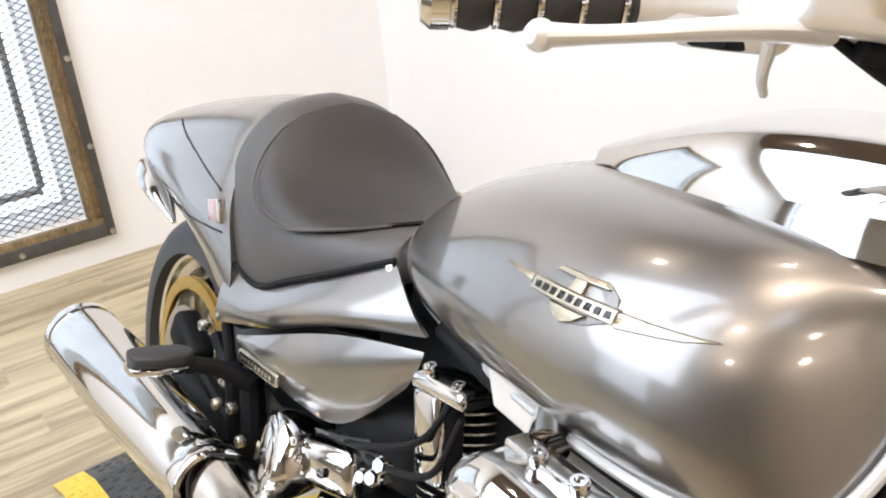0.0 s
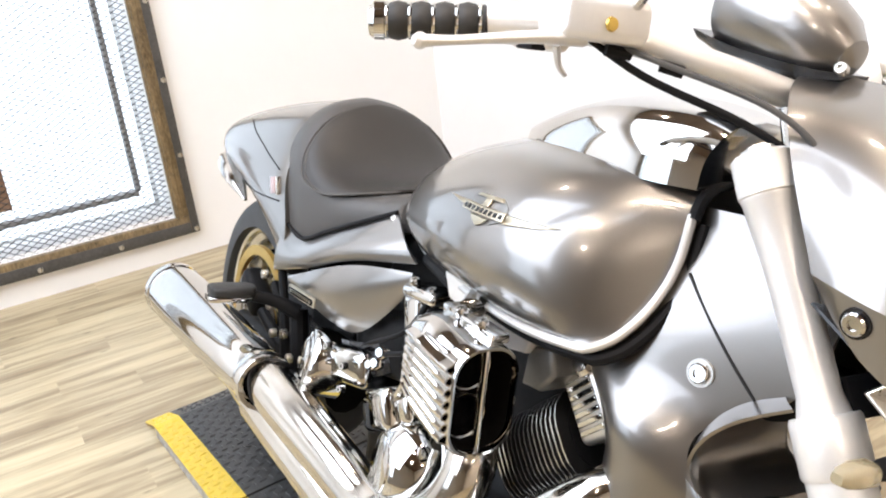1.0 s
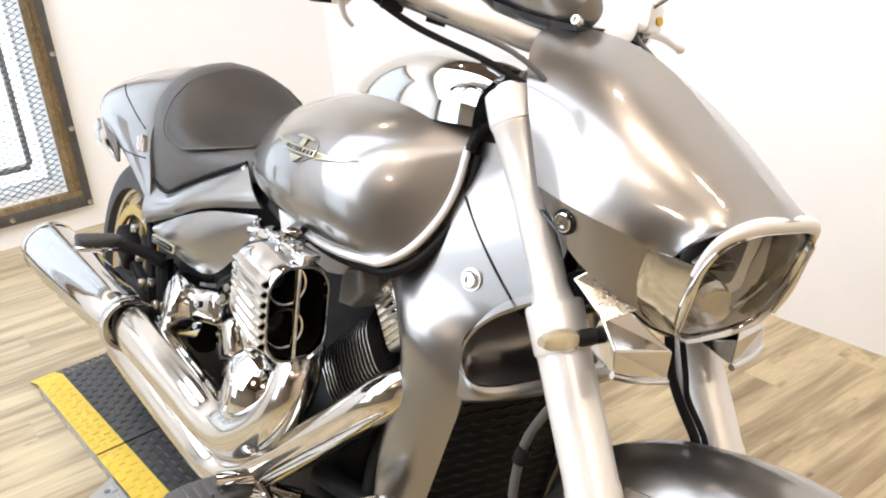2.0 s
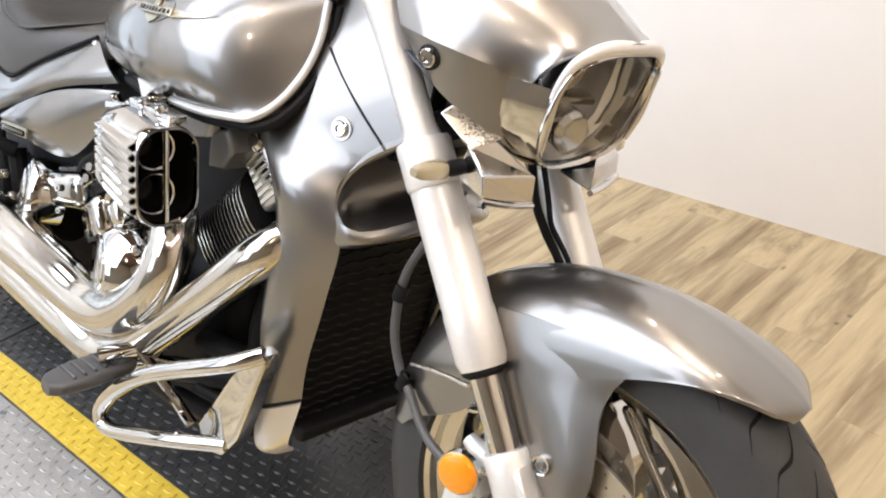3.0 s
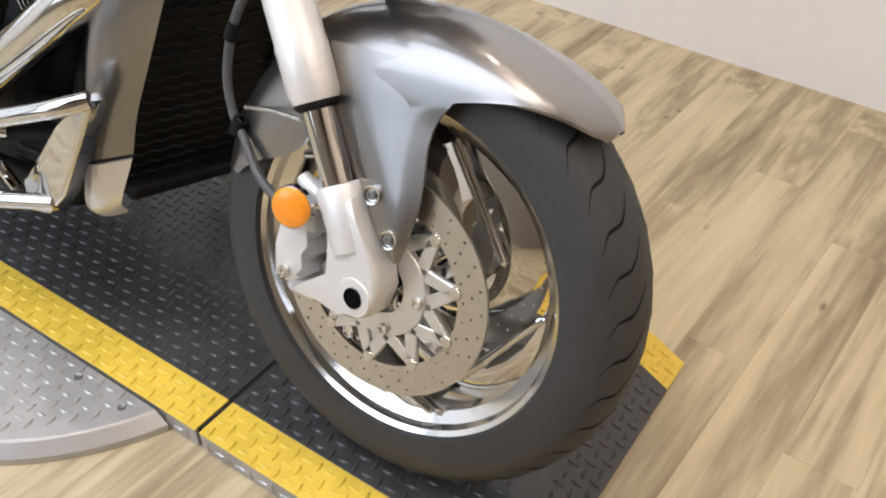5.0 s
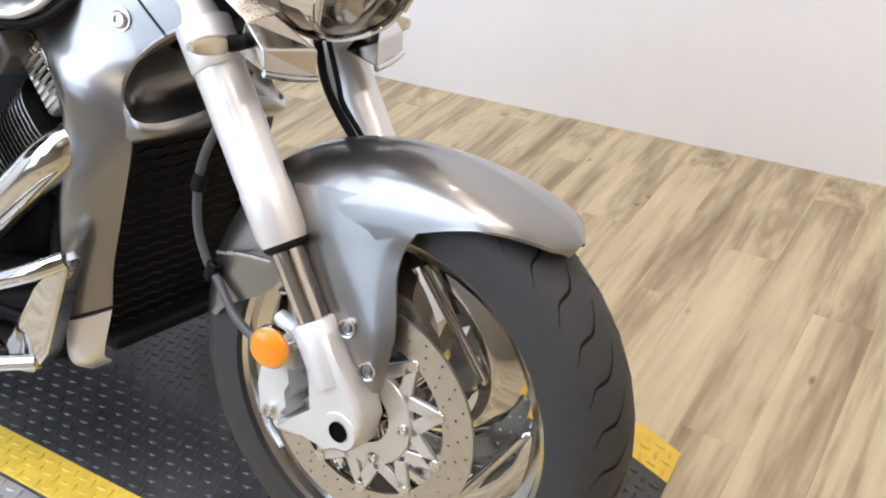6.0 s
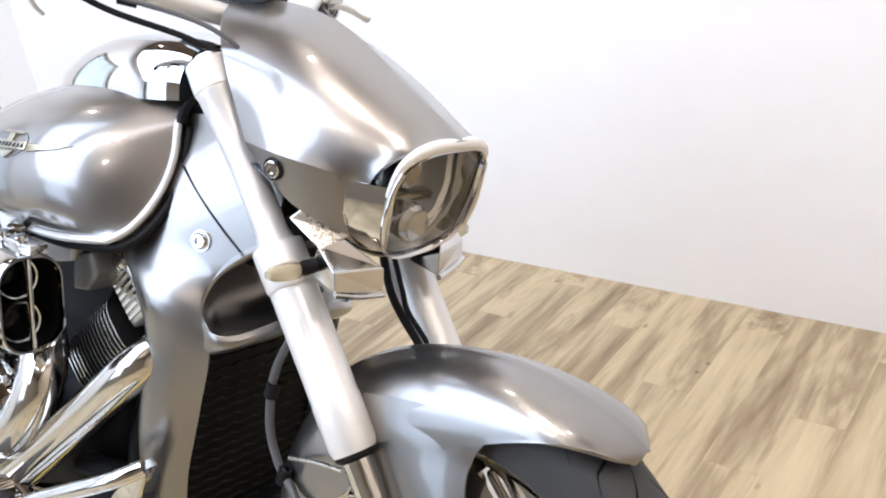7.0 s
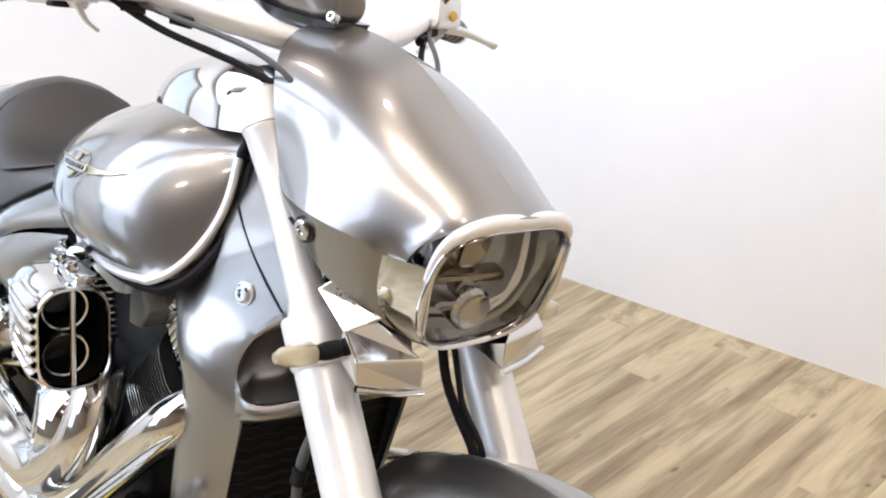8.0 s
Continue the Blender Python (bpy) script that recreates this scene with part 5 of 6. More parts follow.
part("frame_spine", tube([(-0.45, 0, 0.85), (-0.75, 0, 0.80), (-1.2, 0, 0.68), (-1.5, 0, 0.60)], [0.06, 0.09, 0.07, 0.06], 16, 14), M_BLACK, bike, "black frame spine")
part("lower_fill", box((0.10, 0.14, 0.17), (-0.53, 0, 0.72), None, 0.02, 2), M_BLACK, bike, "black air box behind the scoops")

# brake hose and its bracket
for s in (-1, 1):
    top = [(-0.225, s * 0.085, 0.72), (-0.256, s * 0.105, 0.652), (-0.295, s * 0.105, 0.582)] if s < 0 else []
    part("brake_hose", tube(top + [(-0.305, s * 0.105, 0.504), (-0.288, s * 0.105, 0.450), (-0.262, s * 0.108, 0.425), (-0.215, s * 0.118, 0.385), (-0.155, s * 0.125, 0.365)], 0.0065, 44, 10), M_HOSE, bike, "grey rubber brake hose")
    part("hose_clip", tube([(-0.262, s * 0.108, 0.468), (-0.20, s * 0.122, 0.487), (-0.135, s * 0.135, 0.500)], 0.003, 10, 8), M_STEEL, bike, "wire hose clip")
    for d in (((-0.299, s * 0.105, 0.560), (-0.275, s * 0.107, 0.436)) if s < 0 else ((-0.275, s * 0.107, 0.436),)):
        part("hose_sleeve", lathe([(0.006, -0.012), (0.010, -0.012), (0.010, 0.012), (0.006, 0.012)], d, (0.35, 0, 1), 14), M_BLACK, bike, "black hose sleeve")
part("wiring", tube([(-0.212, 0.026, 0.76), (-0.197, 0.028, 0.70), (-0.177, 0.034, 0.66), (-0.150, 0.038, 0.625), (-0.140, 0.042, 0.592)], 0.0062, 16, 10), M_BLACK, bike, "black wiring loom")
part("wiring", tube([(-0.197, 0.032, 0.755), (-0.177, 0.032, 0.70), (-0.170, 0.036, 0.67), (-0.140, 0.042, 0.63), (-0.132, 0.044, 0.596)], 0.004, 16, 8), M_BLACK, bike, "thin black cable")

# -- engine --
part("crankcase", box((0.56, 0.26, 0.34), (-0.93, 0, 0.30), None, 0.05, 4), M_ENGINE, bike, "black engine crankcase", angle=50)
part("engine_mass", box((0.62, 0.20, 0.26), (-0.92, 0, 0.56), None, 0.04, 3), M_ENGINE, bike, "black engine upper block", angle=50)


def cylinder(name, base, top, half_x, half_y, fins, label):
    b, t = Vector(base), Vector(top)
    d = (t - b)
    ln = d.length
    z = d.normalized()
    y = Vector((0, 1, 0))
    x = y.cross(z).normalized()
    cyl = part(name, loft([[b + z * h + x * (u * 0.78) + y * (v * 0.88) for u, v in rounded(half_x * 2, half_y * 2, 0.05, 5)] for h in (0, ln)]), M_ENGINE, bike, label)
    fmesh = mesh_of(loft([[x * u * k + y * v * k + z * h for u, v in rounded(half_x * 2, half_y * 2, 0.05, 5)] for h, k in ((-0.0016, 0.985), (-0.0008, 1.0), (0.0008, 1.0), (0.0016, 0.985))]), True, 30)
    emesh = mesh_of(loft([[x * (u * 1.012) + y * (v * 1.006) + z * h for u, v in rounded(half_x * 2, half_y * 2, 0.05, 5)] for h in (-0.0013, 0.0013)], True, False), True, 30)
    for k in range(fins):
        for nm, me, mt in (("cooling_fin", fmesh, M_ENGINE), ("fin_edge", emesh, M_ALUFIN)):
            f = part(nm, me, mt, cyl)
            f.location = b + z * (ln * (k + 0.5) / fins)
    return cyl


M_ALUFIN = material("fin_edge_metal", (0.70, 0.70, 0.69), 0.22, 0.9, 0, 0.15, 40)
front = cylinder("front_cylinder", (-0.735, 0, 0.490), (-0.605, 0, 0.598), 0.066, 0.150, 15, "finned black front cylinder with bright fin edges")
cylinder("rear_cylinder", (-0.985, 0, 0.50), (-1.02, 0, 0.665), 0.070, 0.145, 14, "finned black rear cylinder")
# front rocker cover with ribs
RK = Matrix.Translation((-0.588, 0, 0.654)) @ Matrix.Rotation(radians(-40), 4, "Y")
rc = part("rocker_cover", box((0.066, 0.275, 0.104), (0, 0, 0), None, 0.010, 3), M_ALU, bike, "chrome ribbed rocker cover", angle=40)
rc.matrix_local = RK
rib_mesh = mesh_of(box((0.050, 0.014, 0.0080), (0, 0, 0), None, 0.0012, 1), True, 40)
for s in (-1, 1):
    for k in range(7):
        part("rib", rib_mesh, M_CHROME, rc).location = (0.0, s * 0.1325, -0.036 + 0.0118 * k)
part("cover_cap", lathe([(0, 0.014), (0.014, 0.013), (0.019, 0.008), (0.020, 0), (0.020, -0.02), (0, -0.02)], (0.020, -0.130, 0.046), (0.2, -1, 0.3), 24), M_CHROME, rc, "round chrome cap")

# air intake of chrome with slanted ribs and an oval mouth
ic = Vector((-0.635, -0.265, 0.652))
mouth = [(u, v) for u, v in rounded(0.100, 0.150, 0.040, 7)]


def intake_ring(x, k, dy, dz, kz=None):
    return [Vector((x, ic.y + dy + u * k, ic.z + dz + v * (kz or k))) for u, v in mouth]


BODY = ((-0.808, 0.40, 0.022, 0.016, 0.30), (-0.800, 0.62, 0.014, 0.016, 0.50), (-0.785, 0.82, 0.008, 0.017, 0.68), (-0.760, 0.94, 0.003, 0.019, 0.82), (-0.725, 1.0, 0.0, 0.015, 0.92), (-0.690, 1.0, 0.0, 0.007, 0.97), (-0.660, 1.0, 0, 0.001, 1.0), (-0.637, 1.0, 0, 0, 1.0))
intake = part("air_intake", loft([intake_ring(*r) for r in BODY] + [intake_ring(-0.632, 0.975, 0, 0), intake_ring(-0.632, 0.925, 0, 0), intake_ring(-0.638, 0.905, 0, 0), intake_ring(-0.646, 0.90, 0, 0)], True, False), M_CHROME, bike, "chrome air intake housing with slanted ribs", angle=40)
part("intake_dark", loft([intake_ring(-0.641, 0.90, 0, 0), intake_ring(-0.72, 0.86, 0, 0), intake_ring(-0.724, 0.02, 0, 0)], True, False), M_MATTBLACK, intake, "black inside of the intake")
part("intake_bar", box((0.012, 0.007, 0.138), (-0.640, ic.y, ic.z), None, 0.002, 2), M_SATIN, intake, "upright bar in the mouth")
for dz in (0.033, -0.035):
    part("velocity_ring", lathe([(0.0285, -0.004), (0.0290, 0.0), (0.0315, 0.001), (0.0325, -0.002), (0.0325, -0.03)], (-0.672, ic.y, ic.z + dz), (1, 0, 0), 36), M_SATIN, intake, "round inlet ring")
    part("inlet_throat", lathe([(0.0285, -0.003), (0.027, -0.03), (0.020, -0.045), (0, -0.046)], (-0.672, ic.y, ic.z + dz), (1, 0, 0), 30), M_GLOSSBLACK, intake, "dark inlet throat")


def intake_side(x):
    """Outer side and half height of the intake housing at x."""
    for a, b in zip(BODY, BODY[1:]):
        if a[0] <= x <= b[0]:
            f = (x - a[0]) / (b[0] - a[0])
            m = [p + (q - p) * f for p, q in zip(a, b)]
            return ic.y + m[2] - 0.05 * m[1], ic.z + m[3], 0.075 * m[4]
    return ic.y - 0.05, ic.z, 0.075


def ribbed_side():
    """Outer flank of the housing, folded into lengthwise ribs."""
    rows = []
    for j in range(22):
        x = -0.790 + 0.150 * j / 21
        y, zc, h = intake_side(x)
        fade = min(1.0, j / 5)
        row = []
        for k in range(97):
            f = k / 96
            z = zc + (h - 0.012) * (1 - 2 * f)
            wave = abs(((f * 8 + 0.10 * (1 - j / 21)) % 1.0) * 2 - 1)
            lift = min(1.0, min(f, 1 - f) * 9)
            row.append(Vector((x, y + 0.0035 - 0.0085 * lift * fade * min(1.0, wave * 1.5) - 0.002 * lift + 0.010 * (1 - lift) ** 2, z)))
        rows.append(row)
    return sheet(rows, 0.002)


part("ribbed_side", ribbed_side(), M_CHROME, intake, "ribbed chrome flank", angle=28)
part("intake_arm", tube([(-0.74, -0.225, 0.735), (-0.80, -0.16, 0.745), (-0.86, -0.12, 0.735)], 0.02, 10, 12), M_CHROME, intake, "chrome mounting arm")
part("intake_bracket", box((0.12, 0.03, 0.014), (-0.70, -0.245, 0.735), Matrix.Rotation(0.05, 4, "Y"), 0.004), M_CHROME, intake)
for x in (-0.67, -0.72):
    part("bolt", bolt((x, -0.255, 0.742), (0, -0.3, 1), 0.009, 0.008), M_CHROME, intake)
# pale frame rail under the tank
def rail(s):
    y0 = s * 0.165 + (0.0 if s < 0 else 0.022)
    part("frame_rail", plate([(-0.86, 0.713), (-0.70, 0.691), (-0.664, 0.698), (-0.652, 0.727), (-0.80, 0.744), (-0.88, 0.756)], 0.022, (0, y0, 0), (1, 0, 0), (0, 0, 1), 0.005, 3), M_FORK, bike, "pale silver cover along the frame", angle=40)
    part("rear_rail", tube([(-0.84, s * 0.165, 0.722), (-0.95, s * 0.14, 0.722), (-1.05, s * 0.11, 0.715)], [0.016, 0.014, 0.012], 14, 10), M_BLACK, bike, "black frame tube")
    part("frame_block", plate([(-0.678, 0.648), (-0.640, 0.652), (-0.612, 0.684), (-0.624, 0.718), (-0.672, 0.705)], 0.05, (0, s * 0.125 + (0.0 if s < 0 else 0.05), 0), (1, 0, 0), (0, 0, 1), 0.008, 3), M_DULLCAST, bike, "grey cast frame block", angle=45)


both(rail)


# chrome engine covers on the right flank
CA = Vector((-0.28, -1, 0.16)).normalized()
CC = Vector((-0.905, -0.170, 0.405))
cl = part("clutch_cover", lathe([(0, 0.072), (0.052, 0.072), (0.056, 0.070), (0.062, 0.064), (0.074, 0.052), (0.083, 0.034), (0.087, 0.014), (0.088, 0.0), (0.096, -0.002), (0.096, -0.03), (0, -0.03)], CC, CA, 44), M_CHROME, bike, "round chrome clutch cover", angle=40)
part("cover_plate", lathe([(0, 0.003), (0.044, 0.003), (0.047, 0.0015), (0.048, -0.003), (0, -0.003)], CC + CA * 0.073, CA, 40), M_CHROME, cl)
xx = CA.orthogonal().normalized()
yy = CA.cross(xx)
for k in range(8):
    a = 2 * math.pi * (k + 0.3) / 8
    part("bolt", bolt(CC + (xx * math.cos(a) + yy * math.sin(a)) * 0.092, CA, 0.0065, 0.008), M_CHROME, cl)
ec = part("engine_cover", box((0.150, 0.080, 0.075), (-0.998, -0.180, 0.470), Matrix.Rotation(radians(-27), 4, "Y") @ Matrix.Rotation(radians(-12), 4, "Z"), 0.018, 4), M_CHROME, bike, "bevelled chrome engine cover", angle=40)
part("cover_lip", box((0.045, 0.078, 0.05), (-0.915, -0.178, 0.508), Matrix.Rotation(radians(-27), 4, "Y"), 0.012, 3), M_CHROME, ec)
HA = Vector((-0.30, -1, 0.26)).normalized()
HC = Vector((-1.262, -0.186, 0.452))
hc = part("head_cover", lathe([(0, 0.046), (0.050, 0.044), (0.058, 0.040), (0.064, 0.030), (0.066, 0.016), (0.066, -0.03), (0, -0.03)], HC, HA, 36), M_CHROME, bike, "chrome rear cylinder head cover", angle=40)
part("cover_neck", box((0.115, 0.075, 0.072), (-1.175, -0.160, 0.478), Matrix.Rotation(radians(-8), 4, "Y") @ Matrix.Rotation(radians(14), 4, "Z"), 0.020, 4), M_CHROME, hc, angle=40)
part("cover_face", lathe([(0, 0.003), (0.036, 0.002), (0.040, 0), (0.040, -0.003), (0, -0.003)], HC + HA * 0.047, HA, 30), M_CHROME, hc)
for x, z in ((-1.145, 0.448), (-1.142, 0.494), (-1.215, 0.505)):
    part("bolt", bolt((x, -0.208, z), (0.2, -1, 0.2), 0.007, 0.008), M_CHROME, hc)
for x, y, z, r in ((-1.075, -0.185, 0.520, 0.010), (-1.045, -0.190, 0.535, 0.012), (-1.03, -0.19, 0.560, 0.012)):
    part("banjo_bolt", lathe([(0, 0.016), (r * 0.7, 0.016), (r * 0.8, 0.010), (r, 0.008), (r, 0), (0, 0)], (x, y, z), (0.3, -1, 0.3), 6 if r > 0.011 else 14), M_CHROME, bike, "bright engine fitting")
pil = part("head_pillar", box((0.055, 0.05, 0.12), (-0.985, -0.148, 0.615), Matrix.Rotation(radians(-10), 4, "Y"), 0.012, 3), M_CHROME, bike, "chrome cylinder head bracket", angle=40)
part("pillar_cap", box((0.10, 0.06, 0.022), (-0.965, -0.150, 0.682), Matrix.Rotation(radians(-6), 4, "Y"), 0.008, 3), M_CHROME, pil)
for x in (-0.995, -0.94):
    part("bolt", bolt((x, -0.165, 0.692), (0, -0.3, 1), 0.009, 0.009), M_CHROME, pil)
for k, pts in enumerate(([(-1.10, -0.17, 0.53), (-1.0, -0.20, 0.57), (-0.92, -0.205, 0.61), (-0.9, -0.19, 0.68)], [(-1.2, -0.15, 0.50), (-1.08, -0.19, 0.56), (-0.97, -0.19, 0.62), (-0.95, -0.16, 0.68)], [(-0.98, -0.20, 0.50), (-0.93, -0.215, 0.53), (-0.90, -0.21, 0.59)])):
    part("engine_pipe", tube(pts, 0.0045 if k < 2 else 0.007, 20, 8), M_BLACK if k < 2 else M_CHROME, bike, "engine hose")
part("rear_engine_block", box((0.22, 0.30, 0.12), (-1.13, 0, 0.53), Matrix.Rotation(-0.2, 4, "Y"), 0.03, 3), M_ENGINE, bike, "black rear cylinder block")

# -- exhaust --
UP = [(-1.345, -0.268, 0.388), (-1.20, -0.262, 0.373), (-1.05, -0.252, 0.352), (-0.945, -0.246, 0.336), (-0.865, -0.242, 0.345), (-0.793, -0.236, 0.386), (-0.742, -0.226, 0.438), (-0.722, -0.212, 0.495), (-0.745, -0.190, 0.540), (-0.79, -0.16, 0.56)]


def ridged(pts, radius, n, seg, ridges, start, stop):
    """A pipe whose skin is pressed into lengthwise ridges between two stretches of its length."""
    p = cat_rom(pts, n)
    rad = [v.x for v in cat_rom([(r, 0, 0) for r in radius], n)]
    rings = []
    for i, (q, r, (u, v)) in enumerate(zip(p, rad, frames_along(p))):
        f = i / (n - 1)
        k = max(0.0, min(1.0, (f - start) * 30, (stop - f) * 8))
        ring = []
        for a in range(seg):
            t = 2 * math.pi * a / seg
            rr = r * (1 + k * (0.045 * abs(math.cos(ridges * t / 2)) ** 0.6 - 0.02))
            ring.append(q + u * (rr * math.cos(t)) + v * (rr * math.sin(t)))
        rings.append(ring)
    return loft(rings, True, True)


part("exhaust_pipe", ridged(UP, [0.052, 0.050, 0.046, 0.042, 0.040, 0.039, 0.039, 0.038, 0.036, 0.03], 80, 72, 9, 0.03, 0.46), M_PIPE, bike, "polished chrome upper exhaust pipe", angle=50)
LO = [(-1.40, -0.262, 0.318), (-1.22, -0.258, 0.305), (-1.02, -0.245, 0.272), (-0.92, -0.235, 0.255), (-0.84, -0.225, 0.283), (-0.73, -0.210, 0.370), (-0.62, -0.195, 0.465), (-0.53, -0.175, 0.55), (-0.50, -0.14, 0.585)]
part("exhaust_pipe", ridged(LO, [0.046, 0.046, 0.042, 0.038, 0.035, 0.034, 0.034, 0.033, 0.03], 72, 72, 9, 0.03, 0.42), M_PIPE, bike, "polished chrome lower exhaust pipe", angle=50)
seam = []
for k in range(20):
    a = radians(-150 + 170 * k / 19)
    seam.append((-1.322 + 0.016 * math.sin(2.2 * a), -0.268 + 0.0525 * math.sin(a), 0.390 + 0.0525 * math.cos(a)))
part("shield_seam", tube(seam, 0.0022, 0, 6, False), M_DARKGAP, bike, "dark wavy seam in the heat shield")
MT, MF = Vector((-1.995, -0.300, 0.392)), Vector((-1.350, -0.280, 0.390))
md = (MT - MF).normalized()
rings = []
side, upv = md.cross(Vector((0, 0, 1))).normalized(), Vector((0, 0, 1))
upv = side.cross(md).normalized()
ML = (MT - MF).length
for d, r in ((0.0, 0.050), (0.02, 0.0565), (0.12, 0.062), (0.28, 0.068), (0.42, 0.071), (0.50, 0.071)):
    rings.append([MF + md * d + (side * math.cos(2 * math.pi * k / 36) + upv * math.sin(2 * math.pi * k / 36)) * r for k in range(36)])
cut = lambda k, r, back: MF + md * (ML - 0.03 - back + 0.014 * math.sin(2 * math.pi * k / 36 + 2.6)) + (side * math.cos(2 * math.pi * k / 36) + upv * math.sin(2 * math.pi * k / 36)) * r
rings += [[cut(k, r, d) for k in range(36)] for r, d in ((0.0685, 0.034), (0.0685, 0.030), (0.0715, 0.028), (0.0715, 0.010), (0.070, 0.003), (0.066, 0))]
rings.append([cut(k, 0.062, 0) for k in range(36)])
rings.append([cut(k, 0.058, 0.03) for k in range(36)])
rings.append([cut(k, 0.05, 0.15) for k in range(36)])
muf = part("muffler", loft(rings), M_CHROME, bike, "long chrome muffler", angle=50)
part("muffler_band", lathe([(0.050, -0.018), (0.058, -0.018), (0.0595, -0.014), (0.0595, 0.014), (0.058, 0.018), (0.050, 0.018)], MF, md, 36), M_CHROME, muf, "chrome joint band")
part("muffler_mouth", lathe([(0, 0), (0.05, 0), (0.05, -0.004), (0, -0.004)], MF + md * (ML - 0.14), md, 32), M_BLACK, muf, "black inside of the muffler")
M2T, M2F = Vector((-1.62, -0.235, 0.300)), Vector((-1.38, -0.250, 0.312))
part("muffler", tube([M2F, M2F.lerp(M2T, 0.3), M2F.lerp(M2T, 0.7), M2T], [0.042, 0.046, 0.046, 0.040], 20, 28), M_CHROME, bike, "chrome lower muffler")

# -- side cover below the seat --
SC = [
    [(-1.436, -0.205, 0.576), (-1.340, -0.212, 0.612), (-1.255, -0.207, 0.646), (-1.150, -0.187, 0.681), (-1.036, -0.148, 0.697)],
    [(-1.432, -0.208, 0.572), (-1.330, -0.220, 0.592), (-1.250, -0.217, 0.612), (-1.153, -0.196, 0.638), (-1.034, -0.150, 0.690)],
    [(-1.422, -0.206, 0.566), (-1.315, -0.213, 0.570), (-1.242, -0.208, 0.574), (-1.157, -0.189, 0.588), (-1.042, -0.151, 0.668)],
    [(-1.412, -0.203, 0.562), (-1.300, -0.200, 0.548), (-1.235, -0.190, 0.542), (-1.160, -0.172, 0.545), (-1.060, -0.150, 0.640)],
]


def side_cover(s):
    c = part("side_cover", sheet(skin([[(x, y * -s, z) for x, y, z in r] for r in SC], 24, 28), 0.006 * -s * -1), M_PAINT, bike, "silver side cover under the seat", angle=50)
    o = Vector((-1.332, s * 0.2165, 0.567))
    u2 = Vector((1, 0, 0.06)) if s < 0 else Vector((-1, 0, -0.06))
    v2 = Vector((-0.06, -s * 0.10, 1))
    b = part("badge", plate(rounded(0.130, 0.019, 0.006, 4), 0.004, o, u2, v2, 0.0015), M_BADGE, c, "small dark badge with a pale rim")
    part("badge_bar", plate(rounded(0.120, 0.012, 0.004, 4), 0.0015, o + Vector((0, s * 0.0035, 0)), u2, v2, 0), M_GLOSSBLACK, b, "black field of the badge")
    for k in range(9):
        part("badge_mark", plate(rounded(0.007, 0.006, 0.001, 2), 0.001, o + u2 * (0.0115 * (k - 4)) + Vector((0, s * 0.0048, 0)), u2, v2, 0), M_BADGE, b, "plain pale bar")


both(side_cover)
part("subframe_cover", box((0.26, 0.26, 0.17), (-1.36, 0, 0.47), Matrix.Rotation(-0.15, 4, "Y"), 0.03, 3), M_BLACK, bike, "black plastic under the side cover", angle=45)
part("lower_black_panel", sheet(skin([[(-1.40, -0.165, 0.50), (-1.28, -0.175, 0.50), (-1.16, -0.155, 0.525), (-1.09, -0.13, 0.55)], [(-1.37, -0.17, 0.46), (-1.25, -0.18, 0.47), (-1.15, -0.165, 0.495), (-1.07, -0.14, 0.53)], [(-1.34, -0.16, 0.42), (-1.22, -0.17, 0.44), (-1.13, -0.16, 0.47), (-1.06, -0.14, 0.51)]], 12, 16), 0.005), M_GLOSSBLACK, bike, "glossy black panel beneath the side cover")

# -- seat, tail --
SEAT = [
    [(-1.204, 0.000, 0.805), (-1.204, -0.040, 0.800), (-1.200, -0.075, 0.785), (-1.195, -0.090, 0.765), (-1.188, -0.092, 0.745), (-1.185, -0.085, 0.728)],
    [(-1.274, 0.000, 0.782), (-1.274, -0.060, 0.782), (-1.274, -0.110, 0.777), (-1.274, -0.138, 0.762), (-1.270, -0.142, 0.725), (-1.267, -0.132, 0.695)],
    [(-1.363, 0.000, 0.783), (-1.363, -0.070, 0.783), (-1.363, -0.130, 0.781), (-1.363, -0.165, 0.765), (-1.359, -0.172, 0.710), (-1.355, -0.165, 0.662)],
    [(-1.440, 0.000, 0.830), (-1.437, -0.075, 0.823), (-1.437, -0.140, 0.810), (-1.433, -0.176, 0.783), (-1.429, -0.185, 0.715), (-1.418, -0.178, 0.647)],
    [(-1.485, 0.000, 0.901), (-1.481, -0.075, 0.888), (-1.478, -0.138, 0.854), (-1.474, -0.175, 0.806), (-1.466, -0.187, 0.725), (-1.452, -0.182, 0.647)],
    [(-1.526, 0.000, 0.936), (-1.526, -0.075, 0.922), (-1.522, -0.135, 0.882), (-1.514, -0.172, 0.824), (-1.500, -0.187, 0.735), (-1.474, -0.184, 0.650)],
    [(-1.577, 0.000, 0.933), (-1.577, -0.072, 0.919), (-1.570, -0.128, 0.883), (-1.563, -0.166, 0.827), (-1.548, -0.182, 0.740), (-1.526, -0.180, 0.660)],
]
SG = skin(SEAT, 48, 28)
seat = part("seat", loft([g + [mir(q) for q in reversed(g[1:])] for g in SG]), M_VINYL, bike, "dark grey vinyl rider seat with raised back", angle=60)
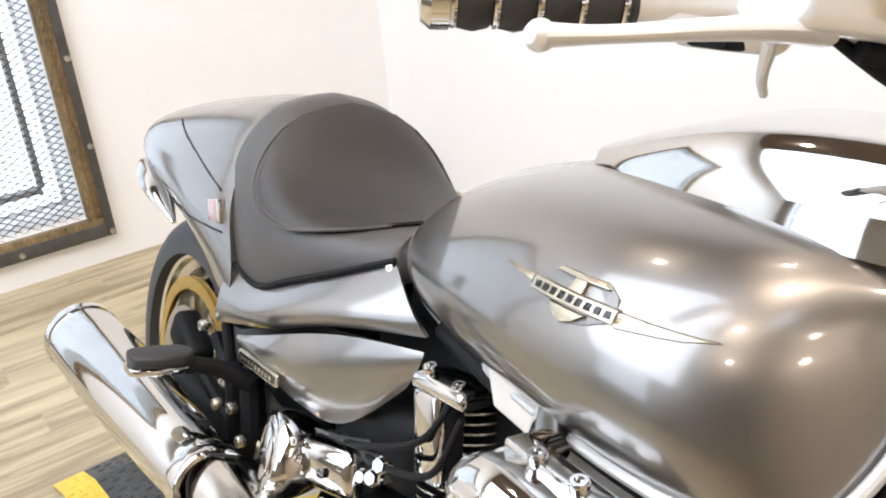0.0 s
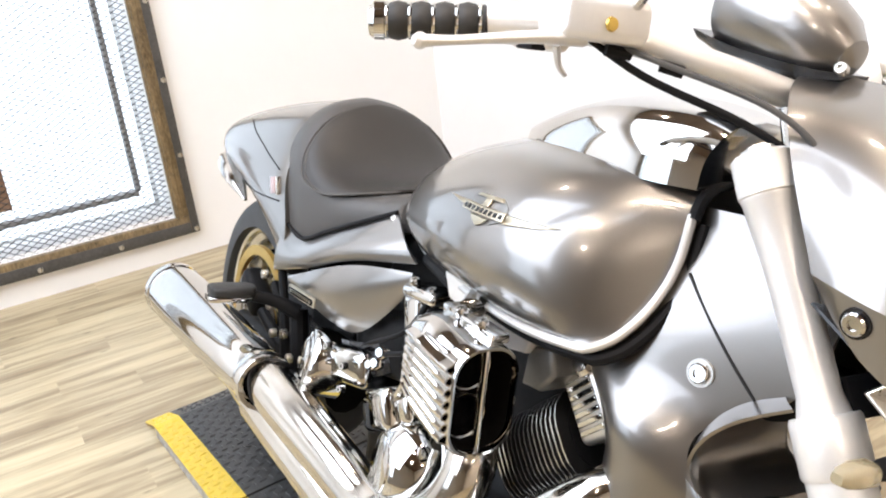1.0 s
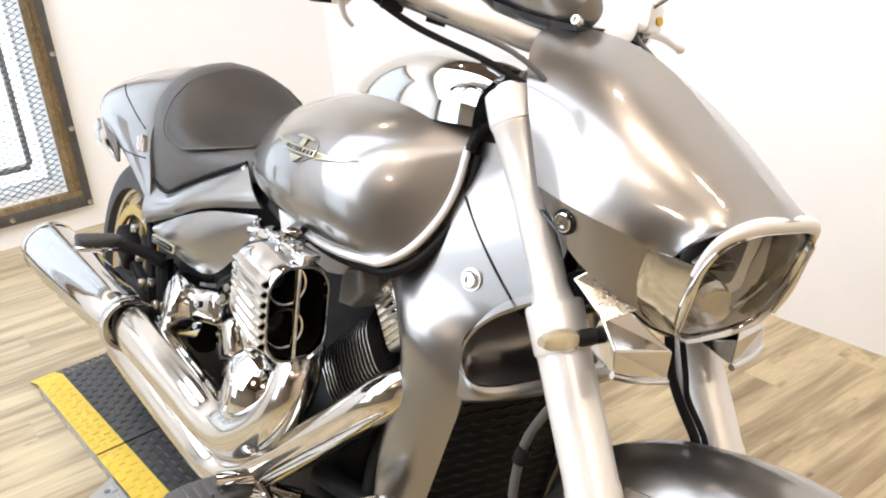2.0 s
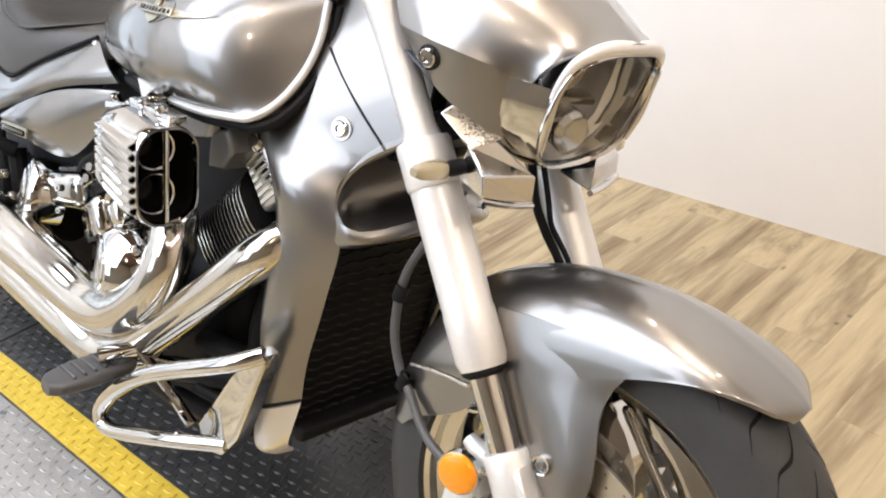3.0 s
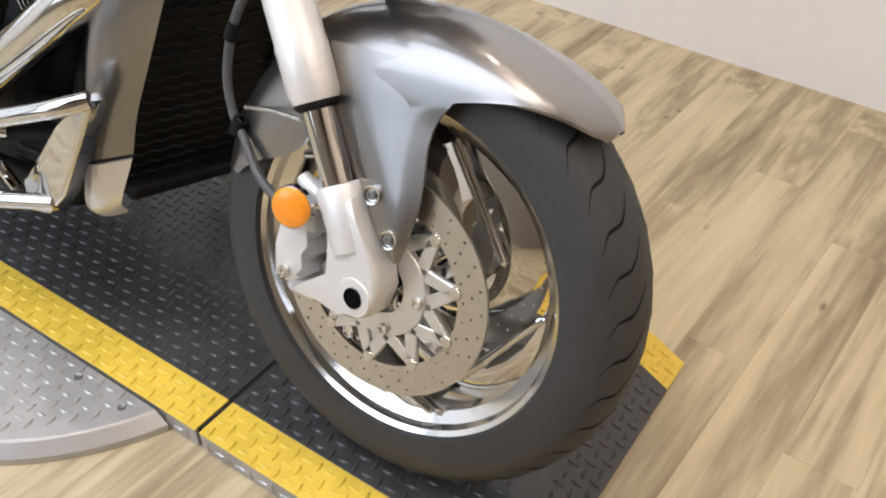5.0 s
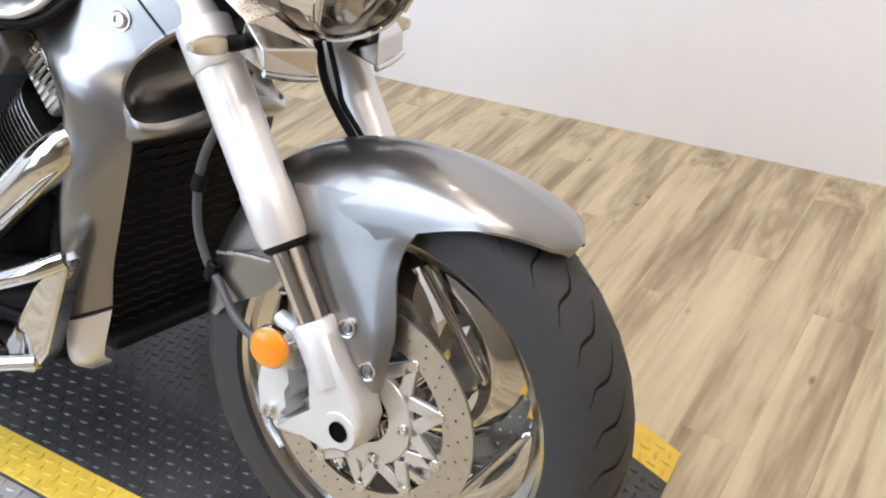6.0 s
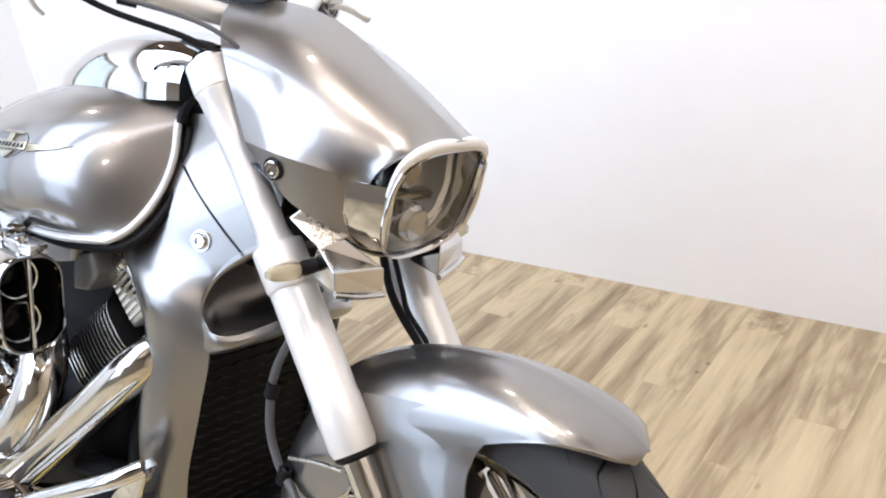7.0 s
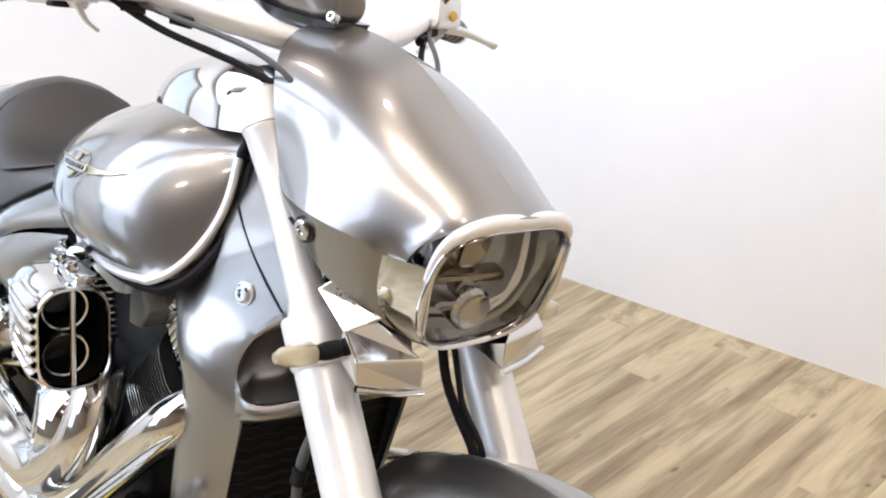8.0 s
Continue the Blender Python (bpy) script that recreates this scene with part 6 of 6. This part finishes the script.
# insert: the darker dished panel, a little proud of the seat
ins = [[q + Vector((0.004, 0, 0.004)) for q in g[:18]] for g in SG[7:36]]
tri_grid = []
for i, g in enumerate(ins):
    t = (i + 0.5) / len(ins)
    k = math.sqrt(max(0.02, 1 - abs(2 * t - 1) ** 2.8))
    tri_grid.append([g[0]] + [g[min(17, int(j * k))].lerp(g[min(17, int(j * k) + 1)], j * k - int(j * k)) for j in range(1, 18)])
part("seat_insert", sheet(full(tri_grid), 0.004), M_SUEDE, seat, "darker oval seat panel", angle=60)
line = [g[-1] + Vector((0, -0.003, 0)) for g in tri_grid]
along(line, 0.0030, M_VINYL, "seat_piping", seat, "stitched piping round the seat panel", 8)
along([q + Vector((0, -0.008, -0.001)) for q in line], 0.0022, M_VINYL, "seat_piping", seat, "second row of piping", 8)

TAIL = [
    [(-1.551, 0.000, 0.902), (-1.546, -0.071, 0.895), (-1.545, -0.130, 0.862), (-1.539, -0.172, 0.802), (-1.519, -0.192, 0.736), (-1.492, -0.194, 0.655), (-1.508, -0.187, 0.560), (-1.515, -0.121, 0.550)],
    [(-1.633, 0.000, 0.921), (-1.633, -0.075, 0.908), (-1.626, -0.137, 0.871), (-1.615, -0.178, 0.813), (-1.596, -0.193, 0.744), (-1.578, -0.190, 0.664), (-1.569, -0.179, 0.593), (-1.569, -0.122, 0.578)],
    [(-1.820, 0.000, 0.892), (-1.820, -0.080, 0.882), (-1.814, -0.140, 0.850), (-1.803, -0.175, 0.801), (-1.785, -0.185, 0.746), (-1.761, -0.177, 0.690), (-1.750, -0.152, 0.645), (-1.750, -0.098, 0.635)],
    [(-2.030, 0.000, 0.844), (-2.030, -0.082, 0.834), (-2.024, -0.134, 0.809), (-2.005, -0.161, 0.775), (-1.980, -0.165, 0.735), (-1.955, -0.150, 0.700), (-1.932, -0.122, 0.677), (-1.932, -0.081, 0.669)],
    [(-2.130, 0.000, 0.802), (-2.130, -0.070, 0.795), (-2.126, -0.112, 0.777), (-2.115, -0.129, 0.752), (-2.103, -0.129, 0.725), (-2.088, -0.114, 0.703), (-2.076, -0.093, 0.692), (-2.076, -0.062, 0.689)],
    [(-2.165, 0.000, 0.770), (-2.165, -0.045, 0.766), (-2.162, -0.071, 0.757), (-2.153, -0.081, 0.746), (-2.146, -0.080, 0.731), (-2.138, -0.070, 0.719), (-2.130, -0.057, 0.714), (-2.130, -0.038, 0.712)],
]
TLG = skin(TAIL, 36, 34)
tail = part("tail_cowl", loft([g + [mir(q) for q in reversed(g[1:])] for g in TLG]), M_PAINT, bike, "silver painted tail cowl", angle=50)
# painted side panel under the seat
SP = [
    [(-1.513, -0.184, 0.668), (-1.425, -0.183, 0.655), (-1.335, -0.176, 0.690), (-1.245, -0.160, 0.728), (-1.150, -0.122, 0.772)],
    [(-1.530, -0.196, 0.620), (-1.422, -0.201, 0.632), (-1.325, -0.199, 0.668), (-1.225, -0.183, 0.708), (-1.108, -0.134, 0.748)],
    [(-1.545, -0.196, 0.580), (-1.424, -0.204, 0.610), (-1.318, -0.203, 0.645), (-1.210, -0.190, 0.688), (-1.075, -0.140, 0.728)],
    [(-1.566, -0.186, 0.550), (-1.424, -0.194, 0.594), (-1.314, -0.194, 0.628), (-1.204, -0.184, 0.674), (-1.055, -0.132, 0.706)],
]


def side_panel(s):
    part("side_panel", sheet(skin([[(x, -s * y, z) for x, y, z in r] for r in SP], 20, 30), 0.006 * -s * -1), M_PAINT, bike, "silver panel under the seat", angle=60)
    part("panel_edge", tube([(x, -s * (y - 0.002), z + 0.003) for x, y, z in SP[0]], 0.0045, 24, 8), M_BLACK, seat, "black edge between the seat and the panel")
    part("panel_bolt", bolt((-1.155, s * 0.126, 0.764), (0.3, s, 0.3), 0.006, 0.004), M_STEEL, bike, "small bright bolt")
    # seams, marker and lamp of the tail
    for line in (((-1.863, 0.837), (-1.780, 0.822), (-1.689, 0.804), (-1.565, 0.773)), ((-1.840, 0.694), (-1.770, 0.692), (-1.695, 0.695), (-1.539, 0.710))):
        pts = [Vector((1, -s, 1)) * on_skin(TLG, x, z, -1, 0.0004) for x, z, _ in cat_rom([(x, z, 0) for x, z in line], 24)]
        part("tail_seam", tube([pts[0]] + [(pts[k - 1] + pts[k] + pts[k + 1]) / 3 for k in range(1, 23)] + [pts[-1]], 0.0017, 40, 6), M_DARKGAP, tail, "dark seam in the tail")
    part("tail_marker", box((0.038, 0.010, 0.036), (-1.574, s * 0.193, 0.738), Matrix.Rotation(-0.2, 4, "Y"), 0.003), M_REDLENS, tail, "small pale red marker")
    part("marker_frame", box((0.012, 0.012, 0.040), (-1.551, s * 0.193, 0.741), Matrix.Rotation(-0.2, 4, "Y"), 0.003), M_CHROME, tail, "chrome end of the marker")
    part("tail_lamp_trim", tube([(-2.135, s * 0.105, 0.715), (-2.04, s * 0.140, 0.714), (-1.95, s * 0.158, 0.690), (-1.83, s * 0.166, 0.648)], [0.006, 0.026, 0.030, 0.005], 24, 16, squash=0.55), M_CHROME, tail, "chrome trim of the tail lamp")


both(side_panel)

# -- rear wheel and running gear --
rw = make_wheel("rear_wheel", (-1.845, 0, 0.327), 0.330, 0.2460, 0.118, bike, "wide rear wheel with chrome rim")
for k in range(5):
    s = part("spoke", sm, M_CHROME, rw)
    s.rotation_euler = (0, radians(10 - 72 * k), 0)
part("hub", lathe([(0, -0.10), (0.05, -0.10), (0.06, -0.08), (0.06, 0.08), (0.05, 0.10), (0, 0.10)], (0, 0, 0), (0, 1, 0), 28), M_CHROME, rw)
rd = part("brake_disc", drilled_ring(0.1375, 0.095, 0.005), M_DISC, rw, "drilled rear brake disc")
rd.location = (0, -0.12, 0)
part("gold_ring", lathe([(0.170, -0.006), (0.196, -0.006), (0.196, 0.006), (0.170, 0.006)], (0, -0.104, 0), (0, 1, 0), 48), M_GOLD, rw, "gold ring on the rear rim")
for s in (-1, 1):
    part("swingarm", tube([(-1.845, s * 0.15, 0.327), (-1.55, s * 0.15, 0.36), (-1.28, s * 0.13, 0.38)], [0.035, 0.042, 0.05], 12, 12), M_ENGINE, bike, "black swingarm")
part("rear_caliper", box((0.11, 0.05, 0.07), (-1.72, -0.165, 0.45), Matrix.Rotation(0.5, 4, "Y"), 0.015, 3), M_ENGINE, bike, "black rear brake caliper")
part("rear_fender_inner", surf([[(-1.50, 0, 0.64), (-1.50, -0.10, 0.63), (-1.50, -0.13, 0.56)], [(-1.72, 0, 0.685), (-1.72, -0.10, 0.675), (-1.72, -0.135, 0.60)], [(-1.92, 0, 0.672), (-1.92, -0.08, 0.668), (-1.92, -0.10, 0.66)]], 14, 10, True), M_BLACK, bike, "black inner rear fender")
for k, (a, b, r) in enumerate((((-1.62, -0.16, 0.50), (-1.40, -0.17, 0.36), 0.012), ((-1.56, -0.17, 0.56), (-1.48, -0.175, 0.38), 0.010), ((-1.66, -0.17, 0.42), (-1.35, -0.17, 0.33), 0.014), ((-1.50, -0.18, 0.50), (-1.47, -0.18, 0.36), 0.016), ((-1.44, -0.175, 0.50), (-1.40, -0.175, 0.30), 0.02))):
    part("linkage", tube([a, b], r, 4, 10), M_ENGINE, bike, "dark rear linkage")
for p in ((-1.56, -0.19, 0.47), (-1.52, -0.195, 0.42), (-1.46, -0.195, 0.44), (-1.60, -0.19, 0.53), (-1.42, -0.195, 0.40)):
    part("bolt", bolt(p, (0, -1, 0), 0.010, 0.010), M_STEEL, bike)
# passenger foot peg: a rubber wedge on a bright plate, on a short arm
def wedge(k, dz, th, dy=0.0):
    rows = []
    for t, w in ((0.0, 0.50), (0.12, 0.9), (0.6, 1.0), (0.92, 0.86), (1.0, 0.6)):
        o = Vector((-1.462 - 0.012 * t, -0.268 - (0.088 + dy) * t, 0.543 + dz))
        rows.append([o + Vector((u, 0, v)) for u, v in rounded(0.056 * w * k, th, th * 0.4, 4)])
    return loft(rows)


pp = part("passenger_peg", wedge(0.92, -0.016, 0.012, 0.004), M_CHROME, bike, "folding passenger foot peg with rubber pad", angle=50)
part("peg_rubber", wedge(1.0, 0.0, 0.020), M_GRIP, pp, "black rubber pad", angle=50)
part("peg_arm", tube([(-1.455, -0.275, 0.532), (-1.440, -0.225, 0.520), (-1.42, -0.185, 0.50)], [0.012, 0.014, 0.018], 10, 12), M_ENGINE, pp, "black peg arm")

# -- forward foot control and guard on the right, and the like on the left --
def controls(s):
    g = [(-0.455, 0.212, 0.430), (-0.50, 0.250, 0.405), (-0.65, 0.284, 0.335), (-0.76, 0.288, 0.258), (-0.826, 0.286, 0.188), (-0.800, 0.282, 0.162), (-0.66, 0.262, 0.207), (-0.545, 0.212, 0.235)]
    gd = part("engine_guard", tube([(x, s * y, z) for x, y, z in g], 0.0135, 48, 16), M_CHROME, bike, "bent chrome engine guard bar")
    part("guard_plate", plate([(-0.468, 0.432), (-0.452, 0.428), (-0.450, 0.410), (-0.516, 0.258), (-0.553, 0.213), (-0.600, 0.197), (-0.622, 0.240), (-0.525, 0.366)], 0.030, (0, s * 0.19 + (0.0 if s < 0 else 0.03), 0), (1, 0, 0), (0, 0, 1), 0.006, 3), M_CHROME, gd, "chrome guard bracket", angle=40)
    pg = part("foot_peg", loft([[Vector((-0.815 + 0.02 * t + u, s * (0.24 + 0.150 * t), 0.282 - 0.004 * t + v)) for u, v in rounded(0.078 * k, 0.022, 0.009, 4)] for t, k in ((0, 0.8), (0.1, 1), (0.6, 1.05), (0.9, 0.8), (1, 0.4))]), M_HOSE, bike, "grey rubber foot peg")
    for k in range(5):
        t = 0.25 + 0.12 * k
        part("peg_ridge", box((0.055, 0.006, 0.006), (-0.815 + 0.02 * t, s * (0.24 + 0.150 * t), 0.295 - 0.004 * t), None, 0.0015, 1), M_HOSE, pg)
    part("peg_mount", tube([(-0.74, s * 0.17, 0.275), (-0.81, s * 0.245, 0.280)], 0.016, 4, 14), M_CHROME, pg, "chrome peg mount")
    part("pedal", tube([(-0.68, s * 0.195, 0.20), (-0.73, s * 0.22, 0.265), (-0.775, s * 0.24, 0.312)], [0.010, 0.009, 0.008], 10, 10), M_CHROME, bike, "chrome foot lever")
    part("pedal_pad", tube([(-0.772, s * 0.210, 0.315), (-0.800, s * 0.300, 0.308)], 0.0135, 6, 16), M_CHROME, bike, "chrome pedal pad")


both(controls)
for a, b, r in (((-0.60, -0.14, 0.30), (-0.78, -0.17, 0.25), 0.018), ((-0.56, -0.13, 0.34), (-0.72, -0.15, 0.33), 0.02), ((-0.62, -0.15, 0.21), (-0.80, -0.16, 0.19), 0.018), ((-0.58, -0.16, 0.26), (-0.66, -0.20, 0.28), 0.010)):
    part("frame_tube", tube([a, b], r, 6, 12), M_ENGINE, bike, "black lower frame tube")
for s in (-1, 1):
    part("frame_cradle", tube([(-0.50, s * 0.11, 0.62), (-0.585, s * 0.12, 0.42), (-0.62, s * 0.12, 0.22), (-0.75, s * 0.12, 0.155), (-1.15, s * 0.12, 0.155), (-1.3, s * 0.12, 0.25)], 0.022, 40, 12), M_ENGINE, bike, "black frame cradle")
part("side_stand", tube([(-0.98, 0.16, 0.22), (-0.96, 0.235, 0.09), (-0.95, 0.285, -0.058)], [0.014, 0.012, 0.010], 8, 10), M_BLACK, bike, "black side stand carrying the leaning machine")

# -- handlebar --
BAR = [(-0.440, 0, 1.066), (-0.445, -0.06, 1.075), (-0.47, -0.13, 1.092), (-0.535, -0.215, 1.113), (-0.592, -0.28, 1.118), (-0.638, -0.330, 1.114), (-0.688, -0.408, 1.106)]
bar = part("handlebar", tube([mir(p) for p in reversed(BAR[1:])] + BAR, 0.0165, 70, 18), M_FORK, bike, "pale silver handlebar")


def bar_side(s):
    def P(x, y, z):
        k = min(1.0, max(0.0, (-y - 0.10) / 0.12))
        y = y if y > -0.26 else -0.26 + (y + 0.26) * 0.82
        rise = 0.006 + 0.015 * min(1.0, max(0.0, (-y - 0.25) / 0.15))
        return Vector((x - 0.018 * k, -s * y, z + rise * k))
    a, b = P(-0.618, -0.342, 1.0995), P(-0.666, -0.435, 1.0845)
    d = (b - a).normalized()
    ln = (b - a).length
    prof = [(0.0165, -0.004), (0.0195, 0.0)]
    for k in range(4):
        t0 = 0.006 + k * 0.0255
        prof += [(0.0165, t0), (0.0195, t0 + 0.003), (0.0215, t0 + 0.012), (0.0195, t0 + 0.021), (0.0165, t0 + 0.0245)]
    prof += [(0.0165, 0.112)]
    gr = part("grip", lathe(prof, a, d, 28), M_GRIP, bar, "ribbed black rubber grip")
    for k in range(5):
        part("grip_ring", lathe([(0.0165, -0.0022), (0.0196, -0.0018), (0.0202, 0.0), (0.0196, 0.0018), (0.0165, 0.0022)], a + d * (0.0045 + 0.0255 * k), d, 24), M_CHROME, gr, "bright ring between the ribs")
    part("bar_end", lathe([(0.019, 0.108), (0.021, 0.109), (0.021, 0.120), (0.016, 0.126), (0, 0.128)], a, d, 24), M_CHROME, bar, "chrome bar end")
    part("switch_housing", loft([[P(-0.560, -0.262, 1.108).lerp(P(-0.610, -0.330, 1.101), t) + Vector((u, 0, v)) for u, v in rounded(0.046 * k, 0.050 * k, 0.012, 4)] for t, k in ((0, 0.8), (0.08, 1), (0.55, 1), (0.62, 0.85), (0.95, 0.85), (1, 0.7))]), M_FORK, bar, "pale silver switch housing", angle=40)
    part("switch", box((0.03, 0.022, 0.012), P(-0.575, -0.298, 1.086), None, 0.003), M_BLACK, bar, "black switch")
    part("master_cylinder", loft([[P(-0.52, -0.215, 1.122).lerp(P(-0.56, -0.30, 1.120), t) + Vector((0.018 + u, 0, v)) for u, v in rounded(0.052 * k, 0.048 * k, 0.012, 4)] for t, k in ((0, 0.9), (0.05, 1), (0.95, 1), (1, 0.9))]), M_FORK, bar, "silver brake fluid reservoir", angle=40)
    part("reservoir_window", lathe([(0, 0.004), (0.007, 0.003), (0.008, 0), (0, 0)], P(-0.492, -0.255, 1.118), (1, 0, 0.1), 16), M_GOLD, bar, "small amber sight glass")
    lev = [P(-0.525, -0.262, 1.100), P(-0.535, -0.31, 1.094), P(-0.548, -0.36, 1.085), P(-0.570, -0.420, 1.072), P(-0.583, -0.462, 1.067)]
    part("lever", tube(lev, [0.013, 0.011, 0.009, 0.0075, 0.010], 26, 12, squash=0.7), M_FORK, bar, "pale silver hand lever")
    part("lever_ball", lathe([(0, 0.009), (0.005, 0.0076), (0.0082, 0.0036), (0.009, 0), (0.0082, -0.0036), (0.005, -0.0076), (0, -0.009)], lev[-1], (0, 1, 0), 20), M_FORK, bar)
    part("adjuster", tube([P(-0.545, -0.285, 1.090), P(-0.558, -0.265, 1.070), P(-0.566, -0.247, 1.060)], [0.005, 0.0036, 0.003], 8, 10), M_FORK, bar, "small silver adjuster under the bar")
    # cables from the bar to the neck
    for k, (dz, dx) in enumerate(((-0.004, 0.05), (-0.022, 0.015))):
        part("cable", tube([P(-0.545, -0.262, 1.112), P(-0.50 + dx * 0.4, -0.200, 1.092 + dz), P(-0.43 + dx, -0.13, 1.058 + dz), P(-0.395 + dx, -0.095, 1.0), P(-0.40, -0.07, 0.90)], 0.0036 if k == 0 else 0.0046, 30, 10), M_HOSE if k == 0 else M_BLACK, bar, "black control cable")
    for a, b, r in (((-0.505, -0.212, 1.092), (-0.515, -0.238, 1.094), 0.0085), ((-0.470, -0.172, 1.080), (-0.482, -0.192, 1.084), 0.0070)):
        part("connector", tube([P(*a), P(*b)], r, 4, 10), M_BLACK, bar, "black cable connector")
    # mirror
    stem = part("mirror_stem", tube([P(-0.50, -0.225, 1.13), P(-0.43, -0.25, 1.185), P(-0.40, -0.31, 1.225)], 0.0065, 12, 10), M_CHROME, bar, "chrome mirror stem")
    part("mirror", lathe([(0, 0.028), (0.03, 0.024), (0.055, 0.010), (0.062, -0.002), (0.060, -0.006), (0, -0.006)], P(-0.395, -0.33, 1.235), (1, 0, 0.15), 36), M_CHROME, bar, "round-backed chrome mirror")


both(bar_side)
for s in (-1, 1):
    part("bar_riser", tube([(-0.425, s * 0.045, 1.06), (-0.41, s * 0.045, 1.0), (-0.385, s * 0.045, 0.95)], [0.022, 0.018, 0.022], 8, 16), M_CHROME, bar, "chrome handlebar riser")

# tachometer pod over the bar
TX = Vector((-0.93, 0, 0.37)).normalized()
tach = part("tachometer", lathe([(0, -0.155), (0.022, -0.150), (0.040, -0.125), (0.054, -0.08), (0.062, -0.03), (0.064, 0.0), (0.062, 0.010), (0.056, 0.012), (0.054, 0.004), (0, 0.004)], Vector((-0.545, 0, 1.172)), TX, 40), M_PAINT, bike, "silver tachometer pod above the handlebar")
part("tach_base", surf([[(-0.60, 0, 1.118), (-0.60, -0.030, 1.122), (-0.60, -0.045, 1.135)], [(-0.53, 0, 1.092), (-0.53, -0.035, 1.098), (-0.53, -0.052, 1.118)], [(-0.45, 0, 1.085), (-0.45, -0.03, 1.088), (-0.45, -0.042, 1.105)], [(-0.40, 0, 1.088), (-0.40, -0.02, 1.092), (-0.40, -0.028, 1.10)]], 14, 10, True), M_GLOSSBLACK, tach, "black base of the tachometer")
part("tach_bolt", bolt((-0.395, -0.03, 1.105), (0.3, -1, 0.3), 0.007, 0.007), M_STEEL, tach)

# ---- floor planks ----
PLW, PLL = 0.121, 0.914
rng = random.Random(4)
pm = mesh_of(box((PLW - 0.0002, PLL - 0.0002, 0.004), (0, 0, -0.002), bevel=0.00025, seg=1), smooth=False)
pm.materials.append(M_PLANK)
col = 0
px = REAR + PLW / 2
while px < 2.2:
    off = (col * 0.37 + rng.random() * 0.15) % 1.0
    y = SIDE - PLL / 2 + off * PLL
    while y > -1.9:
        ob = new("plank", pm)
        ob.parent = floor
        yy = y
        if y + PLL / 2 > SIDE:      # cut at the wall
            over = y + PLL / 2 - SIDE
            ob.scale = (1, (PLL - over) / PLL, 1)
            yy = y - over / 2
        ob.location = (px, yy, FLOOR + rng.uniform(-0.0001, 0.0001))
        y -= PLL
    px += PLW
    col += 1
